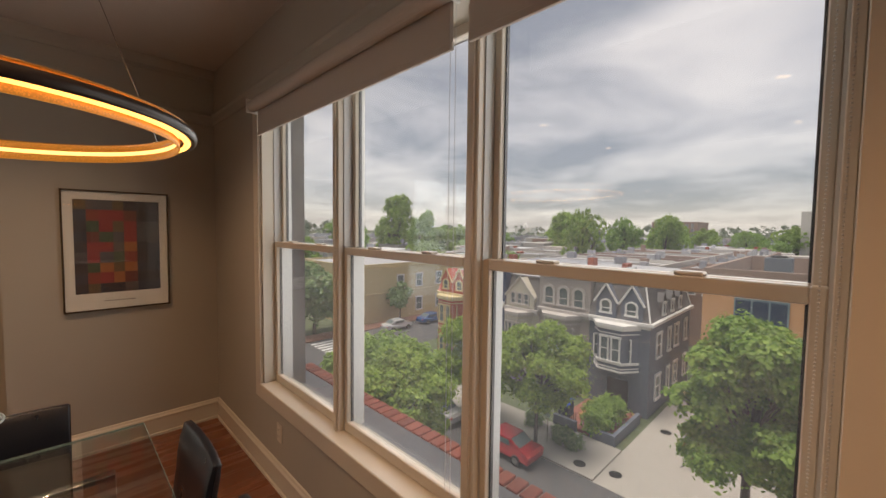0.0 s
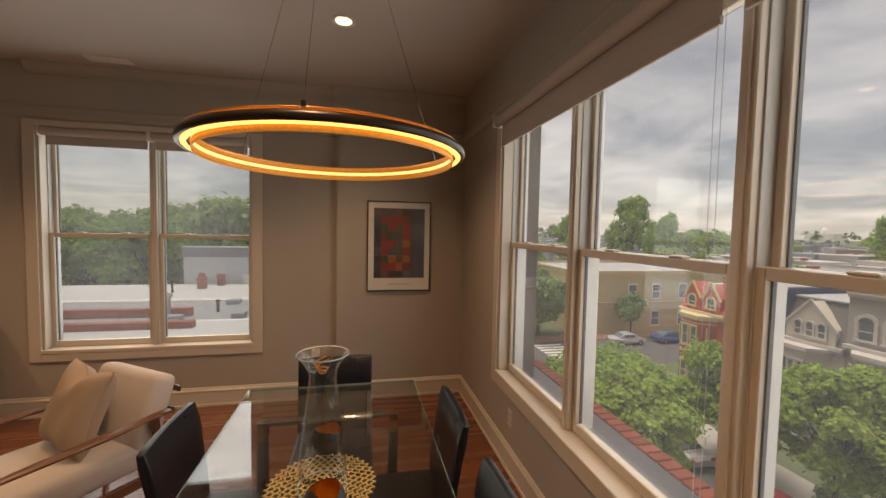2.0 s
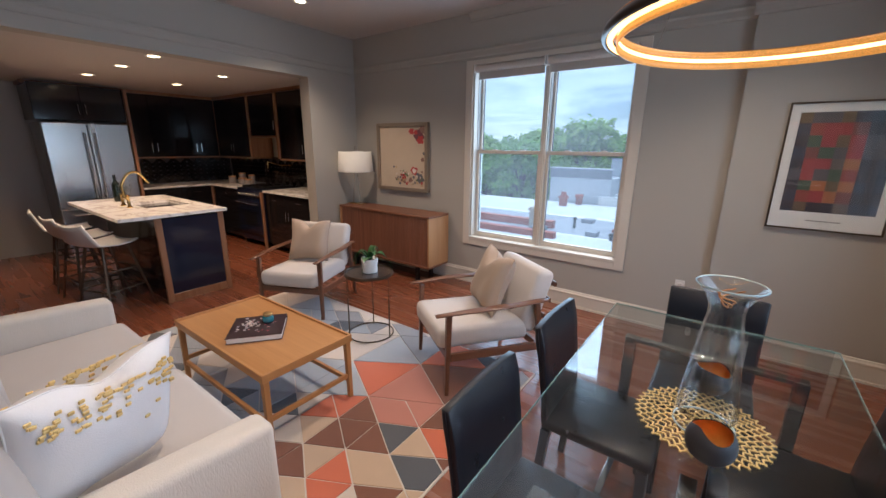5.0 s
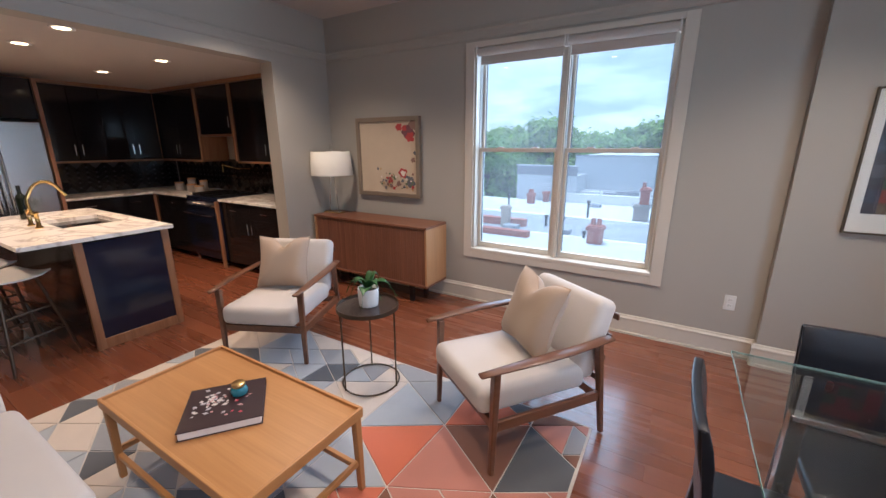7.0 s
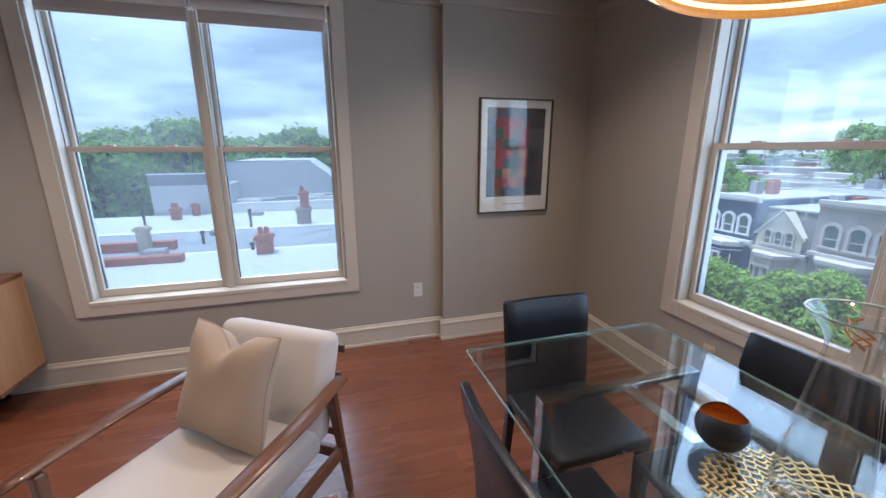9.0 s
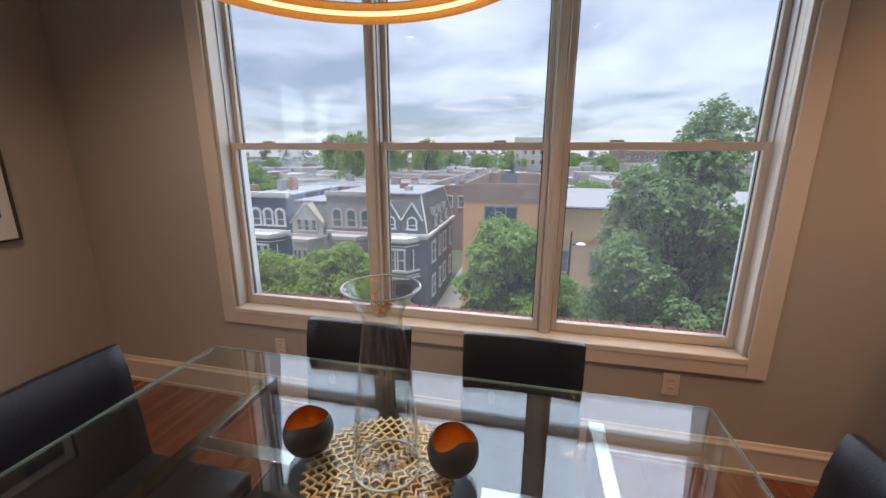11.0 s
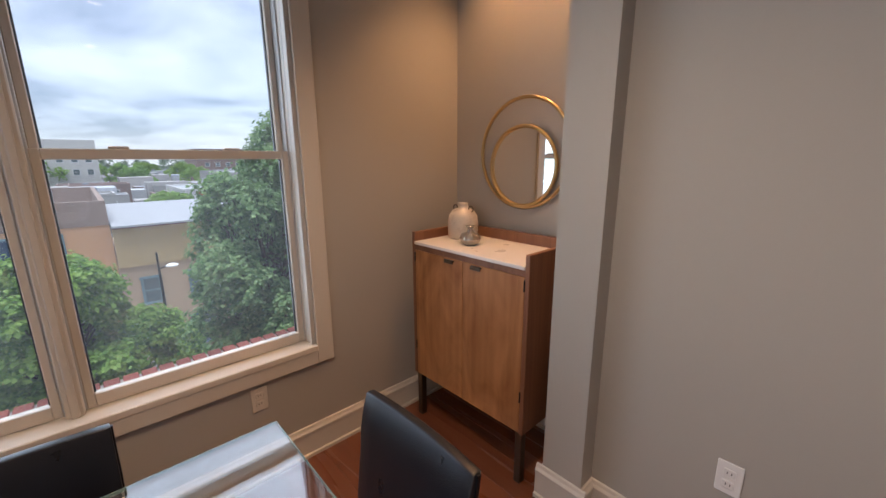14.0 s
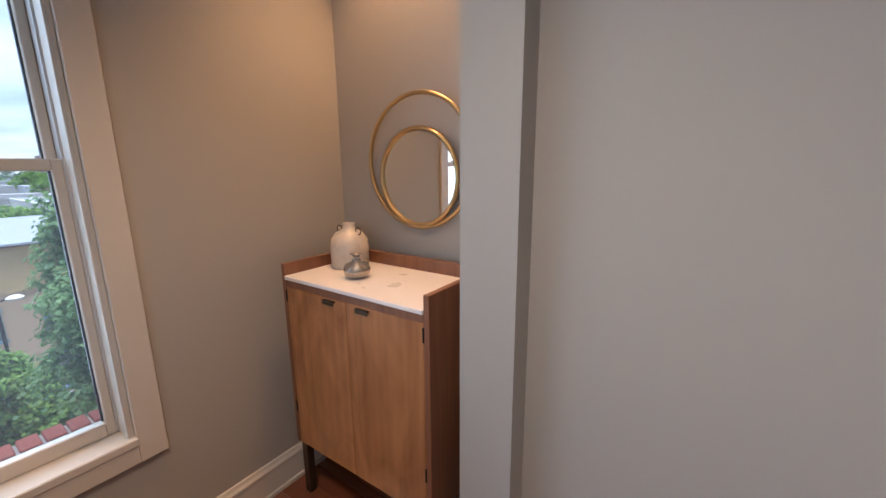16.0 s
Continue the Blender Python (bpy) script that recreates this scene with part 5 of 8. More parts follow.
for a in (250, 10, 130):
    bm = bmesh.new()
    tube(bm, (0.19 * math.cos(radians(a)), 0.19 * math.sin(radians(a)), 0.0), (0.19 * math.cos(radians(a)), 0.19 * math.sin(radians(a)), 0.537), 0.0055, seg=10)
    part("leg", bm, BRONZE, st)

plant = thing("potted_orchid", "potted orchid with broad leaves in a white ceramic pot", "plant", (-3.462, -1.575, 0.5605))
bm = bmesh.new()
lathe(bm, [(0.0, 0.0), (0.060, 0.0), (0.062, 0.004), (0.068, 0.115), (0.066, 0.118), (0.062, 0.112), (0.058, 0.095), (0.0, 0.095)], 40)
part("pot", fix(bm), WHITE, plant, "white ceramic pot", smooth=True)
bm = bmesh.new()
lathe(bm, [(0.0, 0.098), (0.058, 0.0965)], 24)
part("potting_bark", fix(bm), SOIL, plant)
rng = random.Random(11)
for a, ln_, rise, wd in ((20, 0.19, 0.10, 0.036), (200, 0.15, 0.10, 0.03), (300, 0.20, 0.07, 0.042), (110, 0.15, 0.13, 0.03), (255, 0.13, 0.12, 0.03), (340, 0.16, 0.12, 0.034), (60, 0.10, 0.14, 0.02)):
    bm = bmesh.new()
    n = 9
    prev = None
    for i in range(n + 1):
        t = i / n
        r = ln_ * t
        z = 0.10 + rise * math.sin(t * 2.4) * 1.0 - 0.10 * t * t
        ww = wd * math.sin(min(1.0, t * 1.25 + 0.12) * math.pi) ** 0.7 if t < 0.98 else 0.003
        c, s = math.cos(radians(a)), math.sin(radians(a))
        row = [bm.verts.new((r * c - o * ww * s, r * s + o * ww * c, z + 0.010 * abs(o) + q)) for o in (-1, 0, 1) for q in (0.0,)]
        low = [bm.verts.new(v.co - Vector((0, 0, 0.003))) for v in row]
        if prev:
            for k in range(2):
                bm.faces.new((prev[0][k], prev[0][k + 1], row[k + 1], row[k]))
                bm.faces.new((prev[1][k], low[k], low[k + 1], prev[1][k + 1]))
            bm.faces.new((prev[0][0], row[0], low[0], prev[1][0]))
            bm.faces.new((prev[0][2], prev[1][2], low[2], row[2]))
        prev = (row, low)
    part("leaf", fix(bm), LEAFGREEN, plant, smooth=True)


# ---------------- sofa ----------------
def sofa(x0, x1, y_back, y_front):
    root = thing("sofa", "cream ribbed fabric sofa with low arms", "sofa", ((x0 + x1) / 2, (y_back + y_front) / 2, 0.008))
    w, d = (x1 - x0) / 2, (y_front - y_back) / 2
    for s in (-1, 1):
        bm = bmesh.new()
        a, b = sorted((s * w, s * (w - 0.13)))
        box(bm, a, b, -d, d - 0.03, 0.09, 0.635, 0.038, 4)
        for v in bm.verts:
            if v.co.z > 0.4:
                v.co.z -= 0.05 * max(0, (v.co.y + 0.1)) / d
        part("arm", bm, SOFA_F, root, smooth=True)
    bm = bmesh.new()
    box(bm, -w + 0.13, w - 0.13, -d, -d + 0.2, 0.09, 0.70, 0.05, 4)
    part("back", bm, SOFA_F, root, smooth=True)
    bm = bmesh.new()
    box(bm, -w + 0.131, w - 0.131, -d + 0.2, d - 0.05, 0.09, 0.26, 0.015, 2)
    part("seat_base", bm, SOFA_F, root)
    for s in (-1, 1):
        bm = bmesh.new()
        a, b = sorted((s * 0.004, s * (w - 0.136)))
        box(bm, a, b, -d + 0.22, d, 0.262, 0.43, 0.045, 4)
        part("seat_cushion", bm, LINEN, root, smooth=True)
        bm = bmesh.new()
        box(bm, a, b, -0.08, 0.08, 0.0, 0.42, 0.055, 4)
        bmesh.ops.transform(bm, matrix=pose(0, -d + 0.29, 0.425, 10, 0, 0), verts=bm.verts)
        part("back_cushion", bm, LINEN, root, smooth=True)
    for sx in (-w + 0.08, w - 0.08):
        for sy in (-d + 0.08, d - 0.1):
            bm = bmesh.new()
            tube(bm, (sx, sy, 0), (sx, sy, 0.092), 0.018, 0.026, 12)
            part("foot", bm, CHAIRWOOD, root)
    return root


sofa(-4.40, -2.37, -3.98, -3.03)
pm = throw_pillow(pose(-2.70, -3.50, 0.50, -16, 0, -72), "white throw pillow with gold brush marks on the sofa", WHITEFAB, 0.45, 0.03)
bm = bmesh.new()
rng = random.Random(9)
for k in range(90):
    x, z = rng.uniform(-0.19, 0.19), 0.41 - abs(rng.gauss(0, 0.05))
    t = 0.085 * max(0.05, ((1 - (x / 0.225) ** 4) * (1 - ((z - 0.225) / 0.225) ** 4))) ** 0.55
    for s in (-1, 1):
        box(bm, x - 0.008, x + 0.008, s * t - 0.003, s * t + 0.003, z - 0.006, z + 0.006, 0.002, 1)
part("gold_marks", bm, GOLD, pm, "gold brush marks")["kind"] = "stuff"


# ---------------- rug ----------------
RUG_COLS = {"ivory": (0.52, 0.46, 0.40), "grey": (0.24, 0.25, 0.27), "blue_grey": (0.33, 0.36, 0.40), "slate": (0.075, 0.082, 0.095), "brown": (0.16, 0.065, 0.036), "rust": (0.46, 0.12, 0.055), "sand": (0.44, 0.33, 0.23), "rose": (0.40, 0.17, 0.13)}
RUG_MATS = {k: mat("rug_" + k, c, 0.95, var=0.14, scale=9, bump=0.5, bscale=350, sheen=0.3) for k, c in RUG_COLS.items()}
RX0, RX1, RY0, RY1 = -4.93, -2.08, -3.75, -1.30
rug = thing("area_rug", "rectangular wool rug with grey, brown and rust triangles", "rug")
bm = bmesh.new()
box(bm, RX0, RX1, RY0, RY1, 0.0005, 0.007, 0.002, 1)
part("backing", bm, mat("rug_seam", (0.52, 0.48, 0.44), 0.95, var=0.06, bump=0.4, bscale=300), rug, "pale seams between the triangles")


def patch(poly, colour):
    c = sum((Vector(p) for p in poly), Vector((0, 0))) / len(poly)
    pts = []
    for p in poly:
        d = c - Vector(p)
        pts.append(Vector(p) + d.normalized() * min(0.006, d.length * 0.3))
    bm = bmesh.new()
    lo = [bm.verts.new((p.x, p.y, 0.0071)) for p in pts]
    hi = [bm.verts.new((p.x + (c.x - p.x) * 0.01, p.y + (c.y - p.y) * 0.01, 0.0112)) for p in pts]
    bm.faces.new(hi)
    for i in range(len(pts)):
        j = (i + 1) % len(pts)
        bm.faces.new((lo[i], lo[j], hi[j], hi[i]))
    part("patch", fix(bm), RUG_MATS[colour], rug)


def clip(poly, x0, x1, y0, y1):
    for ax, lim, keep in ((0, x0, 1), (0, x1, -1), (1, y0, 1), (1, y1, -1)):
        res = []
        for a, b in zip(poly, poly[1:] + poly[:1]):
            ia, ib = (a[ax] - lim) * keep >= 0, (b[ax] - lim) * keep >= 0
            if ia:
                res.append(a)
            if ia != ib:
                t = (lim - a[ax]) / (b[ax] - a[ax])
                res.append((a[0] + (b[0] - a[0]) * t, a[1] + (b[1] - a[1]) * t))
        poly = res
        if len(poly) < 3:
            return None
    return poly


rng = random.Random(21)
DX, SIDE = 0.425, 0.50


def rug_knot(i, k):
    """Corner k of column i of the triangular lattice; odd columns are shifted by half a side."""
    r = random.Random(i * 977 + k)
    return Vector((-2.82 + DX * i + r.uniform(-0.015, 0.015), -1.72 - SIDE * (k + 0.5 * (i % 2)) + r.uniform(-0.015, 0.015)))


def rug_shapes(up, west, down, east, deep):
    """A rhombus of the rug: whole, cut in two, or cut into four smaller ones."""
    cut = rng.random()
    if deep and cut < 0.62:
        uw, wd, de, eu, c = (up + west) / 2, (west + down) / 2, (down + east) / 2, (east + up) / 2, (up + down) / 2
        return [q for r in ((up, uw, c, eu), (uw, west, wd, c), (c, wd, down, de), (eu, c, de, east)) for q in rug_shapes(*r, False)]
    if cut < (0.74 if deep else 0.42):
        return [[up, west, down, east]]
    return [[up, west, down], [up, down, east]]


for i in range(-7, 4):
    for k in range(-3, 7):
        up, down = rug_knot(i, k), rug_knot(i, k + 1)
        west, east = rug_knot(i - 1, k + (i % 2)), rug_knot(i + 1, k + (i % 2))
        for q in rug_shapes(up, west, down, east, True):
            m = sum(q, Vector((0, 0))) / len(q)
            warm = m.x + rng.uniform(-0.22, 0.22)
            if warm > -2.85:
                pal = ["brown", "rose", "brown", "rust", "slate", "rose", "grey"] if m.y > -2.3 else ["brown", "rust", "sand", "ivory", "brown", "slate", "sand"]
            elif warm > -3.15:
                pal = ["ivory", "rust", "grey", "blue_grey", "slate", "ivory", "sand"]
            else:
                pal = ["ivory", "blue_grey", "grey", "slate", "ivory", "blue_grey", "ivory"]
            p = clip([(v.x, v.y) for v in q], RX0 + 0.01, RX1 - 0.01, RY0 + 0.01, RY1 - 0.01)
            if p:
                area = abs(sum(p[n][0] * p[(n + 1) % len(p)][1] - p[(n + 1) % len(p)][0] * p[n][1] for n in range(len(p)))) / 2
                if area > 0.002:
                    patch(p, rng.choice(pal))


# ---------------- kitchen ----------------
def cabinet_unit(name, label, at, w, d, h, doors, front, trim=True, drawers=0, handle="bottom", turn=0, body=BLACKLAQ):
    """Cabinet box, front facing -y, origin at the lower left front corner."""
    root = thing(name, label, "cabinet", at, turn, "kitchen cabinets")
    bm = bmesh.new()
    box(bm, 0, w, 0.022, d, 0, h)
    part("carcass", bm, body, root)
    z = h
    if drawers:
        dh = 0.17
        n = max(1, doors)
        for i in range(n):
            bm = bmesh.new()
            box(bm, w / n * i + 0.003, w / n * (i + 1) - 0.003, 0.0, 0.021, h - dh, h - 0.012, 0.002, 1)
            dr = part("drawer", bm, front, root)
            bm = bmesh.new()
            c = w / n * (i + 0.5)
            tube(bm, (c - 0.06, -0.025, h - dh / 2), (c + 0.06, -0.025, h - dh / 2), 0.005, seg=8)
            part("handle", bm, CHROME, dr)
        z = h - dh
    for i in range(doors):
        bm = bmesh.new()
        x0, x1 = w / doors * i + 0.003, w / doors * (i + 1) - 0.003
        box(bm, x0, x1, 0.0, 0.021, 0.003, z - 0.004, 0.002, 1)
        dd = part("door", bm, front, root)
        bm = bmesh.new()
        hx = x1 - 0.035 if i % 2 == 0 else x0 + 0.035
        if doors == 1:
            hx = x1 - 0.035
        hz = 0.08 if handle == "bottom" else z - 0.19
        tube(bm, (hx, -0.028, hz), (hx, -0.028, hz + 0.13), 0.006, seg=10)
        part("handle", bm, CHROME, dd)
    return root


KZ = 0.905
# right-hand run along the north wall: base units and range
cabinet_unit("base_cabinet", "black lacquered base cabinet with drawers", (-6.78, -0.58, 0.09), 1.175, 0.64, KZ - 0.13, 2, BLACKLAQ, drawers=1, handle="top")
cabinet_unit("base_cabinet", "black lacquered corner base cabinet", (-9.05, -0.58, 0.09), 1.52, 0.64, KZ - 0.13, 2, BLACKLAQ, drawers=1, handle="top")
cabinet_unit("base_cabinet", "black lacquered base cabinets along the far wall", (-8.47, -1.60, 0.09), 1.0, 0.58, KZ - 0.13, 2, BLACKLAQ, drawers=1, handle="top", turn=90)


def slab(name, x0, x1, y0, y1, z0, z1, label):
    root = thing(name, label, "worktop", (x0, y0, z0))
    bm = bmesh.new()
    box(bm, 0, x1 - x0, 0, y1 - y0, 0, z1 - z0, 0.004, 2)
    part("slab", bm, MARBLE, root)
    return root


slab("worktop", -6.785, -5.604, -0.61, 0.09, KZ - 0.03, KZ, "pale marble worktop beside the range")
slab("worktop", -9.10, -7.53, -0.61, 0.09, KZ - 0.03, KZ, "pale marble corner worktop")
slab("worktop", -9.10, -8.44, -1.60, -0.612, KZ - 0.03, KZ, "pale marble worktop along the far wall")

rg = thing("range_cooker", "dark blue range cooker with steel knobs and a towel bar", "cooker", (-7.525, -0.64, 0.0))
bm = bmesh.new()
box(bm, 0, 0.735, 0.03, 0.70, 0.10, KZ + 0.005, 0.004)
part("body", bm, NAVYLAQ, rg)
bm = bmesh.new()
box(bm, 0.01, 0.725, 0.0, 0.029, 0.22, 0.72, 0.004)
ov = part("oven_door", bm, NAVYLAQ, rg)
bm = bmesh.new()
tube(bm, (0.04, -0.045, 0.69), (0.695, -0.045, 0.69), 0.011, seg=12)
for x in (0.07, 0.665):
    tube(bm, (x, -0.045, 0.69), (x, 0.0, 0.69), 0.007, seg=8)
part("towel_bar", bm, CHROME, ov)
bm = bmesh.new()
box(bm, 0.17, 0.565, -0.003, 0.0, 0.33, 0.56, 0.002, 1)
part("oven_window", bm, BLACKLAQ, ov)
for i in range(6):
    bm = bmesh.new()
    tube(bm, (0.09 + i * 0.111, -0.02, 0.81), (0.09 + i * 0.111, 0.03, 0.81), 0.024, 0.028, 16)
    part("knob", bm, STEEL, rg)
for i in range(3):
    bm = bmesh.new()
    for k in range(5):
        box(bm, 0.03 + i * 0.228, 0.03 + i * 0.228 + 0.215, 0.10 + k * 0.115, 0.112 + k * 0.115, KZ + 0.006, KZ + 0.035)
    for k in range(3):
        box(bm, 0.03 + i * 0.228 + k * 0.10, 0.042 + i * 0.228 + k * 0.10, 0.10, 0.58, KZ + 0.012, KZ + 0.033)
    part("grate", bm, BLACKMET, rg)
for a, b in ((0.0, 0.02), (0.7, 0.735)):
    for c in (0.06, 0.62):
        bm = bmesh.new()
        tube(bm, ((a + b) / 2 + 0.02 - (0.04 if a > 0.1 else 0), c, 0.0), ((a + b) / 2 + 0.02 - (0.04 if a > 0.1 else 0), c, 0.10), 0.018, seg=10)
        part("foot", bm, STEEL, rg)
# upper cabinets with oak trim
UB, UT = 1.36, KCEIL - 0.045
cabinet_unit("wall_cabinet", "tall black lacquered wall cabinet", (-6.76, -0.27, UB), 1.30, 0.37, UT - UB, 2, BLACKLAQ)
cabinet_unit("hood_cabinet", "black lacquered cabinet over the cooker hood", (-7.56, -0.27, 1.70), 0.76, 0.37, UT - 1.70, 1, BLACKLAQ)
cabinet_unit("wall_cabinet", "black lacquered wall cabinet beside the hood", (-8.72, -0.27, UB), 1.12, 0.37, UT - UB, 2, BLACKLAQ)
cabinet_unit("wall_cabinet", "wide black lacquered wall cabinets on the far wall", (-8.72, -1.58, UB), 1.30, 0.37, UT - UB, 4, BLACKLAQ, turn=90)
cabinet_unit("fridge_cabinet", "black lacquered cabinet over the refrigerator", (-8.42, -2.60, 1.86), 0.96, 0.68, UT - 1.86, 2, BLACKLAQ, turn=90)
trimroot = tagged(new("cabinet_trim"), "oak trim strips framing the kitchen cabinets", "trim", kind="structure")
for x in (-6.785, -7.585, -5.47):
    bm = bmesh.new()
    box(bm, x - 0.022, x + 0.022, -0.29, 0.09, UB if x != -7.585 else UB, UT, 0.002, 1)
    part("stile", bm, OAK_TRIM, trimroot)
bm = bmesh.new()
box(bm, -8.78, -8.735, -0.31, -0.24, UB, UT, 0.002, 1)
part("stile", bm, OAK_TRIM, trimroot)
for x0, x1, z in ((-8.72, -7.61, UB), (-6.76, -5.49, UB), (-7.56, -6.81, 1.70)):
    bm = bmesh.new()
    box(bm, x0, x1, -0.285, 0.09, z - 0.025, z - 0.002, 0.002, 1)
    part("rail", bm, OAK_TRIM, trimroot)
bm = bmesh.new()
box(bm, -8.73, -5.44, -0.30, 0.09, UT + 0.001, KCEIL, 0.002, 1)
part("cornice", bm, OAK_TRIM, trimroot)
bm = bmesh.new()
box(bm, -9.1, -8.70, -2.62, -0.301, UT + 0.001, KCEIL, 0.002, 1)
part("cornice", bm, OAK_TRIM, trimroot)
bm = bmesh.new()
box(bm, -9.1, -8.705, -1.58, -0.29, UB - 0.025, UB - 0.002, 0.002, 1)
part("rail", bm, OAK_TRIM, trimroot)
bm = bmesh.new()
box(bm, -9.1, -8.36, -1.645, -1.605, 0.0, UT, 0.002, 1)
part("panel", bm, OAK_TRIM, trimroot)
for x, y in ((-8.46, -0.60), (-6.80, -0.635)):
    bm = bmesh.new()
    box(bm, x - 0.02, x + 0.02, y - 0.005, y + 0.03, 0.0, KZ - 0.031, 0.002, 1)
    part("stile", bm, OAK_TRIM, trimroot)

# herringbone tiles behind the worktops
TILE = mat("black_glazed_tile", (0.014, 0.011, 0.011), 0.08, var=0.3, scale=3, bump=0.02, bscale=20)


def herringbone(u0, u1, z0, z1, put):
    bm = bmesh.new()
    L, Wd = 0.15, 0.05
    for i in range(-8, int((u1 - u0) / 0.0707) + 9):
        for j in range(-14, int((z1 - z0) / 0.0707) + 14):
            for flip in (0, 1):
                a = radians(45 if not flip else -45)
                cx = u0 + (i * 3 + (0 if not flip else 1.5)) * 0.0707
                cz = z0 + j * 0.0707 + (0 if not flip else 0.0)
                if not (u0 + 0.06 < cx < u1 - 0.06 and z0 + 0.06 < cz < z1 - 0.06):
                    continue
                ca, sa = math.cos(a), math.sin(a)
                q = []
                for su, sv in ((-1, -1), (1, -1), (1, 1), (-1, 1)):
                    du, dv = su * (L / 2 - 0.0015), sv * (Wd / 2 - 0.0015)
                    q.append((cx + du * ca - dv * sa, cz + du * sa + dv * ca))
                lo = [bm.verts.new(put(u, v, 0.0)) for u, v in q]
                hi = [bm.verts.new(put(u, v, 0.006)) for u, v in q]
                bm.faces.new(hi)
                for k in range(4):
                    bm.faces.new((lo[k], lo[(k + 1) % 4], hi[(k + 1) % 4], hi[k]))
    return fix(bm)


bm = herringbone(-9.1, -5.45, KZ, UB, lambda u, v, d: (u, 0.092 - d, v))
bs1 = part("backsplash_tiles", bm, TILE)
tagged(bs1, "glossy black herringbone tile backsplash", "tiles", kind="stuff")
bm = herringbone(-1.58, 0.08, KZ, UB, lambda u, v, d: (-9.112 + d, u, v))
bs2 = part("backsplash_tiles", bm, TILE)
tagged(bs2, "glossy black herringbone tile backsplash", "tiles", kind="stuff")
bm = bmesh.new()
box(bm, -9.1, -5.44, 0.093, 0.0995, KZ, UB)
box(bm, -9.119, -9.1125, -1.6, 0.09, KZ, UB)
structure(part("backsplash", bm, mat("dark_grout", (0.02, 0.017, 0.016), 0.7)), "dark grout behind the tiles", "wall")

# refrigerator
fr = thing("refrigerator", "stainless steel french-door refrigerator", "refrigerator", (-8.40, -2.575, 0.0), 90)
bm = bmesh.new()
box(bm, 0, 0.92, 0.03, 0.68, 0.02, 1.83, 0.004)
part("body", bm, STEEL, fr)
for a, b, c, e in ((0.003, 0.457, 0.70, 1.825), (0.463, 0.917, 0.70, 1.825), (0.003, 0.917, 0.05, 0.69)):
    bm = bmesh.new()
    box(bm, a, b, -0.04, 0.029, c, e, 0.012, 3)
    dr = part("door" if c > 0.5 else "freezer_drawer", bm, STEEL, fr)
    bm = bmesh.new()
    if c > 0.5:
        hx = b - 0.05 if a < 0.1 else a + 0.05
        tube(bm, (hx, -0.085, 0.82), (hx, -0.085, 1.70), 0.012, seg=12)
        for hz in (0.86, 1.66):
            tube(bm, (hx, -0.085, hz), (hx, -0.04, hz), 0.008, seg=8)
    else:
        tube(bm, (0.12, -0.085, 0.60), (0.80, -0.085, 0.60), 0.012, seg=12)
        for hx in (0.16, 0.76):
            tube(bm, (hx, -0.085, 0.60), (hx, -0.04, 0.60), 0.008, seg=8)
    part("handle", bm, CHROME, dr)

# island
isl = thing("kitchen_island", "kitchen island with dark glossy panels in oak frames", "kitchen island", (-5.56, -1.745, 0.0))
IW, ID = 1.75, 0.63
bm = bmesh.new()
box(bm, -IW + 0.02, -0.02, -ID + 0.02, -0.02, 0.0, KZ - 0.032)
part("body", bm, BLACKLAQ, isl)
bm = bmesh.new()
box(bm, -0.0195, -0.008, -ID + 0.05, -0.05, 0.08, KZ - 0.05, 0.002, 1)
part("end_panel", bm, NAVYLAQ, isl, "glossy navy end panel")
for a, b in ((-ID, -ID + 0.055), (-0.055, 0.0)):
    bm = bmesh.new()
    box(bm, -0.035, 0.0, a, b, 0.0, KZ - 0.0325, 0.003, 1)
    part("post", bm, OAK_TRIM, isl, "oak corner post")
bm = bmesh.new()
box(bm, -0.034, -0.002, -ID + 0.0555, -0.0555, 0.0, 0.085, 0.003, 1)
part("plinth", bm, OAK_TRIM, isl)
it = thing("island_worktop", "veined pale marble island worktop with a sink", "worktop", (-5.56, -1.745, KZ - 0.03))
bm = bmesh.new()
sx0, sx1, sy0, sy1 = -1.15, -0.55, -0.52, -0.10
for a in ((-IW, sx0, -0.92, 0.03), (sx1, 0.035, -0.92, 0.03), (sx0, sx1, -0.92, sy0), (sx0, sx1, sy1, 0.03)):
    box(bm, a[0], a[1], a[2], a[3], 0.0, 0.03)
bmesh.ops.remove_doubles(bm, verts=bm.verts, dist=1e-5)
part("slab", fix(bm), MARBLE, it)
bm = bmesh.new()
box(bm, sx0, sx1, sy0, sy1, -0.18, -0.172)
for a in ((sx0, sx0 + 0.008, sy0, sy1), (sx1 - 0.008, sx1, sy0, sy1), (sx0, sx1, sy0, sy0 + 0.008), (sx0, sx1, sy1 - 0.008, sy1)):
    box(bm, *a, -0.172, 0.0)
part("sink", bm, WHITE, it, "white undermount sink")

fa = thing("bridge_faucet", "polished brass bridge faucet with a high curved spout", "faucet", (-6.38, -2.36, KZ + 0.001), 90)
cu = bpy.data.curves.new("spout", "CURVE")
cu.dimensions, cu.bevel_depth, cu.bevel_resolution = "3D", 0.013, 3
sp = cu.splines.new("BEZIER")
sp.bezier_points.add(3)
for q, c in zip(sp.bezier_points, ((0, 0, 0.09), (0, 0.0, 0.25), (0.12, 0.0, 0.36), (0.24, 0.0, 0.24))):
    q.co = c
    q.handle_left_type = q.handle_right_type = "AUTO"
tmp = bpy.data.objects.new("spout", cu)
me = bpy.data.meshes.new_from_object(tmp)
me.materials.clear()
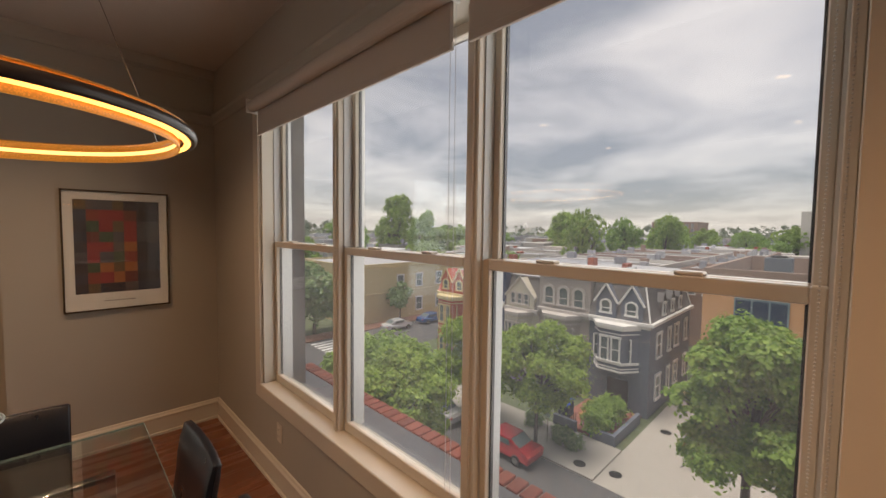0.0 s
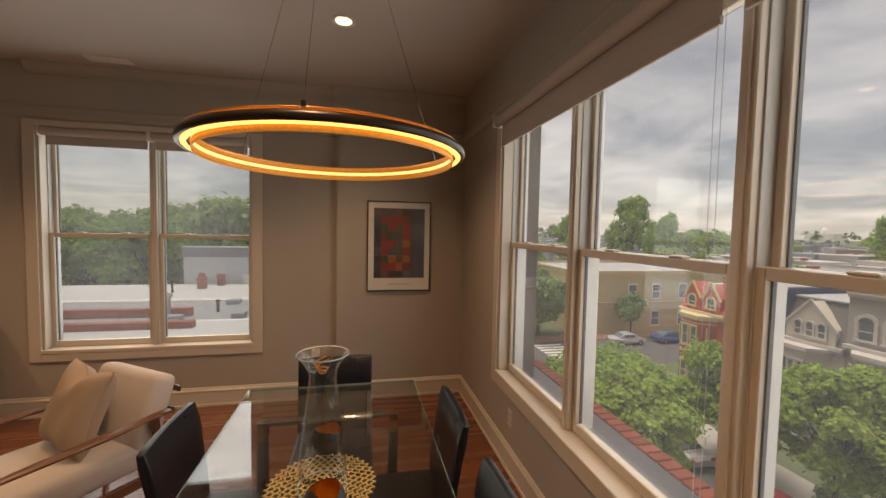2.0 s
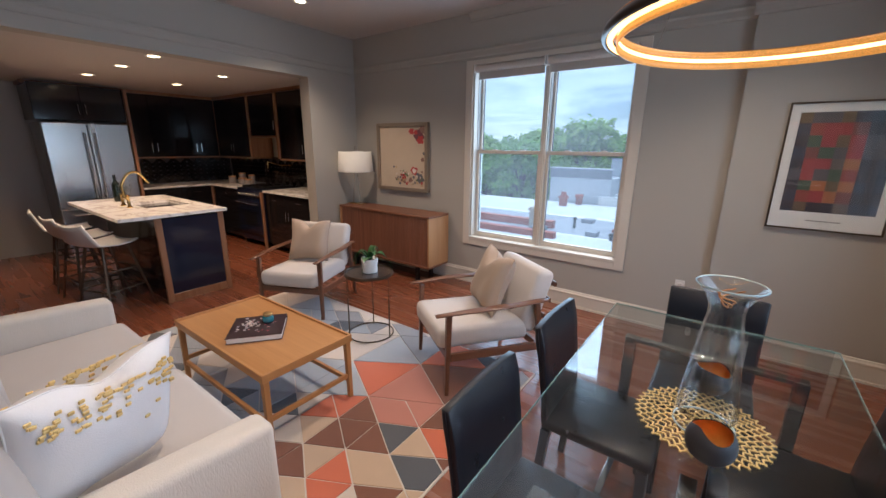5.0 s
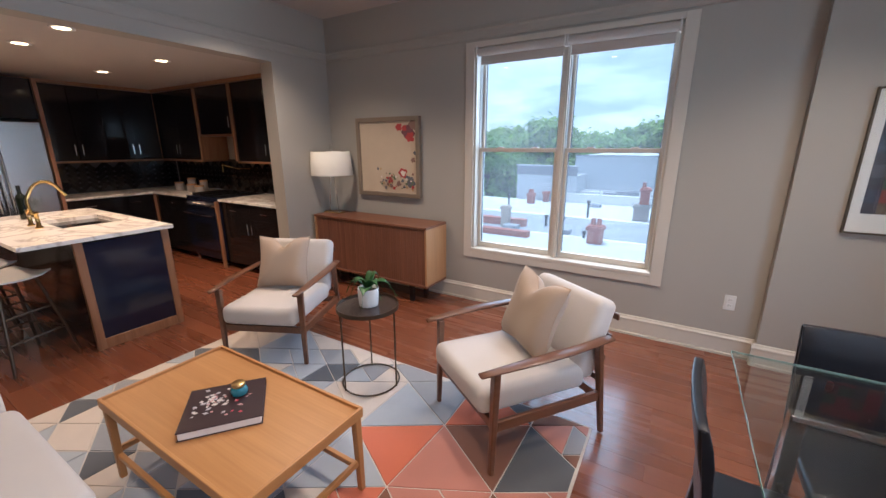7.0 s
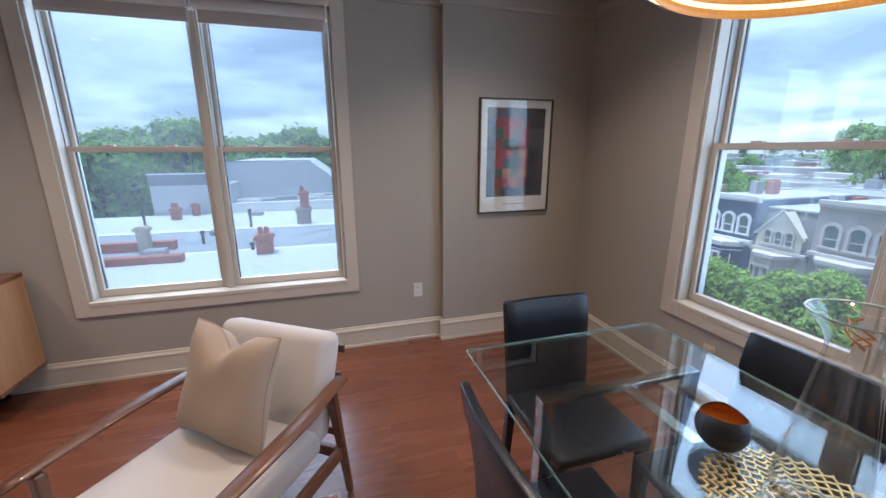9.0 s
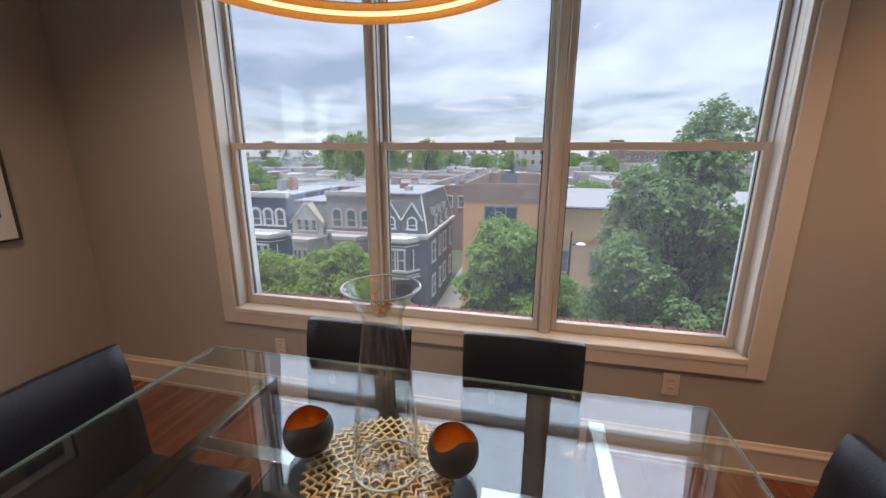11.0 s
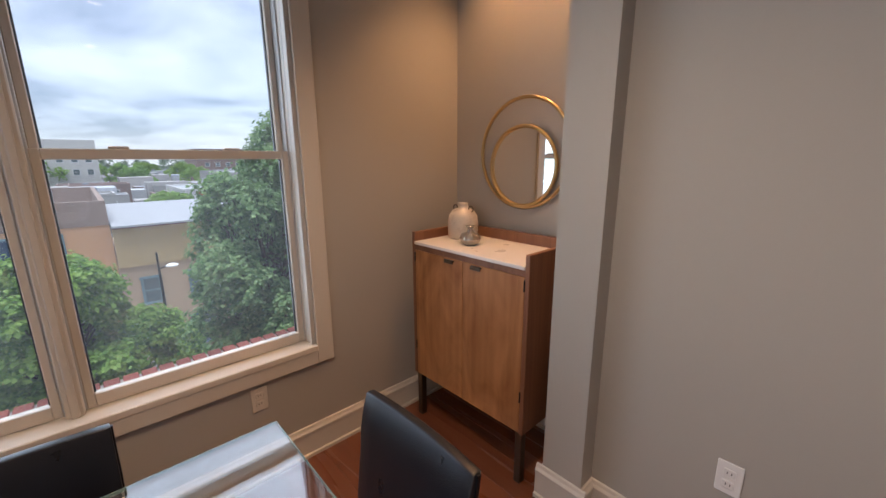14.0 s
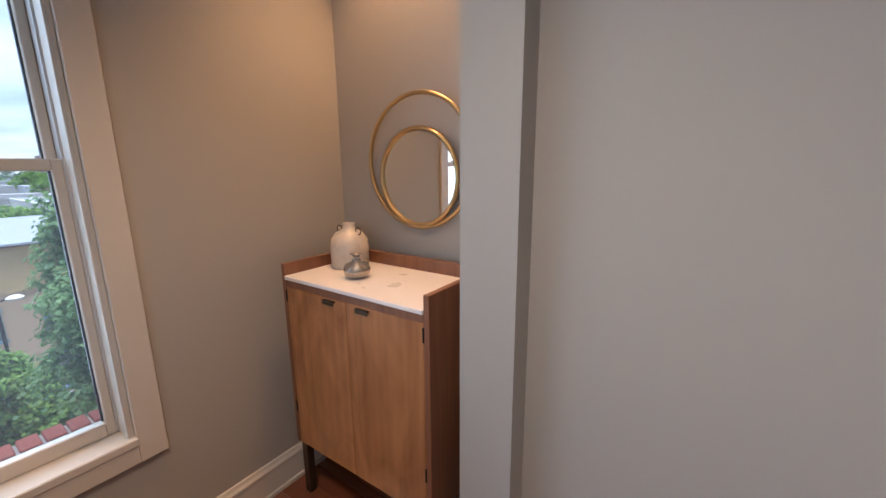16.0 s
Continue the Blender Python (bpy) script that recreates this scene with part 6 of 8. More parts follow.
me.materials.append(POLBRASS := mat("polished_brass", (0.70, 0.46, 0.16), 0.12, 1.0, var=0.05, bump=0.0))
spo = new("spout", me)
spo.parent = fa
bm = bmesh.new()
tube(bm, (0, -0.10, 0.09), (0, 0.10, 0.09), 0.013, seg=12)
part("bridge", bm, POLBRASS, fa)
for s in (-1, 1):
    bm = bmesh.new()
    lathe(bm, [(0.0, 0.0), (0.028, 0.0), (0.028, 0.008), (0.015, 0.02), (0.013, 0.11), (0.018, 0.12), (0.012, 0.135), (0.0, 0.137)], 20, (0, s * 0.10, 0))
    va = part("valve", fix(bm), POLBRASS, fa, smooth=True)
    bm = bmesh.new()
    tube(bm, (0, s * 0.10, 0.125), (0, s * 0.175, 0.13), 0.006, 0.004, 10)
    part("lever", bm, POLBRASS, va)
pf = thing("pot_filler", "brass pot filler tap over the range", "tap", (-7.02, 0.085, 1.24))
bm = bmesh.new()
tube(bm, (0, 0, 0), (0, -0.06, 0), 0.016, seg=12)
tube(bm, (0, -0.06, 0), (-0.22, -0.10, 0.0), 0.008, seg=10)
tube(bm, (-0.22, -0.10, 0.0), (-0.40, -0.20, 0.05), 0.008, seg=10)
tube(bm, (-0.40, -0.20, 0.06), (-0.40, -0.20, -0.05), 0.010, seg=10)
part("arm", bm, POLBRASS, pf)


def canister(x, y, h, r, i):
    root = thing("canister", "grey striped storage canister with a wooden lid", "canister", (x, y, KZ + 0.001), 0, "canisters")
    bm = bmesh.new()
    lathe(bm, [(0.0, 0.0), (r, 0.0), (r, h), (r * 0.9, h + 0.004), (0, h + 0.004)], 24)
    part("body", fix(bm), CANI, root, smooth=False)
    bm = bmesh.new()
    lathe(bm, [(r * 1.02, h + 0.0045), (r * 1.02, h + 0.02), (0, h + 0.022)], 24)
    part("lid", fix(bm), HONEY, root)


CANI = mat("grey_canister", (0.34, 0.31, 0.29), 0.4, var=0.2, scale=8)
for i, (x, y, h, r) in enumerate(((-8.30, -0.30, 0.10, 0.06), (-8.10, -0.22, 0.16, 0.055), (-7.95, -0.30, 0.09, 0.065), (-7.82, -0.20, 0.14, 0.05), (-7.72, -0.32, 0.08, 0.06))):
    canister(x, y, h, r, i)
wb = thing("wine_bottle", "dark green wine bottle on the island", "bottle", (-6.95, -2.28, KZ + 0.001))
bm = bmesh.new()
lathe(bm, [(0.0, 0.0), (0.037, 0.0), (0.038, 0.01), (0.038, 0.19), (0.030, 0.215), (0.015, 0.235), (0.0145, 0.295), (0.0165, 0.297), (0.0165, 0.305), (0.0, 0.305)], 28)
part("body", fix(bm), mat("dark_bottle", (0.008, 0.012, 0.008), 0.08, var=0.2, bump=0.0), wb, smooth=True)
for k in range(2):
    wg = thing("wine_glass", "clear stemmed wine glass", "glass", (-6.80 + k * 0.09, -2.22 - k * 0.06, KZ + 0.001), 0, "wine glasses")
    bm = bmesh.new()
    lathe(bm, [(0.0, 0.0), (0.034, 0.0), (0.034, 0.003), (0.004, 0.008), (0.004, 0.09), (0.025, 0.11), (0.040, 0.15), (0.034, 0.21), (0.0335, 0.21), (0.039, 0.15), (0.022, 0.112), (0.0, 0.10)], 24)
    part("bowl", fix(bm), CLEAR, wg, smooth=True).visible_shadow = False


def bar_stool(m):
    root = thing("bar_stool", "white shell bar stool with dark metal legs", "stool", group="bar stools")
    root.matrix_basis = m
    bm = bmesh.new()
    nx, ny = 10, 14
    top, low = {}, {}
    for i in range(nx + 1):
        for j in range(ny + 1):
            u, v = i / nx * 2 - 1, j / ny
            if v < 0.6:
                y, z = 0.20 - v / 0.6 * 0.36, 0.66 - 0.02 * math.sin(v / 0.6 * math.pi) + 0.02 * u * u
            else:
                t = (v - 0.6) / 0.4
                y, z = -0.16 - 0.09 * t, 0.66 + 0.20 * t ** 1.3 + 0.02 * u * u
            wd = 0.21 * (1 - 0.25 * max(0, v - 0.7) / 0.3) * (1 - 0.18 * max(0, 0.15 - v) / 0.15)
            top[i, j] = bm.verts.new((u * wd, y + 0.03 * u * u * max(0, v - 0.5), z))
            low[i, j] = bm.verts.new((u * wd, y + 0.03 * u * u * max(0, v - 0.5) - 0.012 * (v > 0.6), z - 0.012))
    for i in range(nx):
        for j in range(ny):
            bm.faces.new((top[i, j], top[i + 1, j], top[i + 1, j + 1], top[i, j + 1]))
            bm.faces.new((low[i, j], low[i, j + 1], low[i + 1, j + 1], low[i + 1, j]))
    for j in range(ny):
        bm.faces.new((top[0, j], top[0, j + 1], low[0, j + 1], low[0, j]))
        bm.faces.new((top[nx, j], low[nx, j], low[nx, j + 1], top[nx, j + 1]))
    for i in range(nx):
        bm.faces.new((top[i, 0], low[i, 0], low[i + 1, 0], top[i + 1, 0]))
        bm.faces.new((top[i, ny], top[i + 1, ny], low[i + 1, ny], low[i, ny]))
    part("shell_seat", fix(bm), WHITEPL, root, "white moulded shell", smooth=True)
    for sx in (-1, 1):
        for sy in (-1, 1):
            bm = bmesh.new()
            tube(bm, (sx * 0.11, sy * 0.11 + 0.02, 0.64), (sx * 0.21, sy * 0.21 + 0.02, 0.0), 0.012, 0.010, 10)
            part("leg", bm, BRONZE, root)
    for z, k in ((0.22, 0.177), (0.40, 0.148)):
        for a, b in (((-k, -k), (k, -k)), ((k, -k), (k, k)), ((k, k), (-k, k)), ((-k, k), (-k, -k))):
            bm = bmesh.new()
            tube(bm, (a[0], a[1] + 0.02, z), (b[0], b[1] + 0.02, z), 0.008, seg=8)
            part("foot_rail", bm, BRONZE, root)
    return root


s1 = bar_stool(pose(-5.86, -2.72, 0.0, 0, 0, 20))
copy_thing(s1, pose(-6.42, -2.76, 0.0, 0, 0, 8))
copy_thing(s1, pose(-6.98, -2.78, 0.0, 0, 0, -5))

# ---------------- outside: ground, street, houses, trees ----------------
GZ = -12.5
ASPHALT = mat("asphalt", (0.085, 0.085, 0.088), 0.85, var=0.18, scale=0.6, bump=0.3, bscale=30)
CONCRETE = mat("concrete_paving", (0.34, 0.32, 0.29), 0.85, var=0.16, scale=0.8, bump=0.2, bscale=25)
GRASS = mat("ground_cover", (0.09, 0.115, 0.06), 0.95, var=0.35, scale=0.15, bump=0.3, bscale=6)
ROADPAINT = mat("road_paint", (0.62, 0.62, 0.60), 0.7, var=0.12, scale=2)
BRICKRED = mat("red_brick", (0.30, 0.085, 0.055), 0.8, var=0.25, scale=7, bump=0.3, bscale=40, rand=0.2)
MORTAR = mat("mortar", (0.42, 0.38, 0.33), 0.9, var=0.1)
WHITEPAINT = mat("white_house_trim", (0.70, 0.69, 0.67), 0.55, var=0.08, scale=1.5, bump=0.05, bscale=30)
SLATE = mat("slate_shingles", (0.14, 0.135, 0.135), 0.75, var=0.28, scale=5, bump=0.5, bscale=9, stretch=(1, 1, 3))
HOUSEGLASS = mat("house_window_glass", (0.12, 0.15, 0.155), 0.07, var=0.3, scale=0.8, bump=0.0)
TINROOF = mat("pale_roof_membrane", (0.36, 0.365, 0.38), 0.6, var=0.14, scale=0.35, bump=0.1, bscale=4)
WHITEROOF = mat("white_roof_membrane", (0.50, 0.51, 0.53), 0.6, var=0.10, scale=0.3, bump=0.1, bscale=4)
GREYROOF = mat("grey_roof_felt", (0.26, 0.27, 0.30), 0.8, var=0.18, scale=0.4, bump=0.1, bscale=5)
BARK = mat("bark", (0.085, 0.065, 0.048), 0.95, var=0.35, scale=6, bump=0.8, bscale=20)


def paint(name, col):
    return mat(name, col, 0.7, var=0.10, scale=0.9, bump=0.25, bscale=12)


def leaf_mat(name, dark, light):
    m, nt, bs, n, ln = base_nodes(name)
    ge = n("ShaderNodeNewGeometry")
    ra = n("ShaderNodeValToRGB")
    e = ra.color_ramp.elements
    e[0].color, e[1].color = (*dark, 1), (*light, 1)
    ln(ge.outputs["Random Per Island"], ra.inputs[0])
    ln(ra.outputs[0], bs.inputs["Base Color"])
    bs.inputs["Roughness"].default_value = 0.6
    tr = n("ShaderNodeBsdfTranslucent")
    ln(ra.outputs[0], tr.inputs[0])
    mx = n("ShaderNodeMixShader")
    mx.inputs[0].default_value = 0.5
    ln(bs.outputs[0], mx.inputs[1])
    ln(tr.outputs[0], mx.inputs[2])
    ln(mx.outputs[0], nt.nodes["Material Output"].inputs[0])
    return m


LEAF_BRIGHT = leaf_mat("maple_leaves", (0.14, 0.25, 0.03), (0.40, 0.54, 0.10))
LEAF_MID = leaf_mat("street_tree_leaves", (0.12, 0.24, 0.04), (0.36, 0.52, 0.11))
LEAF_DARK = leaf_mat("elm_leaves", (0.11, 0.21, 0.08), (0.33, 0.47, 0.19))
LEAF_FAR = leaf_mat("distant_leaves", (0.13, 0.27, 0.05), (0.32, 0.50, 0.12))


def plate(name, x0, x1, y0, y1, z0, z1, m, label, cat):
    bm = bmesh.new()
    box(bm, x0, x1, y0, y1, z0, z1)
    return structure(part(name, bm, m), label, cat)


plate("ground", -900, 1500, -900, 1500, GZ - 0.5, GZ - 0.02, GRASS, "green and grey ground reaching the horizon", "ground")
plate("road", 15.0, 20.0, -200, 300, GZ - 0.3, GZ, ASPHALT, "grey asphalt street", "road")
plate("road_cross", 20.0, 300, 32.0, 41.0, GZ - 0.3, GZ, ASPHALT, "grey asphalt side street", "road")
plate("road_cross_near", -120, 15.0, 32.0, 41.0, GZ - 0.3, GZ, ASPHALT, "grey asphalt side street", "road")
plate("alley", 20.0, 80, 1.2, 5.4, GZ - 0.3, GZ + 0.01, CONCRETE, "pale concrete alley between the houses", "road")
plate("pavement", 20.0, 24.2, 5.4, 32.0, GZ - 0.3, GZ + 0.13, CONCRETE, "concrete pavement with a kerb", "pavement")
plate("pavement_south", 20.0, 31.0, -60, 1.2, GZ - 0.3, GZ + 0.13, CONCRETE, "concrete pavement with a kerb", "pavement")
plate("pavement_near", 0.60, 15.0, -60, 32.0, GZ - 0.3, GZ + 0.13, CONCRETE, "concrete pavement with a kerb", "pavement")
plate("pavement_far", 20.0, 60, 41.0, 43.5, GZ - 0.3, GZ + 0.13, paint("brick_paving", (0.26, 0.13, 0.09)), "red brick pavement with a kerb", "pavement")
zebra = tagged(new("crosswalk"), "white zebra crossing stripes on the side street", "road marking", kind="structure")
for i in range(9):
    bm = bmesh.new()
    box(bm, 20.05, 23.7, 32.3 + i * 0.92, 32.8 + i * 0.92, GZ + 0.001, GZ + 0.005)
    part("stripe", bm, ROADPAINT, zebra)

# this building under the room
bm = bmesh.new()
box(bm, -20, 0.33, -20, 0.39, GZ - 0.3, -0.21)
box(bm, 0.0, 0.33, -20, -4.91, -0.21, 3.4)
structure(part("own_building", bm, BRICKRED), "red brick storeys below the apartment", "building")
sill = tagged(new("brick_sill"), "red brick rowlock sill outside the window", "sill", kind="structure")
bm = bmesh.new()
box(bm, 0.342, 0.575, WA[0] - 0.5, WA[1] + 0.5, 0.30, 0.398)
box(bm, 0.474, 0.575, WA[0] - 0.5, WA[1] + 0.5, 0.398, 0.455)
part("mortar_bed", bm, MORTAR, sill)
bm = bmesh.new()
box(bm, -0.052, 0.052, -0.031, 0.031, -0.03, 0.03, 0.004, 1)
brick_me = bpy.data.meshes.new("brick")
bm.to_mesh(brick_me)
bm.free()
brick_me.materials.append(BRICKRED)
nb = 50
for i in range(nb):
    b = new("brick", brick_me)
    b.parent = sill
    b.location = (0.528, WA[0] - 0.5 + (WA[1] - WA[0] + 1.0) * (i + 0.5) / nb, 0.440)


def house_window(parent, face, a, z, w, h, plane, arch=False, sash=True, frame_m=None, fw=0.11):
    """A sash window on a wall: face '-x' or '-y'; a: its middle along the wall, z: its sill."""
    def p(u, v, d):
        return (plane - d, a + u, z + v) if face == "-x" else (a + u, plane - d, z + v)

    def b(bm, u0, u1, v0, v1, d0, d1):
        q0, q1 = p(u0, v0, d0), p(u1, v1, d1)
        lo, hi = [min(s, t) for s, t in zip(q0, q1)], [max(s, t) for s, t in zip(q0, q1)]
        box(bm, lo[0], hi[0], lo[1], hi[1], lo[2], hi[2])

    bm = bmesh.new()
    b(bm, -w / 2 - fw, -w / 2, -0.12, h, -0.05, 0.09)
    b(bm, w / 2, w / 2 + fw, -0.12, h, -0.05, 0.09)
    b(bm, -w / 2 - fw - 0.06, w / 2 + fw + 0.06, -0.14, 0.0, -0.05, 0.14)
    if not arch:
        b(bm, -w / 2 - fw - 0.04, w / 2 + fw + 0.04, h, h + 0.16, -0.05, 0.13)
    if sash:
        b(bm, -w / 2, w / 2, h * 0.48, h * 0.48 + 0.07, -0.03, 0.05)
        b(bm, -w / 2, -w / 2 + 0.05, 0.0, h, -0.03, 0.04)
        b(bm, w / 2 - 0.05, w / 2, 0.0, h, -0.03, 0.04)
    if arch:
        n = 9
        for i in range(n):
            t0, t1 = math.pi * i / n, math.pi * (i + 1) / n
            r0, r1 = w / 2, w / 2 + fw * 1.25
            q = []
            for r, t in ((r0, t0), (r1, t0), (r1, t1), (r0, t1)):
                q.append((r * math.cos(t), h + r * math.sin(t)))
            f0 = [bm.verts.new(p(u, v, 0.11)) for u, v in q]
            f1 = [bm.verts.new(p(u, v, -0.05)) for u, v in q]
            bm.faces.new(f0)
            bm.faces.new(f1[::-1])
            for k in range(4):
                bm.faces.new((f0[k], f0[(k + 1) % 4], f1[(k + 1) % 4], f1[k]))
        fix(bm)
    wn = part("window", bm, frame_m or WHITEPAINT, parent)
    bm = bmesh.new()
    if arch:
        pts = [(-w / 2, 0), (w / 2, 0)] + [(w / 2 * math.cos(math.pi * i / 8), h + w / 2 * math.sin(math.pi * i / 8)) for i in range(9)]
        f0 = [bm.verts.new(p(u, v, 0.02)) for u, v in pts]
        f1 = [bm.verts.new(p(u, v, -0.02)) for u, v in pts]
        bm.faces.new(f0)
        bm.faces.new(f1[::-1])
        for k in range(len(pts)):
            j = (k + 1) % len(pts)
            bm.faces.new((f0[k], f0[j], f1[j], f1[k]))
        fix(bm)
    else:
        b(bm, -w / 2, w / 2, 0, h, -0.02, 0.02)
    part("pane", bm, HOUSEGLASS, wn)
    return wn


def prism(bm, poly, z0, z1, mi=0):
    lo = [bm.verts.new((x, y, z0)) for x, y in poly]
    hi = [bm.verts.new((x, y, z1)) for x, y in poly]
    fs = [bm.faces.new(hi), bm.faces.new(lo[::-1])]
    n = len(poly)
    for i in range(n):
        fs.append(bm.faces.new((lo[i], lo[(i + 1) % n], hi[(i + 1) % n], hi[i])))
    for f in fs:
        f.material_index = mi


def bay_poly(xf, yc, w, d):
    return [(xf, yc - w / 2), (xf - d, yc - w / 2 + d * 0.75), (xf - d, yc + w / 2 - d * 0.75), (xf, yc + w / 2)]


def grow(poly, k, xf):
    c = (xf, sum(p[1] for p in poly) / 4)
    return [(x - k if x < xf - 0.01 else x + 0.02, y + (k if y > c[1] else -k)) for x, y in poly]


def row_house(y0, y1, wall_m, trim_m, roof_m, label, style, cornice=-5.35, top=-2.0, xf=30.0, depth=11.0, side=False):
    """A Victorian row house that faces -x."""
    root = thing("row_house", label, "house", (0, 0, 0), group="row houses")
    yc, wd = (y0 + y1) / 2, y1 - y0
    bm = bmesh.new()
    box(bm, xf, xf + depth, y0 + 0.02, y1 - 0.02, GZ, cornice if style != "arched" else top - 0.3)
    part("wall", bm, wall_m, root)
    # projecting bay
    bw, bd = wd * 0.72, 1.15
    bay_top, bay_bot = cornice - 0.55, cornice - 3.75
    bp = bay_poly(xf - 0.01, yc + 0.15, bw, bd)
    bm = bmesh.new()
    prism(bm, bp, bay_bot if side else GZ, bay_top)
    bay = part("bay", bm, wall_m, root)
    for k, (z0, z1, g) in enumerate(((bay_top, bay_top + 0.16, 0.14), (bay_top + 0.16, bay_top + 0.42, 0.24), (bay_bot + 0.55, bay_bot + 0.72, 0.10), (bay_bot - 0.02, bay_bot + 0.10, 0.10), (bay_bot + 0.22, bay_bot + 0.30, 0.06), (bay_top - 0.35, bay_top - 0.27, 0.05))):
        bm = bmesh.new()
        prism(bm, grow(bp, g, xf - 0.01), z0, z1)
        part("band", bm, trim_m, bay)
    ww = (bw - bd * 1.5) / 2.35
    for s in (-1, 1):
        house_window(root, "-x", yc + 0.15 + s * ww * 0.62, bay_bot + 0.80, ww * 0.82, 1.75, xf - bd - 0.02, frame_m=trim_m, fw=0.08)
    # slanting side windows of the bay
    for s in (-1, 1):
        bm = bmesh.new()
        box(bm, -0.32, 0.32, -0.05, 0.05, 0, 1.75)
        a = math.degrees(math.atan2(bd * 0.75, bd)) * s
        px, py = xf - bd / 2, yc + 0.15 + s * (bw / 2 - bd * 0.375)
        wn = part("window", bm, trim_m, root)
        wn.matrix_basis = pose(px, py, bay_bot + 0.80, 0, 0, 90 + s * 53)
        bm = bmesh.new()
        for v0, v1 in ((0.10, 0.82), (0.90, 1.66)):
            box(bm, -0.24, 0.24, -0.058, 0.058, v0, v1)
        part("pane", bm, HOUSEGLASS, wn)
        if not side:
            house_window(root, "-x", yc + 0.15 + s * ww * 0.62, bay_bot - 2.6, ww * 0.82, 1.75, xf - bd - 0.02, frame_m=trim_m, fw=0.08)
    # main cornice with brackets
    bm = bmesh.new()
    box(bm, xf - 0.35, xf + 0.1, y0, y1, cornice - 0.12, cornice + 0.10)
    box(bm, xf - 0.18, xf + 0.1, y0, y1, cornice - 0.38, cornice - 0.12)
    part("cornice", bm, trim_m, root)
    nbk = int(wd / 0.28)
    bm = bmesh.new()
    for i in range(nbk):
        yy = y0 + wd * (i + 0.5) / nbk
        box(bm, xf - 0.30, xf - 0.18, yy - 0.05, yy + 0.05, cornice - 0.30, cornice - 0.121)
    part("dentils", bm, trim_m, root)["kind"] = "stuff"
    if style == "arched":
        for k in (-1, 0, 1):
            house_window(root, "-x", yc + k * wd * 0.29, cornice + 0.55, wd * 0.17, 1.05, xf - 0.02, arch=True, frame_m=trim_m, fw=0.17)
        bm = bmesh.new()
        box(bm, xf - 0.28, xf + 0.2, y0, y1, top - 0.3, top)
        box(bm, xf - 0.14, xf + 0.2, y0, y1, top - 0.5, top - 0.301)
        part("parapet", bm, trim_m, root)
    else:
        # mansard
        s0, s1 = (0.9, 0.9) if side else (0.0, 0.0)
        lo = [(xf - 0.1, y0), (xf + depth, y0), (xf + depth, y1), (xf - 0.1, y1)]
        hi = [(xf + 1.1, y0 + s0), (xf + depth - 0.5, y0 + s0), (xf + depth - 0.5, y1), (xf + 1.1, y1)]
        bm = bmesh.new()
        a = [bm.verts.new((x, y, cornice + 0.10)) for x, y in lo]
        b = [bm.verts.new((x, y, top)) for x, y in hi]
        for i in range(4):
            bm.faces.new((a[i], a[(i + 1) % 4], b[(i + 1) % 4], b[i]))
        bm.faces.new(b)
        bm.faces.new(a[::-1])
        # slate courses
        for k in range(1, 9):
            t = k / 9
            q = [(Vector((*l, cornice + 0.10)) * (1 - t) + Vector((*h, top)) * t) for l, h in zip(lo, hi)]
            box(bm, q[0].x - 0.025, q[0].x + 0.02, q[0].y, q[3].y, q[0].z, q[0].z + 0.035)
            if side:
                box(bm, q[0].x, q[1].x, q[0].y - 0.025, q[0].y + 0.02, q[0].z, q[0].z + 0.035)
        roof = part("roof", fix(bm), roof_m, root)
        bm = bmesh.new()
        box(bm, xf + 0.95, xf + depth - 0.4, y0 + s0 - 0.1, y1, top, top + 0.12)
        part("roof_deck", bm, TINROOF, root, "pale flat roof")
        if side:
            bm = bmesh.new()
            bar(bm, (xf - 0.1, y0, cornice + 0.15), (xf + 1.1, y0 + s0, top + 0.05), 0.10, 0.10, 0.0)
            bar(bm, (xf + depth, y0, cornice + 0.15), (xf + depth - 0.5, y0 + s0, top + 0.05), 0.10, 0.10, 0.0)
            part("hip_trim", bm, trim_m, roof)
        gables = [(yc - wd * 0.21, wd * 0.34), (yc + wd * 0.21, wd * 0.34)] if style == "gables" else [(yc + 0.1, wd * 0.80)]
        for gy, gw in gables:
            gh = gw * (0.78 if style == "gables" else 0.55)
            gb = cornice + 0.10
            h0 = 1.35 if style == "gables" else 1.15
            bm = bmesh.new()
            pts = [(-gw / 2, gb), (gw / 2, gb), (gw / 2, gb + h0), (0, gb + h0 + gh), (-gw / 2, gb + h0)]
            f0 = [bm.verts.new((xf - 0.12, gy + u, v)) for u, v in pts]
            f1 = [bm.verts.new((xf + 1.6, gy + u, v)) for u, v in pts]
            bm.faces.new(f0[::-1])
            bm.faces.new(f1)
            for k in range(5):
                bm.faces.new((f0[k], f0[(k + 1) % 5], f1[(k + 1) % 5], f1[k]))
            dm = part("dormer", fix(bm), wall_m, root)
            bm = bmesh.new()
            for s in (-1, 1):
                bar(bm, (xf - 0.20, gy + s * (gw / 2 + 0.16), gb + h0 - 0.18), (xf - 0.20, gy, gb + h0 + gh + 0.10), 0.13, 0.12, 0.0, up=(1, 0, 0))
            part("gable_trim", bm, trim_m, dm)
            if style == "gables":
                house_window(root, "-x", gy, gb + 0.45, gw * 0.46, 0.55, xf - 0.14, arch=True, frame_m=trim_m, fw=0.10)
            else:
                for k in (-1, 0, 1):
                    house_window(root, "-x", gy + k * gw * 0.24, gb + 0.40, gw * 0.15, 0.72, xf - 0.14, arch=True, frame_m=trim_m, fw=0.10)
    if style == "arched":
        bm = bmesh.new()
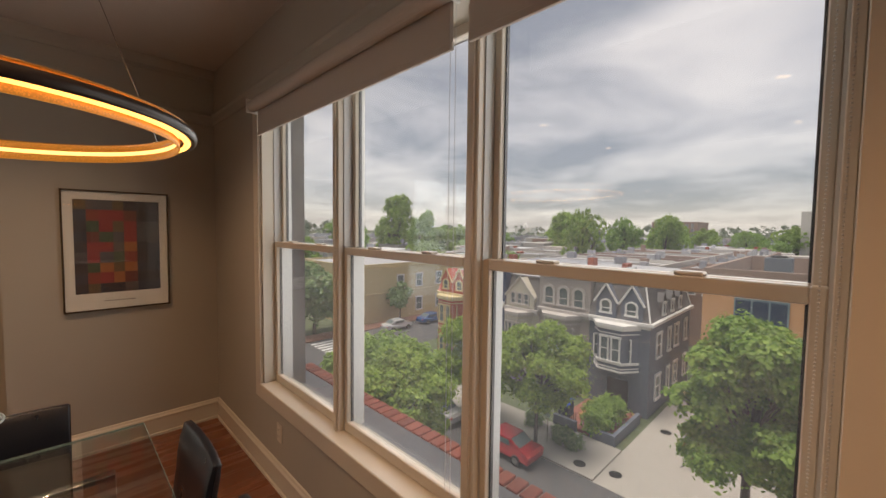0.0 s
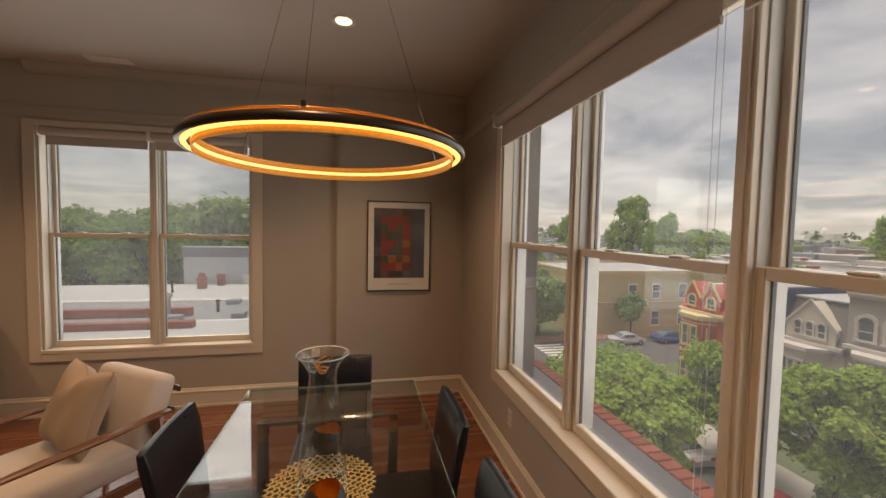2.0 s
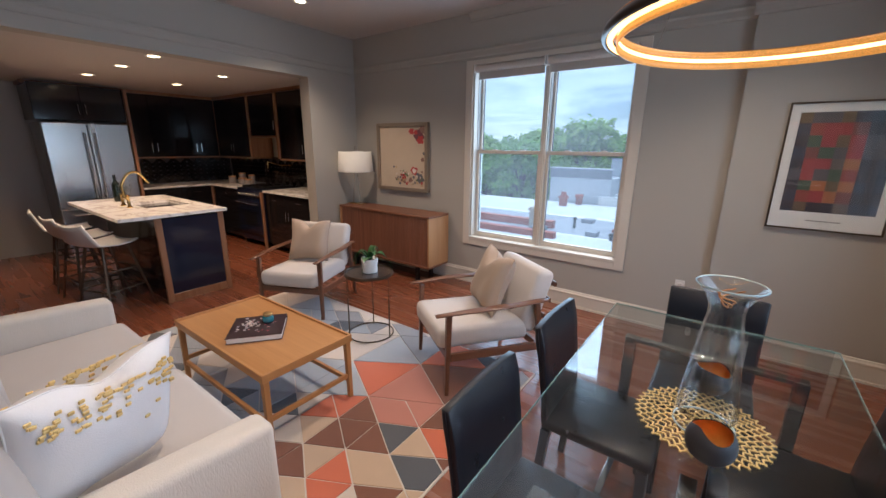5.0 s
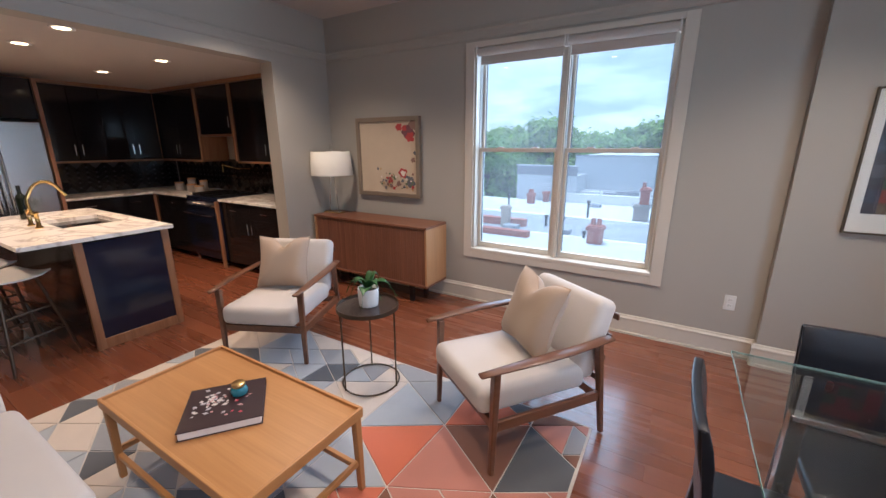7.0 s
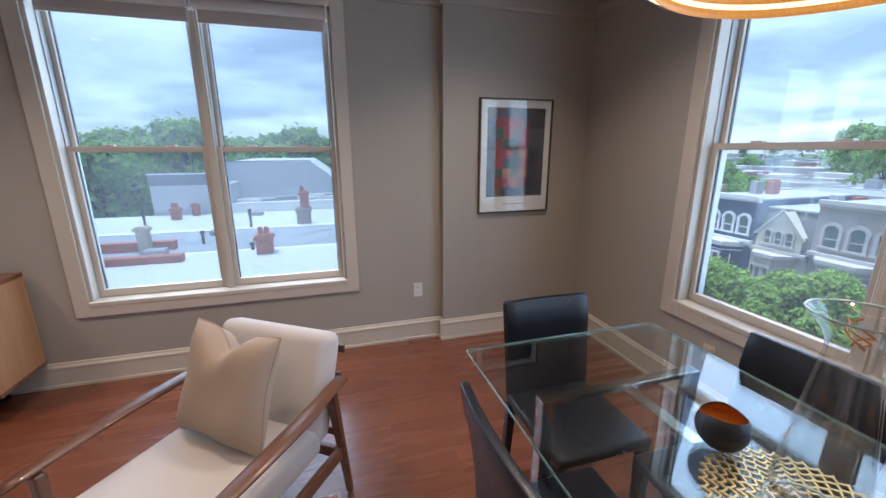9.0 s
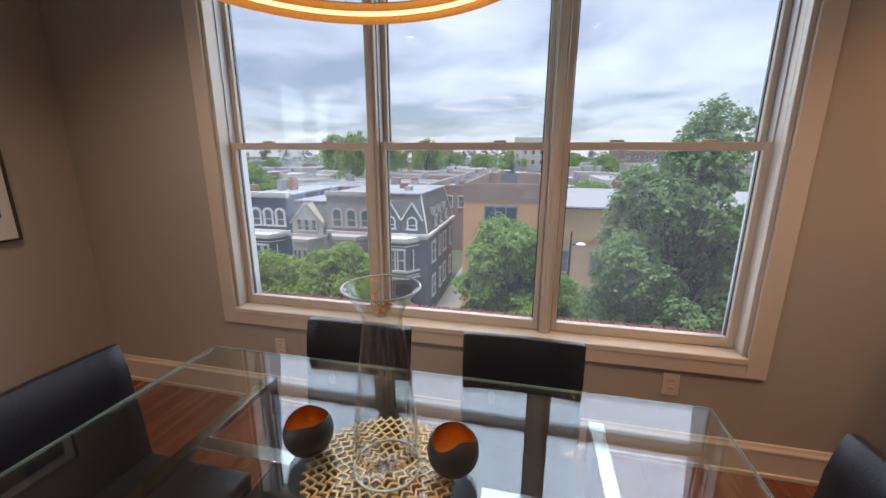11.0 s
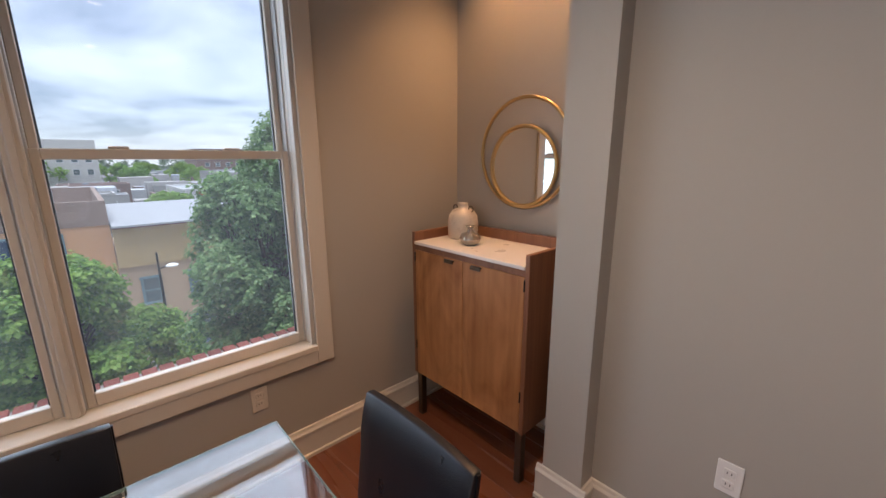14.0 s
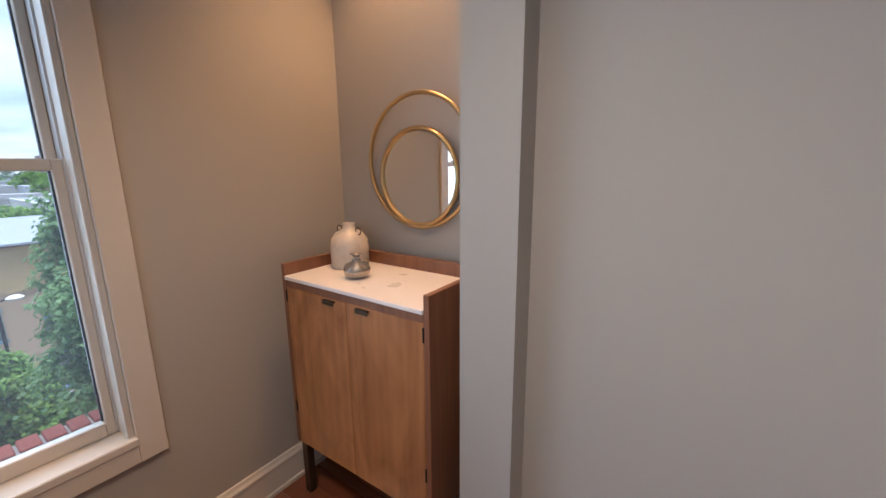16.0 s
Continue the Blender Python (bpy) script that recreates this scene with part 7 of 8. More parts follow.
        box(bm, xf + 0.2, xf + depth, y0, y1, top - 0.31, top - 0.2)
        part("roof_deck", bm, TINROOF, root, "pale flat roof")
    # chimneys and roof boxes
    rng = random.Random(int(y0 * 10))
    for k in range(2):
        cx, cy = xf + 3 + rng.uniform(0, 5), y0 + 0.6 + rng.uniform(0, wd - 1.4)
        bm = bmesh.new()
        box(bm, cx, cx + 0.9, cy, cy + 0.55, top - 0.2, top + rng.uniform(0.5, 0.9))
        part("chimney", bm, BRICKRED if k else TINROOF, root)
    if side:
        # windows of the long side wall that looks on the alley
        for zz in (cornice - 2.75, cornice - 6.0):
            for xx, w_ in ((xf + 2.0, 1.0), (xf + 4.6, 0.55), (xf + 6.6, 1.0), (xf + 9.4, 0.6)):
                house_window(root, "-y", xx, zz, w_, 1.75, y0 + 0.01, frame_m=trim_m, fw=0.12)
        for xx in (xf + 3.0, xf + 5.2, xf + 7.4):
            bm = bmesh.new()
            pts = [(-0.5, 0), (0.5, 0), (0.5, 1.2), (0, 1.9), (-0.5, 1.2)]
            f0 = [bm.verts.new((xx + u, y0 + 0.05, cornice + 0.2 + v)) for u, v in pts]
            f1 = [bm.verts.new((xx + u, y0 + 1.4, cornice + 0.2 + v)) for u, v in pts]
            bm.faces.new(f0)
            bm.faces.new(f1[::-1])
            for k in range(5):
                bm.faces.new((f0[k], f1[k], f1[(k + 1) % 5], f0[(k + 1) % 5]))
            dm = part("dormer", fix(bm), roof_m, root)
            bm = bmesh.new()
            for s in (-1, 1):
                bar(bm, (xx + s * 0.58, y0 - 0.02, cornice + 1.25), (xx, y0 - 0.02, cornice + 2.2), 0.06, 0.07, 0.0, up=(0, 1, 0))
            part("gable_trim", bm, roof_m, dm)
            house_window(root, "-y", xx, cornice + 0.45, 0.5, 0.8, y0 + 0.03, frame_m=trim_m, fw=0.08, sash=False)
        bm = bmesh.new()
        box(bm, xf - 0.3, xf + depth, y0 - 0.28, y0 + 0.05, cornice - 0.12, cornice + 0.10)
        part("cornice", bm, trim_m, root)
        # dark arched entrance under the bay
        bm = bmesh.new()
        box(bm, xf - 0.06, xf + 0.02, yc - 0.9, yc + 0.7, GZ + 0.2, GZ + 2.5)
        part("entrance", bm, mat("dark_porch", (0.04, 0.025, 0.022), 0.8), root, "dark arched entrance")
    return root


SLATEBLUE = paint("slate_blue_stucco", (0.125, 0.145, 0.185))
TANST = paint("taupe_brick_paint", (0.36, 0.325, 0.305))
CREAMST = paint("cream_stucco", (0.55, 0.51, 0.42))
NAVY = paint("navy_brick_paint", (0.06, 0.085, 0.15))
REDST = paint("coral_red_brick_paint", (0.46, 0.11, 0.075))
TANTRIM = mat("taupe_trim", (0.48, 0.445, 0.42), 0.6, var=0.08)
YELTRIM = mat("cream_yellow_trim", (0.62, 0.52, 0.30), 0.6, var=0.08)
row_house(5.75, 10.4, SLATEBLUE, WHITEPAINT, SLATE, "slate blue corner row house with white trim and a mansard roof", "gables", side=True)
row_house(10.4, 15.15, TANST, TANTRIM, SLATE, "taupe row house with three arched attic windows", "arched", cornice=-5.4, top=-1.75)
row_house(15.15, 19.0, CREAMST, TANTRIM, SLATE, "cream row house with a broad gable and red bands", "gable", cornice=-5.85, top=-2.9)
row_house(19.0, 23.4, NAVY, WHITEPAINT, SLATE, "navy row house with white arched windows", "arched", cornice=-5.6, top=-2.0)
row_house(23.6, 28.4, REDST, YELTRIM, REDST, "coral red row house with pointed gables and cream trim", "gables", cornice=-5.6, top=-3.4)

# front yards
yard = thing("front_yard", "front yard with a low slate blue planter wall and brick patio", "yard", (0, 0, 0))
bm = bmesh.new()
for a in ((24.3, 24.6, 5.9, 7.6), (24.3, 24.6, 8.6, 10.3), (24.6, 29.0, 5.9, 6.15)):
    box(bm, *a, GZ, GZ + 0.75)
part("planter_wall", bm, SLATEBLUE, yard)
bm = bmesh.new()
box(bm, 24.6, 29.9, 6.15, 10.3, GZ, GZ + 0.2)
part("patio", bm, paint("patio_brick", (0.27, 0.10, 0.07)), yard, "red brick patio")
for i in range(11):
    bm = bmesh.new()
    tube(bm, (24.45, 8.65 + i * 0.16, GZ + 0.75), (24.45, 8.65 + i * 0.16, GZ + 1.35), 0.02, seg=5)
    part("railing_bar", bm, BLACKMET, yard)
bench = thing("picnic_bench", "weathered wooden bench on the patio", "bench", (26.6, 8.9, GZ + 0.2))
bm = bmesh.new()
box(bm, -0.8, 0.8, -0.2, 0.2, 0.42, 0.48)
part("seat", bm, HONEY, bench)
for s in (-0.6, 0.6):
    bm = bmesh.new()
    box(bm, s - 0.05, s + 0.05, -0.18, 0.18, 0, 0.42)
    part("leg", bm, HONEY, bench)
for k, (bx, by) in enumerate(((25.2, 9.9), (25.4, 10.1))):
    bn = thing("wheeled_bin", "dark blue wheeled rubbish bin with a bright blue lid", "bin", (bx + k * 0.7, by, GZ + 0.2), group="bins")
    bm = bmesh.new()
    box(bm, -0.3, 0.3, -0.35, 0.35, 0, 1.1, 0.05)
    part("body", bm, paint("bin_navy", (0.02, 0.03, 0.06)), bn)
    bm = bmesh.new()
    box(bm, -0.33, 0.33, -0.38, 0.38, 1.101, 1.2, 0.03)
    part("lid", bm, paint("bin_blue", (0.02, 0.08, 0.35)), bn, "bright blue lid")


# ---- larger buildings ----
def block(name, label, x0, x1, y0, y1, top, wall_m, roof_m, wins=(), parapet=0.35, base=GZ, cat="building", group=""):
    root = thing(name, label, cat, (0, 0, 0), group=group)
    bm = bmesh.new()
    box(bm, x0, x1, y0, y1, base, top)
    part("wall", bm, wall_m, root)
    bm = bmesh.new()
    box(bm, x0 + 0.25, x1 - 0.25, y0 + 0.25, y1 - 0.25, top + 0.002, top + 0.05)
    part("roof", bm, roof_m, root)
    if parapet:
        bm = bmesh.new()
        for a in ((x0 - 0.05, x1 + 0.05, y0 - 0.05, y0 + 0.25), (x0 - 0.05, x1 + 0.05, y1 - 0.25, y1 + 0.05), (x0 - 0.05, x0 + 0.25, y0 + 0.25, y1 - 0.25), (x1 - 0.25, x1 + 0.05, y0 + 0.25, y1 - 0.25)):
            box(bm, *a, top, top + parapet)
        part("parapet", bm, wall_m, root)
    for face, a, z, w, h in wins:
        house_window(root, face, a, z, w, h, x0 if face == "-x" else y0)
    return root


YELLOWBR = paint("pale_yellow_brick", (0.52, 0.42, 0.23))
yb = block("yellow_building", "two-storey pale yellow brick building with white sash windows", 28.0, 58.0, 43.5, 60.0, -4.1, YELLOWBR, TINROOF,
           [("-y", x, z, 1.2, 1.9) for x in (36.4, 40.2, 44.6, 49) for z in (-7.6, -11.4) if not (z < -9 and x < 40)] + [("-x", y, -7.6, 1.0, 1.8) for y in (46, 50, 54)])
for z in (-4.6, -8.3):
    bm = bmesh.new()
    box(bm, 27.9, 58.0, 43.32, 43.5, z, z + 0.25)
    part("band", bm, YELLOWBR, yb)
bm = bmesh.new()
for i in range(60):
    box(bm, 28.1 + i * 0.5, 28.32 + i * 0.5, 43.3, 43.5, -4.35, -4.12)
part("corbels", bm, YELLOWBR, yb)["kind"] = "stuff"

ORANGE = paint("orange_stucco", (0.60, 0.33, 0.165))
BROWNBAND = paint("brown_parapet", (0.27, 0.19, 0.15))
ob_ = block("orange_building", "orange stucco building with a brown parapet and a blue triple window", 32.0, 52.0, -4.0, 3.0, -2.55, ORANGE, TINROOF, parapet=0.0)
bm = bmesh.new()
for a in ((31.95, 52, -4.0, -3.7), (31.95, 52, 2.72, 3.02), (31.95, 32.3, -3.7, 2.72), (51.7, 52, -3.7, 2.72)):
    box(bm, *a, -2.549, -0.95)
part("parapet", bm, BROWNBAND, ob_, "brown parapet band")
BLUEFRAME = mat("teal_window_frame", (0.16, 0.24, 0.27), 0.5, var=0.1)
BLUEGL = mat("blue_tinted_glass", (0.03, 0.055, 0.10), 0.15, var=0.4, scale=1.5)
bm = bmesh.new()
box(bm, 31.9, 32.0, -1.72, 1.15, -4.98, -2.85)
wn = part("window", bm, BLUEFRAME, ob_, "teal-framed triple window")
for i in range(3):
    bm = bmesh.new()
    box(bm, 31.87, 31.9, -1.62 + i * 0.93, -0.80 + i * 0.93, -4.85, -2.98)
    part("pane", bm, BLUEGL, wn, "blue tinted pane")
bm = bmesh.new()
box(bm, 31.85, 32.0, -1.9, 1.3, -5.12, -4.99)
part("sill", bm, BROWNBAND, wn)
hv = thing("rooftop_unit", "grey rooftop air-conditioning unit", "air conditioner", (38, -0.6, -2.50))
bm = bmesh.new()
box(bm, -0.8, 0.8, -0.8, 0.8, 0, 2.2, 0.03, 1)
part("housing", bm, paint("dark_unit", (0.13, 0.15, 0.17)), hv)
bm = bmesh.new()
tube(bm, (0, 0, 2.2), (0, 0, 2.35), 0.55, 0.5, 20)
part("fan_guard", bm, BLACKMET, hv)

SIDING = paint("yellow_wood_siding", (0.46, 0.33, 0.16))
TANBR = paint("tan_brick", (0.46, 0.33, 0.22))
sb_ = thing("siding_building", "tan brick shop with yellow siding and a pale metal roof", "building", (0, 0, 0))
bm = bmesh.new()
box(bm, 31.2, 46, -30, -4.02, GZ, -5.4)
part("wall", bm, TANBR, sb_)
for i in range(14):
    bm = bmesh.new()
    box(bm, 31.05 + 0.004 * (i % 2), 31.5, -29.9, -4.05, -5.4 + i * 0.19, -5.4 + i * 0.19 + 0.185)
    part("board", bm, SIDING, sb_)
bm = bmesh.new()
box(bm, 30.7, 31.2, -30, -4.05, -2.75, -2.55)
part("fascia", bm, paint("maroon_fascia", (0.14, 0.05, 0.045)), sb_, "maroon fascia board")
bm = bmesh.new()
a = [bm.verts.new(v) for v in ((30.6, -30, -2.54), (30.6, -4.05, -2.54), (41, -4.05, -1.9), (41, -30, -1.9))]
b = [bm.verts.new(v.co - Vector((0, 0, 0.12))) for v in a]
bm.faces.new(a)
bm.faces.new(b[::-1])
for i in range(4):
    bm.faces.new((a[i], b[i], b[(i + 1) % 4], a[(i + 1) % 4]))
part("roof", fix(bm), TINROOF, sb_, "pale blue-grey metal roof")
for y in (-5.6, -8.4, -11.2, -14.0, -17):
    house_window(sb_, "-x", y, -8.1, 0.95, 1.7, 31.2, frame_m=BLUEFRAME)
    house_window(sb_, "-x", y, -12.0, 1.4, 2.2, 31.2, frame_m=BLUEFRAME)


# ---- roofs seen from the other window ----
block("flat_roof_block", "long block with white flat roofs", -40, 0.3, 4.5, 13.2, -2.2, WHITEPAINT, WHITEROOF, parapet=0.0)
block("flat_roof_block", "long block with a blue-grey felt roof", -40, 0.3, 13.25, 18.2, -2.3, WHITEPAINT, GREYROOF, parapet=0.08)
block("flat_roof_block", "long block with white flat roofs", -40, 0.3, 18.25, 23.7, -2.28, WHITEPAINT, WHITEROOF, parapet=0.06)
block("flat_roof_block", "block with a cluttered grey flat roof", -8.4, 0.3, 23.75, 26.9, -1.75, WHITEPAINT, GREYROOF, parapet=0.12)
for y, x1 in ((14.3, -7.9), (11.8, -6.9)):
    bm = bmesh.new()
    box(bm, -40, x1, y, y + 0.35, -2.24, -1.90)
    tagged(part("party_wall", bm, BRICKRED), "low red brick party wall across the flat roofs", "wall")
WHITERENDER = paint("white_render", (0.52, 0.53, 0.55))
wb_ = block("white_block", "white rendered building with a grey corrugated parapet", -11.95, -7.75, 24.0, 30, -0.49, WHITERENDER, GREYROOF, parapet=0.0)
for i in range(28):
    bm = bmesh.new()
    box(bm, -11.97 + i * 0.15, -11.97 + i * 0.15 + 0.135, 23.95 + 0.02 * (i % 2), 24.2, -0.50, 0.14)
    part("corrugation", bm, GREYROOF, wb_)
bm = bmesh.new()
box(bm, -12.0, -7.72, 23.9, 24.25, 0.14, 0.20)
part("coping", bm, WHITEPAINT, wb_)
gable_ = thing("white_party_wall", "tall streaked white rendered end wall of a building", "building", (0, 0, 0))
bm = bmesh.new()
prof = [(-8.6, GZ), (-1.4, GZ), (-1.4, -0.6), (-1.95, -0.05), (-3.0, 0.74), (-8.6, 0.76)]
f0 = [bm.verts.new((x, 27.0, z)) for x, z in prof]
f1 = [bm.verts.new((x, 42.0, z)) for x, z in prof]
bm.faces.new(f0)
bm.faces.new(f1[::-1])
for i in range(len(prof)):
    bm.faces.new((f0[i], f1[i], f1[(i + 1) % len(prof)], f0[(i + 1) % len(prof)]))
part("wall", fix(bm), mat("streaked_render", (0.50, 0.52, 0.55), 0.75, var=0.14, scale=0.8, bump=0.2, bscale=10, stretch=(1, 1, 0.18)), gable_)
bm = bmesh.new()
box(bm, -8.65, -3.0, 26.95, 27.3, 0.765, 0.83)
part("coping", bm, GREYROOF, gable_)
rng = random.Random(61)
for i in range(16):
    ux, uy = rng.uniform(-8.0, -0.4), rng.uniform(24.1, 26.4)
    ud = thing("roof_duct", "low grey duct on the flat roof", "duct", (ux, uy, -1.70), rng.choice([0, 4, -5]), "roof ducts")
    bm = bmesh.new()
    box(bm, -rng.uniform(0.3, 0.9), rng.uniform(0.3, 0.9), -0.12, 0.12, 0, rng.uniform(0.12, 0.34), 0.01, 1)
    part("casing", bm, rng.choice([GREYROOF, TINROOF, WHITEPAINT, BLACKMET]), ud)


def chimney(x, y, z, h, w, m=None, pots=2):
    root = thing("brick_chimney", "square brick chimney stack with clay pots", "chimney", (x, y, z), group="chimneys")
    bm = bmesh.new()
    box(bm, -w / 2, w / 2, -w / 2, w / 2, 0, h, 0.01, 1)
    part("stack", bm, m or BRICKRED, root)
    bm = bmesh.new()
    box(bm, -w / 2 - 0.06, w / 2 + 0.06, -w / 2 - 0.06, w / 2 + 0.06, h - 0.18, h - 0.06, 0.01, 1)
    part("cap", bm, m or BRICKRED, root)
    for i in range(pots):
        bm = bmesh.new()
        tube(bm, (-w * 0.2 + i * w * 0.4, 0, h), (-w * 0.2 + i * w * 0.4, 0, h + 0.25), 0.10, 0.08, 12)
        part("pot", bm, BRICKRED, root)


chimney(-4.37, 12.4, -2.16, 0.72, 0.53)
chimney(-3.30, 18.9, -2.24, 0.85, 0.70, paint("grey_brick", (0.25, 0.22, 0.21)), 0)
chimney(-3.22, 18.9, -1.39, 0.85, 0.42, None, 1)
chimney(-8.74, 14.0, -2.26, 1.05, 0.36, paint("tan_stack", (0.42, 0.35, 0.28)), 0)
chimney(-10.18, 22.0, -2.24, 0.70, 0.42)
chimney(-9.55, 23.3, -2.24, 0.72, 0.36, None, 0)
for x, y, h in ((-5.8, 18.3, 0.85), (-11.2, 20.6, 0.6), (-7.1, 15.1, 0.45), (-4.9, 13.0, 0.3)):
    vt = thing("roof_vent", "dark roof vent pipe", "vent", (x, y, -2.25), group="roof vents")
    bm = bmesh.new()
    tube(bm, (0, 0, 0), (0, 0, h), 0.06, seg=10)
    tube(bm, (0, 0, h), (0, 0, h + 0.1), 0.11, 0.08, 10)
    part("pipe", bm, BLACKMET, vt)
for x, y, w in ((-8.3, 13.6, 0.7), (-5.9, 13.9, 0.5), (-7.0, 17.0, 0.6), (-6.2, 22.4, 0.8)):
    ht = thing("roof_hatch", "small flat dark hatch on the roof", "hatch", (x, y, -2.25), group="roof hatches")
    bm = bmesh.new()
    box(bm, -w / 2, w / 2, -0.25, 0.25, 0, 0.22, 0.02, 1)
    part("lid", bm, GREYROOF, ht)


# ---- trees ----
def leaf_cloud(name, blobs, count, size, material, parent, seed, squash=0.85, hang=0.0, tuft=0.30):
    """Crown of small leaves in tufts, the tufts spread over a set of clumps."""
    r = np.random.RandomState(seed)
    per = 26
    tufts = max(1, count // per)
    w = np.array([b[3] ** 2 for b in blobs], float)
    b = np.array(blobs, float)[r.choice(len(blobs), tufts, p=w / w.sum())]
    d = r.normal(size=(tufts, 3))
    d[:, 2] += 0.35
    d /= np.linalg.norm(d, axis=1, keepdims=True)
    rad = b[:, 3:4] * (0.55 + 0.62 * r.rand(tufts, 1) ** 0.8)
    tc = b[:, :3] + d * rad * np.array([1, 1, squash])
    tc[:, 2] -= hang * r.rand(tufts)
    ts = tuft * b[:, 3:4] * (0.55 + 0.7 * r.rand(tufts, 1))
    n_all = tufts * per
    o = r.normal(size=(n_all, 3)) * np.array([1, 1, 0.62])
    o *= np.repeat(ts, per, 0) * 0.62
    o[:, 2] -= 0.5 * (o[:, 0] ** 2 + o[:, 1] ** 2) / np.repeat(ts, per, 0)[:, 0]
    c = np.repeat(tc, per, 0) + o
    n = np.repeat(d, per, 0) * 0.55 + o / np.repeat(ts, per, 0) * 0.35 + r.normal(scale=0.42, size=(n_all, 3)) + np.array([0, 0, 0.75])
    n /= np.linalg.norm(n, axis=1, keepdims=True)
    t = np.cross(n, r.normal(size=(n_all, 3)))
    t /= np.linalg.norm(t, axis=1, keepdims=True) + 1e-9
    s = np.cross(n, t)
    k = size * (0.55 + 0.75 * r.rand(n_all, 1))
    v = np.stack([c - t * k, c + s * k * 0.6 - t * k * 0.15, c + t * k, c - s * k * 0.6 - t * k * 0.15], 1).reshape(-1, 3)
    f = np.arange(4 * n_all).reshape(-1, 4)
    me = bpy.data.meshes.new(name)
    me.from_pydata(v.tolist(), [], f.tolist())
    me.materials.append(material)
    ob = new(name, me)
    ob.parent = parent
    return ob


def tree(label, x, y, z0, h, blobs, leaves, size, material, seed, trunk_r=0.16, hang=0.0):
    """blobs: clumps relative to the foot of the trunk: (dx, dy, dz, radius)."""
    root = thing("tree", label, "tree", (x, y, z0))
    rng = random.Random(seed)
    bm = bmesh.new()
    fork = min(b[2] - b[3] for b in blobs) * 0.9 + 0.6
    tube(bm, (0, 0, 0), (0.05, 0.0, fork), trunk_r, trunk_r * 0.75, 10)
    part("trunk", bm, BARK, root)
    for b in blobs:
        bm = bmesh.new()
        m = Vector((b[0] * 0.35, b[1] * 0.35, fork + (b[2] - fork) * 0.55))
        tube(bm, (0.05, 0, fork - 0.1), m, trunk_r * 0.5, trunk_r * 0.3, 6)
        tube(bm, m, (b[0], b[1], b[2]), trunk_r * 0.3, trunk_r * 0.08, 6)
        for k in range(3):
            q = Vector((b[0] + rng.uniform(-1, 1) * b[3] * 0.8, b[1] + rng.uniform(-1, 1) * b[3] * 0.8, b[2] + rng.uniform(-0.3, 0.8) * b[3]))
            tube(bm, m, q, trunk_r * 0.16, trunk_r * 0.04, 5)
        part("limb", bm, BARK, root)
    fine = size < 0.2
    leaf_cloud("crown", blobs, leaves * (2 if fine else 1), size * (0.70 if fine else 1), material, root, seed, hang=hang)
    return root


def crown(seed, w, h0, h1, n, rmin, rmax):
    """Random clumps that fill an egg-shaped crown."""
    rng = random.Random(seed)
    out = []
    for i in range(n):
        t = rng.random()
        z = h0 + (h1 - h0) * t
        lim = w * math.sin(math.pi * (0.15 + 0.75 * t)) ** 0.8
        a, r = rng.uniform(0, 6.283), lim * rng.random() ** 0.5
        out.append((r * math.cos(a), r * math.sin(a), z, rng.uniform(rmin, rmax)))
    return out


tree("leafy street maple below the window, bright green", 9.6, 10.6, GZ, 9, crown(1, 3.0, 3.8, 8.1, 46, 0.55, 1.0), 32000, 0.15, LEAF_BRIGHT, 1, 0.17)
tree("bright green street tree beside the road", 13.3, 15.2, GZ, 9, crown(2, 2.3, 4.0, 6.6, 16, 0.8, 1.3), 16000, 0.17, LEAF_MID, 2, 0.16)
tree("bright green street tree beside the road", 14.2, 20.4, GZ, 9, crown(12, 1.9, 3.4, 5.6, 14, 0.8, 1.3), 10000, 0.20, LEAF_MID, 12, 0.16)
tree("slender street tree with light green leaves on the far pavement", 20.5, 9.4, GZ + 0.13, 9, crown(3, 3.0, 3.4, 7.6, 34, 0.5, 0.95), 22000, 0.17, LEAF_BRIGHT, 3, 0.13)
tree("street tree with light green leaves on the far pavement", 21.0, 15.5, GZ + 0.13, 8, crown(13, 2.4, 3.2, 6.4, 16, 0.7, 1.2), 12000, 0.19, LEAF_BRIGHT, 13, 0.13)
tree("dense green maple beside the orange building", 16.3, -1.75, GZ, 11, crown(4, 2.1, 6.0, 10.5, 42, 0.45, 0.85), 30000, 0.15, LEAF_MID, 4, 0.18)
tree("dense green street tree behind the lamp post", 19.0, -4.6, GZ, 11, crown(14, 1.6, 3.6, 7.4, 14, 0.6, 1.0), 14000, 0.15, LEAF_MID, 14, 0.15)
tree("tall dark green elm with drooping branches", 14.4, -8.2, GZ, 16, crown(5, 2.7, 6.6, 14.2, 64, 0.45, 0.95) + [(0.2, -1.0, 15.2, 1.0), (0.0, -0.3, 14.4, 1.0)], 48000, 0.14, LEAF_DARK, 5, 0.26, hang=0.9)
tree("large dark round tree on the corner", 22.6, 44.2, GZ, 10, crown(6, 3.4, 3.4, 8.2, 24, 1.0, 1.7), 16000, 0.28, LEAF_DARK, 6, 0.25)
tree("small street tree before the yellow building", 35.0, 41.8, GZ + 0.13, 6, crown(7, 1.5, 2.6, 5.4, 12, 0.6, 1.0), 7000, 0.2, LEAF_DARK, 7, 0.1)
hedge = thing("hedge", "rounded clipped green hedge beside the alley", "hedge", (26.3, 7.4, GZ + 0.2))
leaf_cloud("foliage", [(-1.2, 0, 0.9, 0.9), (-0.3, 0.2, 1.1, 1.0), (0.7, 0.0, 1.1, 1.0), (1.6, 0.1, 0.9, 0.9)], 9000, 0.10, LEAF_MID, hedge, 31)
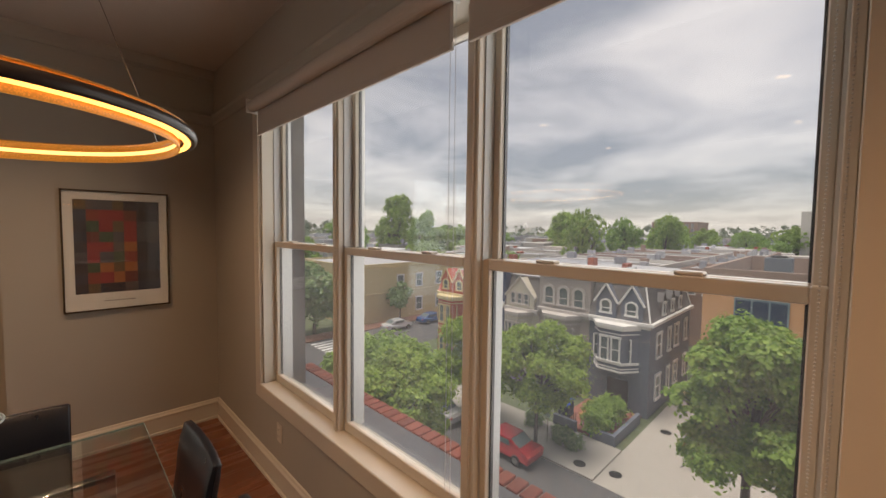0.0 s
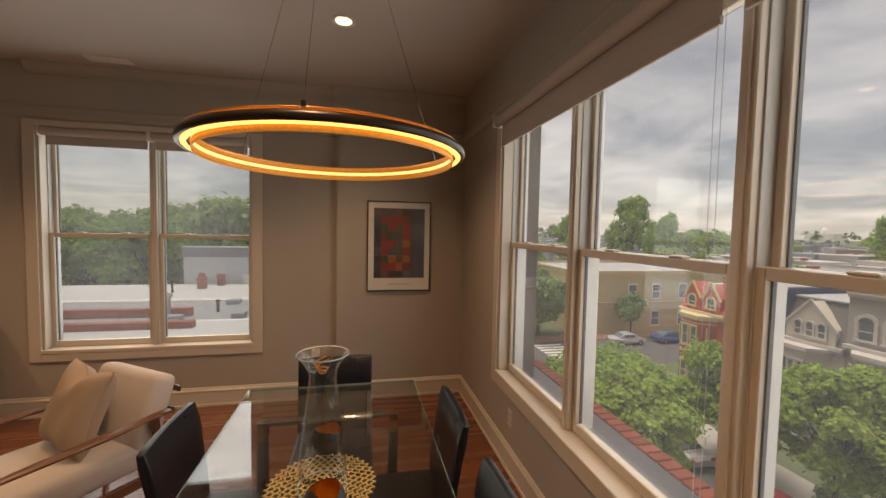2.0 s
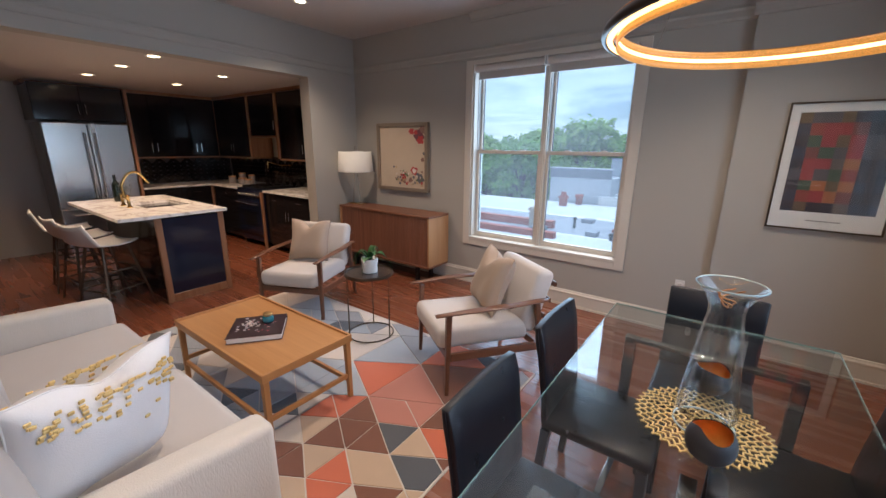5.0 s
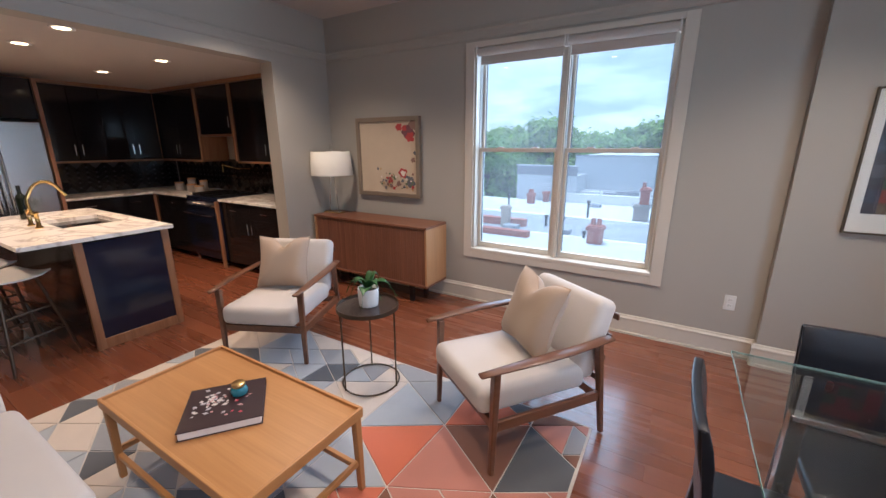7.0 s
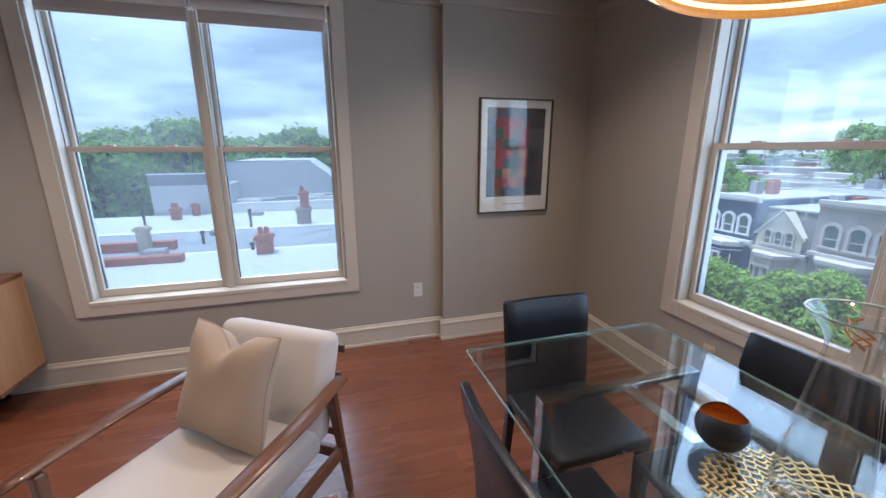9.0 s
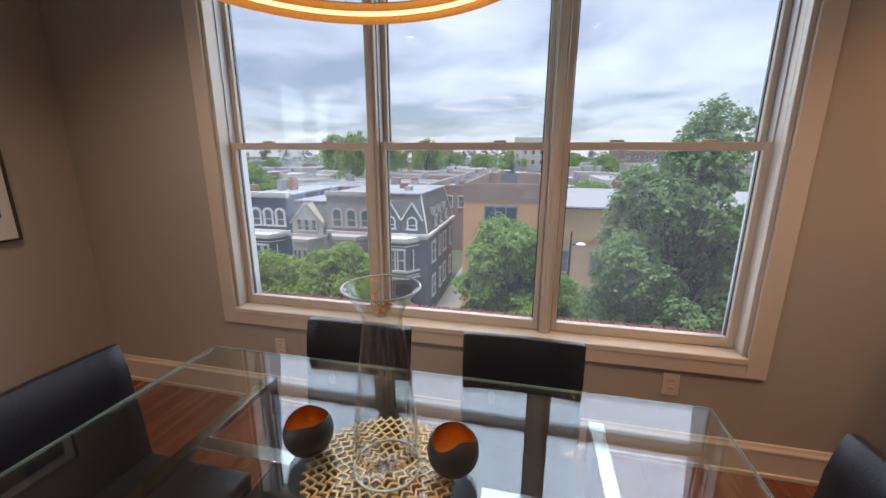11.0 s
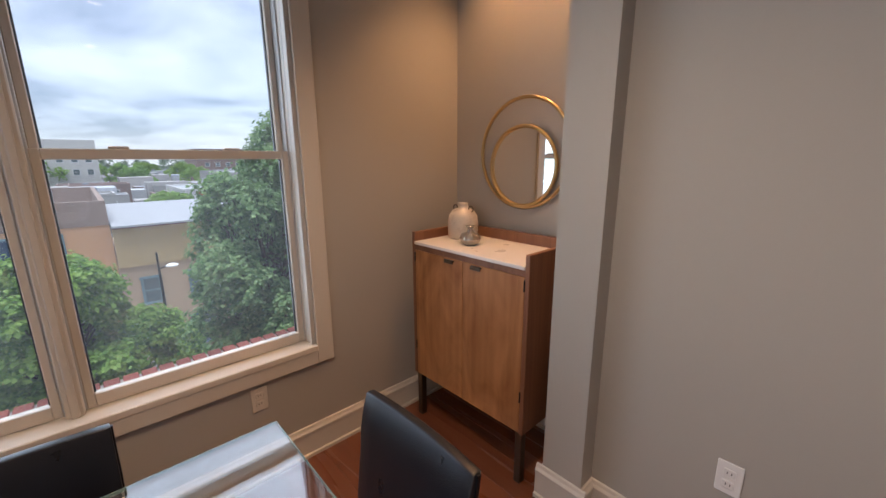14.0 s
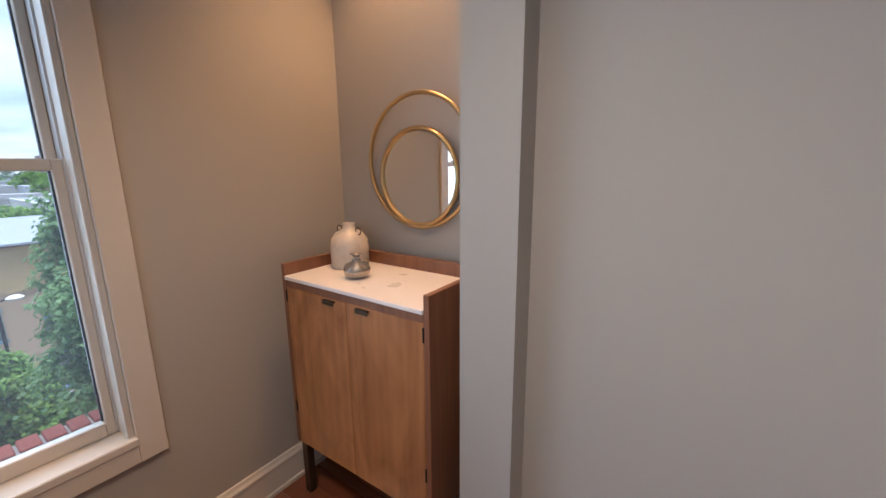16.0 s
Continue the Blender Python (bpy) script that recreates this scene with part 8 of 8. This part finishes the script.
for k, (x, y) in enumerate(((22.3, 8.6), (22.2, 7.8), (23.0, 11.0))):
    sh = thing("shrub", "low round dark green shrub by the kerb", "shrub", (x, y, GZ + 0.13), group="shrubs")
    leaf_cloud("foliage", [(0, 0, 0.5, 0.6), (0.3, 0.3, 0.45, 0.45)], 1800, 0.10, LEAF_DARK, sh, 40 + k)

# far trees, from three patterns
FAR = []
for k in range(4):
    f = tree("broad distant green tree among the roofs", 0, 0, -2000, 10, crown(50 + k, 4.2, 3.6, 10.8, 26, 0.8, 1.7), 13000, 0.24, LEAF_FAR if k % 2 else LEAF_MID, 50 + k, 0.3)
    FAR.append(f)
rng = random.Random(8)
spots = [(75, 58, 1.0), (35, 75, 1.0), (100, -40, 1.0), (62, 48, 1.0), (120, 60, 1.6), (60, 40, 0.85), (58, 62, 0.95), (95, 46, 0.8), (140, 50, 1.3), (150, 38, 1.3), (165, 30, 1.25), (110, 34, 0.9), (70, 24, 0.8), (52, 16, 0.7), (90, 12, 0.8), (130, 8, 1.1),
         (75, 74, 1.15), (50, 80, 1.1), (100, 90, 1.3), (150, 15, 1.2), (60, -12, 0.9), (85, -22, 0.95), (140, -30, 1.1), (58, -30, 0.9)]
for i in range(30):
    a = rng.uniform(-0.6, 1.5)
    r = rng.uniform(150, 330)
    spots.append((r * math.cos(a), r * math.sin(a), rng.uniform(1.0, 1.45)))
for i in range(26):
    spots.append((rng.uniform(-46, -10), rng.uniform(42, 66), rng.uniform(1.15, 1.42)))
for i in range(10):
    spots.append((rng.uniform(-12, 30), rng.uniform(80, 115), rng.uniform(1.15, 1.45)))
spots += [(-10.5, 60, 1.35), (-7.5, 62, 1.46), (-4.5, 60, 1.44), (-1.0, 63, 1.42)]
for i, (x, y, s) in enumerate(spots):
    m = pose(x, y, GZ, 0, 0, rng.uniform(0, 360)) @ Matrix.Diagonal((s, s, s * (rng.uniform(0.94, 1.05) if i > 3 else 1), 1))
    if i < 4:
        FAR[i].matrix_basis = m
    else:
        copy_thing(FAR[i % 4], m)

# taller trees that stand above the roofs
for i, (x, y, w, h) in enumerate(((70, 88.4, 1.35, 1.98), (70, 76.0, 0.95, 1.58), (70, 30.2, 0.85, 1.53), (95, 32.4, 1.0, 1.47), (95, 23.6, 1.05, 1.45), (80, 135, 1.6, 1.75), (90, 150, 1.6, 1.7))):
    copy_thing(FAR[i % 4], pose(x, y, GZ, 0, 0, 70 * i) @ Matrix.Diagonal((w, w, h, 1)))

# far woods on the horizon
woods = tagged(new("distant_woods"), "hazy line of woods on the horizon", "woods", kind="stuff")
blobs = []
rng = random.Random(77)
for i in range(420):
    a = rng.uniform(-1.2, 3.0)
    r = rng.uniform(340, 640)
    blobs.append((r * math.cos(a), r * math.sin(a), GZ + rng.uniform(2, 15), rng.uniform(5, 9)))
# leaf colours greyed to put the haze of distance into them
wl = leaf_cloud("foliage", blobs, 90000, 1.3, leaf_mat("hazed_woods_leaves", (0.15, 0.20, 0.14), (0.25, 0.31, 0.22)), woods, 99)
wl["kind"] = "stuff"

# ---- distant roofs ----
DIST_WALLS = [paint("far_wall", c) for c in ((0.24, 0.165, 0.14), (0.42, 0.39, 0.36), (0.40, 0.38, 0.36), (0.55, 0.52, 0.48), (0.30, 0.20, 0.16))]
rng = random.Random(31)
for gx in range(9):
    for gy in range(9):
        x, y = 48 + gx * 17 + rng.uniform(-3, 3), -40 + gy * 15 + rng.uniform(-3, 3)
        if (x < 60 and -32 < y < 62) or (30 < y < 43 and x < 90):
            continue
        w, d = rng.uniform(7, 12), rng.uniform(8, 13)
        top = -4.4 + rng.uniform(-1.2, 1.3)
        fb = block("distant_row_house", "distant flat-roofed row house", x, x + w, y, y + d, top, rng.choice(DIST_WALLS), rng.choice([TINROOF, WHITEROOF, GREYROOF]), [("-x", y + d * k, top - 2.6, 0.9, 1.5) for k in (0.25, 0.5, 0.75)], parapet=rng.choice([0.0, 0.25, 0.4]), cat="house", group="distant houses")
        bm = bmesh.new()
        cx, cy = x + rng.uniform(1, w - 2), y + rng.uniform(1, d - 2)
        box(bm, cx, cx + rng.uniform(0.6, 1.6), cy, cy + rng.uniform(0.6, 1.6), top + 0.05, top + rng.uniform(0.6, 1.3))
        part("roof_box", bm, rng.choice([BRICKRED, TINROOF, GREYROOF]), fb)
# rows of low roofs further off, too many to count
far_roofs = tagged(new("distant_rooftops"), "rows of low pale and grey rooftops towards the horizon", "rooftops", kind="stuff")
for n, m in enumerate((TINROOF, WHITEROOF, GREYROOF, DIST_WALLS[1], DIST_WALLS[2])):
    bm = bmesh.new()
    for i in range(95):
        a, r = rng.uniform(-0.62, 1.25), rng.uniform(95, 290)
        x, y, w, d = r * math.cos(a), r * math.sin(a), rng.uniform(4, 12), rng.uniform(4, 9)
        if x < 60 and y > 30:
            continue
        t = -5.2 + rng.uniform(-1.5, 1.6) + r * 0.006
        box(bm, x, x + w, y, y + d, GZ, t)
        if n < 3 and rng.random() < 0.7:
            box(bm, x + w * 0.3, x + w * 0.3 + 0.9, y + d * 0.4, y + d * 0.4 + 0.9, t, t + rng.uniform(0.6, 1.4))
    part("rooftop", bm, m, far_roofs)["kind"] = "stuff"
TERRACE_1 = block("row_house_terrace", "long terrace of row houses behind the corner house", 42.0, 90, 10.2, 26, -2.6, DIST_WALLS[1], TINROOF, [], 0.3)
TERRACE_2 = block("row_house_terrace", "long terrace of brick row houses with pale roofs", 54.0, 120, 5.6, 10.0, -3.2, DIST_WALLS[4], TINROOF, [("-y", 56 + k * 3.1, z, 0.9, 1.5) for k in range(8) for z in (-6.0, -9.2)] + [("-x", 7.0, -6.0, 0.9, 1.5), ("-x", 8.8, -6.0, 0.9, 1.5)], 0.2)
# party walls, patched roofing, hatches and chimneys along the terraces
rng = random.Random(52)
for host, x0, x1, y0, y1, top in ((TERRACE_1, 42.0, 90.0, 10.2, 26.0, -2.6), (TERRACE_2, 54.0, 120.0, 5.6, 10.0, -3.2)):
    off = host.matrix_basis.translation
    x = x0 + 0.4
    while x < x1 - 5:
        w = rng.uniform(4.6, 6.4)
        bm = bmesh.new()
        box(bm, x - off.x, x + 0.3 - off.x, y0 + 0.35 - off.y, y1 - 0.35 - off.y, top - 0.1 - off.z, top + rng.uniform(0.25, 0.55) - off.z)
        part("party_wall", bm, rng.choice(DIST_WALLS), host)
        bm = bmesh.new()
        yy = rng.uniform(y0 + 0.4, y0 + (y1 - y0) * 0.5)
        box(bm, x + 0.35 - off.x, x + w - 0.1 - off.x, yy - off.y, y1 - 0.4 - off.y, top - 0.05 - off.z, top + rng.uniform(0.03, 0.25) - off.z)
        part("roof_panel", bm, rng.choice([TINROOF, WHITEROOF, GREYROOF, GREYROOF]), host)
        for k in range(2):
            cx, cy = x + rng.uniform(0.8, w - 1.4), rng.uniform(y0 + 0.8, y1 - 1.6)
            bm = bmesh.new()
            box(bm, cx - off.x, cx + rng.uniform(0.5, 1.0) - off.x, cy - off.y, cy + rng.uniform(0.5, 1.1) - off.y, top - off.z, top + rng.uniform(0.6, 1.4) - off.z)
            part("chimney" if k else "roof_hatch", bm, rng.choice([DIST_WALLS[4], TINROOF, GREYROOF, TINROOF]), host)
        x += w
block("apartment_building", "large red brick apartment building on the horizon", 300, 330, 62, 90, 7.0, DIST_WALLS[4], GREYROOF, [("-x", 65 + k * 3.2, z, 1.4, 1.6) for k in range(8) for z in (-2, 1.5, 4.5)], 0.8)
block("apartment_building", "white apartment building on the horizon", 150, 180, -8, 4, 7.0, DIST_WALLS[3], GREYROOF, [("-x", -6 + k * 3, z, 1.4, 1.5) for k in range(3) for z in (-2, 1.5)], 0.6)
block("apartment_building", "broad red and grey apartment building on the horizon", 240, 270, -110, -50, 7.5, DIST_WALLS[0], GREYROOF, [("-x", -105 + k * 5, z, 2, 1.8) for k in range(11) for z in (-1, 3)], 0.6)
block("shop_building", "low shop with a white and red sign band", 78, 96, -34, -16, -3.4, paint("shop_white", (0.66, 0.64, 0.62)), TINROOF, [], 0.3)
bm = bmesh.new()
box(bm, 77.7, 77.94, -33, -18, -4.6, -3.6)
tagged(part("shop_sign", bm, paint("sign_red", (0.50, 0.05, 0.04))), "long plain red shop sign band", "sign")
block("distant_hall", "grey and cream hall building behind the trees", 105, 135, -62, -30, -1.5, DIST_WALLS[2], TINROOF, [("-x", -60 + k * 4, -5, 1.6, 1.6) for k in range(7)], 0.4)
dome = thing("capitol_dome", "tiny pale domed building on the horizon", "building", (640, 420, GZ))
bm = bmesh.new()
box(bm, -10, 10, -18, 18, 0, 17)
part("base", bm, WHITEPAINT, dome)
bm = bmesh.new()
lathe(bm, [(4, 17), (4, 21), (3.4, 23), (2.2, 25), (0.8, 26), (0.5, 29), (0, 30)], 20)
part("dome", fix(bm), WHITEPAINT, dome)


# ---- street things ----
def street_lamp(x, y, h, arm_y, label):
    root = thing("street_lamp", label, "street lamp", (x, y, GZ))
    bm = bmesh.new()
    tube(bm, (0, 0, 0), (0, 0, h), 0.10, 0.06, 12)
    part("pole", bm, BLACKMET, root)
    bm = bmesh.new()
    tube(bm, (0, 0, h - 1.0), (-0.1, arm_y, h - 0.75), 0.035, seg=8)
    part("arm", bm, BLACKMET, root)
    bm = bmesh.new()
    lathe(bm, [(0.0, 0.12), (0.18, 0.10), (0.34, 0.0), (0.30, -0.06), (0.0, -0.08)], 18, (-0.1, arm_y, h - 0.85))
    part("head", fix(bm), WHITEPAINT, root, "pale lamp head")


street_lamp(26.0, -5.65, 8.8, -0.65, "black street lamp with a pale head")
sg = thing("road_work_sign", "orange diamond road work sign on a low stand", "sign", (25.3, 1.75, GZ + 0.13), 0)
bm = bmesh.new()
vs = box(bm, -0.02, 0.02, -0.6, 0.6, -0.6, 0.6)
bmesh.ops.transform(bm, matrix=pose(0, 0, 1.15, 45, 0, 0), verts=bm.verts)
part("panel", bm, mat("sign_orange", (0.85, 0.13, 0.02), 0.5, var=0.05), sg, "orange diamond panel")
bm = bmesh.new()
for k, (w_, z) in enumerate(((0.42, 1.42), (0.62, 1.14), (0.46, 0.86))):
    box(bm, -0.026, -0.021, -w_ / 2, w_ / 2, z - 0.07, z + 0.07)
part("lettering", bm, BLACKMET, sg, "three dark lines of lettering")
bm = bmesh.new()
for s in (-1, 1):
    tube(bm, (0, 0, 0.35), (0.4, s * 0.55, 0.0), 0.025, seg=6)
    tube(bm, (0, 0, 0.35), (-0.4, s * 0.55, 0.0), 0.025, seg=6)
part("stand", bm, BLACKMET, sg)
sp_ = thing("street_sign", "small green and white parking sign on a pole", "sign", (21.6, 9.2, GZ + 0.13))
bm = bmesh.new()
tube(bm, (0, 0, 0), (0, 0, 2.4), 0.03, seg=8)
part("pole", bm, STEEL, sp_)
bm = bmesh.new()
box(bm, -0.04, -0.03, -0.2, 0.2, 1.7, 2.35)
part("panel", bm, paint("sign_green", (0.35, 0.50, 0.40)), sp_)
for x, y in ((21.6, 4.75), (20.9, 6.6), (29, 4.2)):
    mh = thing("manhole_cover", "round dark iron manhole cover", "manhole", (x, y, GZ + (0.131 if y > 5.4 else 0.011)), group="manholes")
    bm = bmesh.new()
    tube(bm, (0, 0, 0), (0, 0, 0.012), 0.36, seg=24)
    part("lid", bm, BLACKMET, mh)


def car(x, y, turn, col, label):
    root = thing("parked_car", label, "car", (x, y, GZ), turn, "parked cars")
    body = mat("car_paint", col, 0.18, 0.2, var=0.03, coat=0.8, bump=0.0)
    prof = [(-2.2, 0.35), (-2.25, 0.75), (-2.1, 0.95), (-1.55, 1.02), (-0.85, 1.42), (0.55, 1.45), (1.15, 1.02), (2.0, 0.86), (2.2, 0.65), (2.2, 0.35)]
    bm = bmesh.new()
    rows = []
    for k, s in enumerate((-0.88, -0.84, 0.84, 0.88)):
        tuck = 0.0 if k in (1, 2) else 0.06
        rows.append([bm.verts.new((u * (1 - tuck * 0.3), s * (1 if v < 1.0 else 0.84), v - (tuck if v > 0.4 else -tuck))) for u, v in prof])
    for a, b in zip(rows, rows[1:]):
        for i in range(len(prof)):
            j = (i + 1) % len(prof)
            bm.faces.new((a[i], a[j], b[j], b[i]))
    bm.faces.new(rows[0])
    bm.faces.new(rows[-1][::-1])
    part("body", fix(bm), body, root)
    for nm, q in (("windscreen", [(0.60, 1.43), (1.12, 1.05)]), ("rear_window", [(-1.5, 1.05), (-0.9, 1.42)])):
        bm = bmesh.new()
        (u0, v0), (u1, v1) = q
        bar(bm, (u0, 0, v0 + 0.01), (u1, 0, v1 + 0.01), 1.30, 0.02, 0.0)
        part(nm, bm, HOUSEGLASS, root)
    for s in (-1, 1):
        for u0, u1 in ((-0.85, -0.18), (-0.1, 0.58)):
            bm = bmesh.new()
            bar(bm, (u0, s * 0.80, 1.20), (u1, s * 0.80, 1.20), 0.03, 0.30, 0.0)
            part("side_window", bm, HOUSEGLASS, root)
        for u in (-1.35, 1.35):
            bm = bmesh.new()
            tube(bm, (u, s * 0.70, 0.32), (u, s * 0.90, 0.32), 0.32, seg=20)
            wh = part("wheel", bm, BLACKMET, root)
            bm = bmesh.new()
            tube(bm, (u, s * 0.895, 0.32), (u, s * 0.91, 0.32), 0.20, seg=16)
            part("rim", bm, STEEL, wh)
        bm = bmesh.new()
        box(bm, -2.27, -2.2, s * 0.72 - 0.14, s * 0.72 + 0.14, 0.72, 0.86)
        part("tail_light", bm, paint("lamp_red", (0.4, 0.02, 0.02)), root)
        bm = bmesh.new()
        box(bm, 2.10, 2.2, s * 0.66 - 0.16, s * 0.66 + 0.16, 0.62, 0.74)
        part("headlight", bm, WHITEPAINT, root)
    return root


car(18.9, 10.6, 90, (0.42, 0.02, 0.03), "glossy red parked saloon car")
car(32.2, 38.9, 0, (0.55, 0.56, 0.57), "silver parked saloon car")
car(38.6, 38.9, 0, (0.03, 0.11, 0.32), "blue parked saloon car")
car(18.9, 17.0, 90, (0.45, 0.45, 0.46), "light grey parked saloon car")

# ---------------- floor planks, laid last ----------------
def plank_mesh(length, wide):
    bm = bmesh.new()
    box(bm, 0.0003, length - 0.0003, 0.0002, wide - 0.0002, -0.015, 0.0, 0.0005, 1)
    me = bpy.data.meshes.new("plank")
    bm.to_mesh(me)
    bm.free()
    me.materials.append(FLOORWOOD)
    return me


PW = 0.125
LENGTHS = [0.9, 1.2, 1.5, 1.8, 2.1]
PLANKS = {q: plank_mesh(q, PW) for q in LENGTHS}
rng = random.Random(4)


def lay(x_lo, x_hi, y_lo, y_hi):
    y = y_hi
    while y > y_lo + 0.01:
        y -= PW
        x = x_hi
        while x > x_lo + 0.05:
            q = rng.choice(LENGTHS)
            left = x - x_lo
            if q > left - 0.4:
                q = min(LENGTHS, key=lambda v: abs(v - left)) if left < 2.4 else q
            ob = new("plank", PLANKS[q])
            ob.parent = floor_ob
            ob.location = (x - q, y, 0.0)
            x -= q


lay(-5.6, 0.0, -4.7, -3.42)
lay(-9.1, 0.0, -3.42, 0.075)
bm = bmesh.new()
box(bm, -9.1, 0.0, -6.6, 0.09, -0.0159, -0.003)
rest = part("far_planks", bm, FLOORWOOD, floor_ob)
rest["kind"] = "stuff"
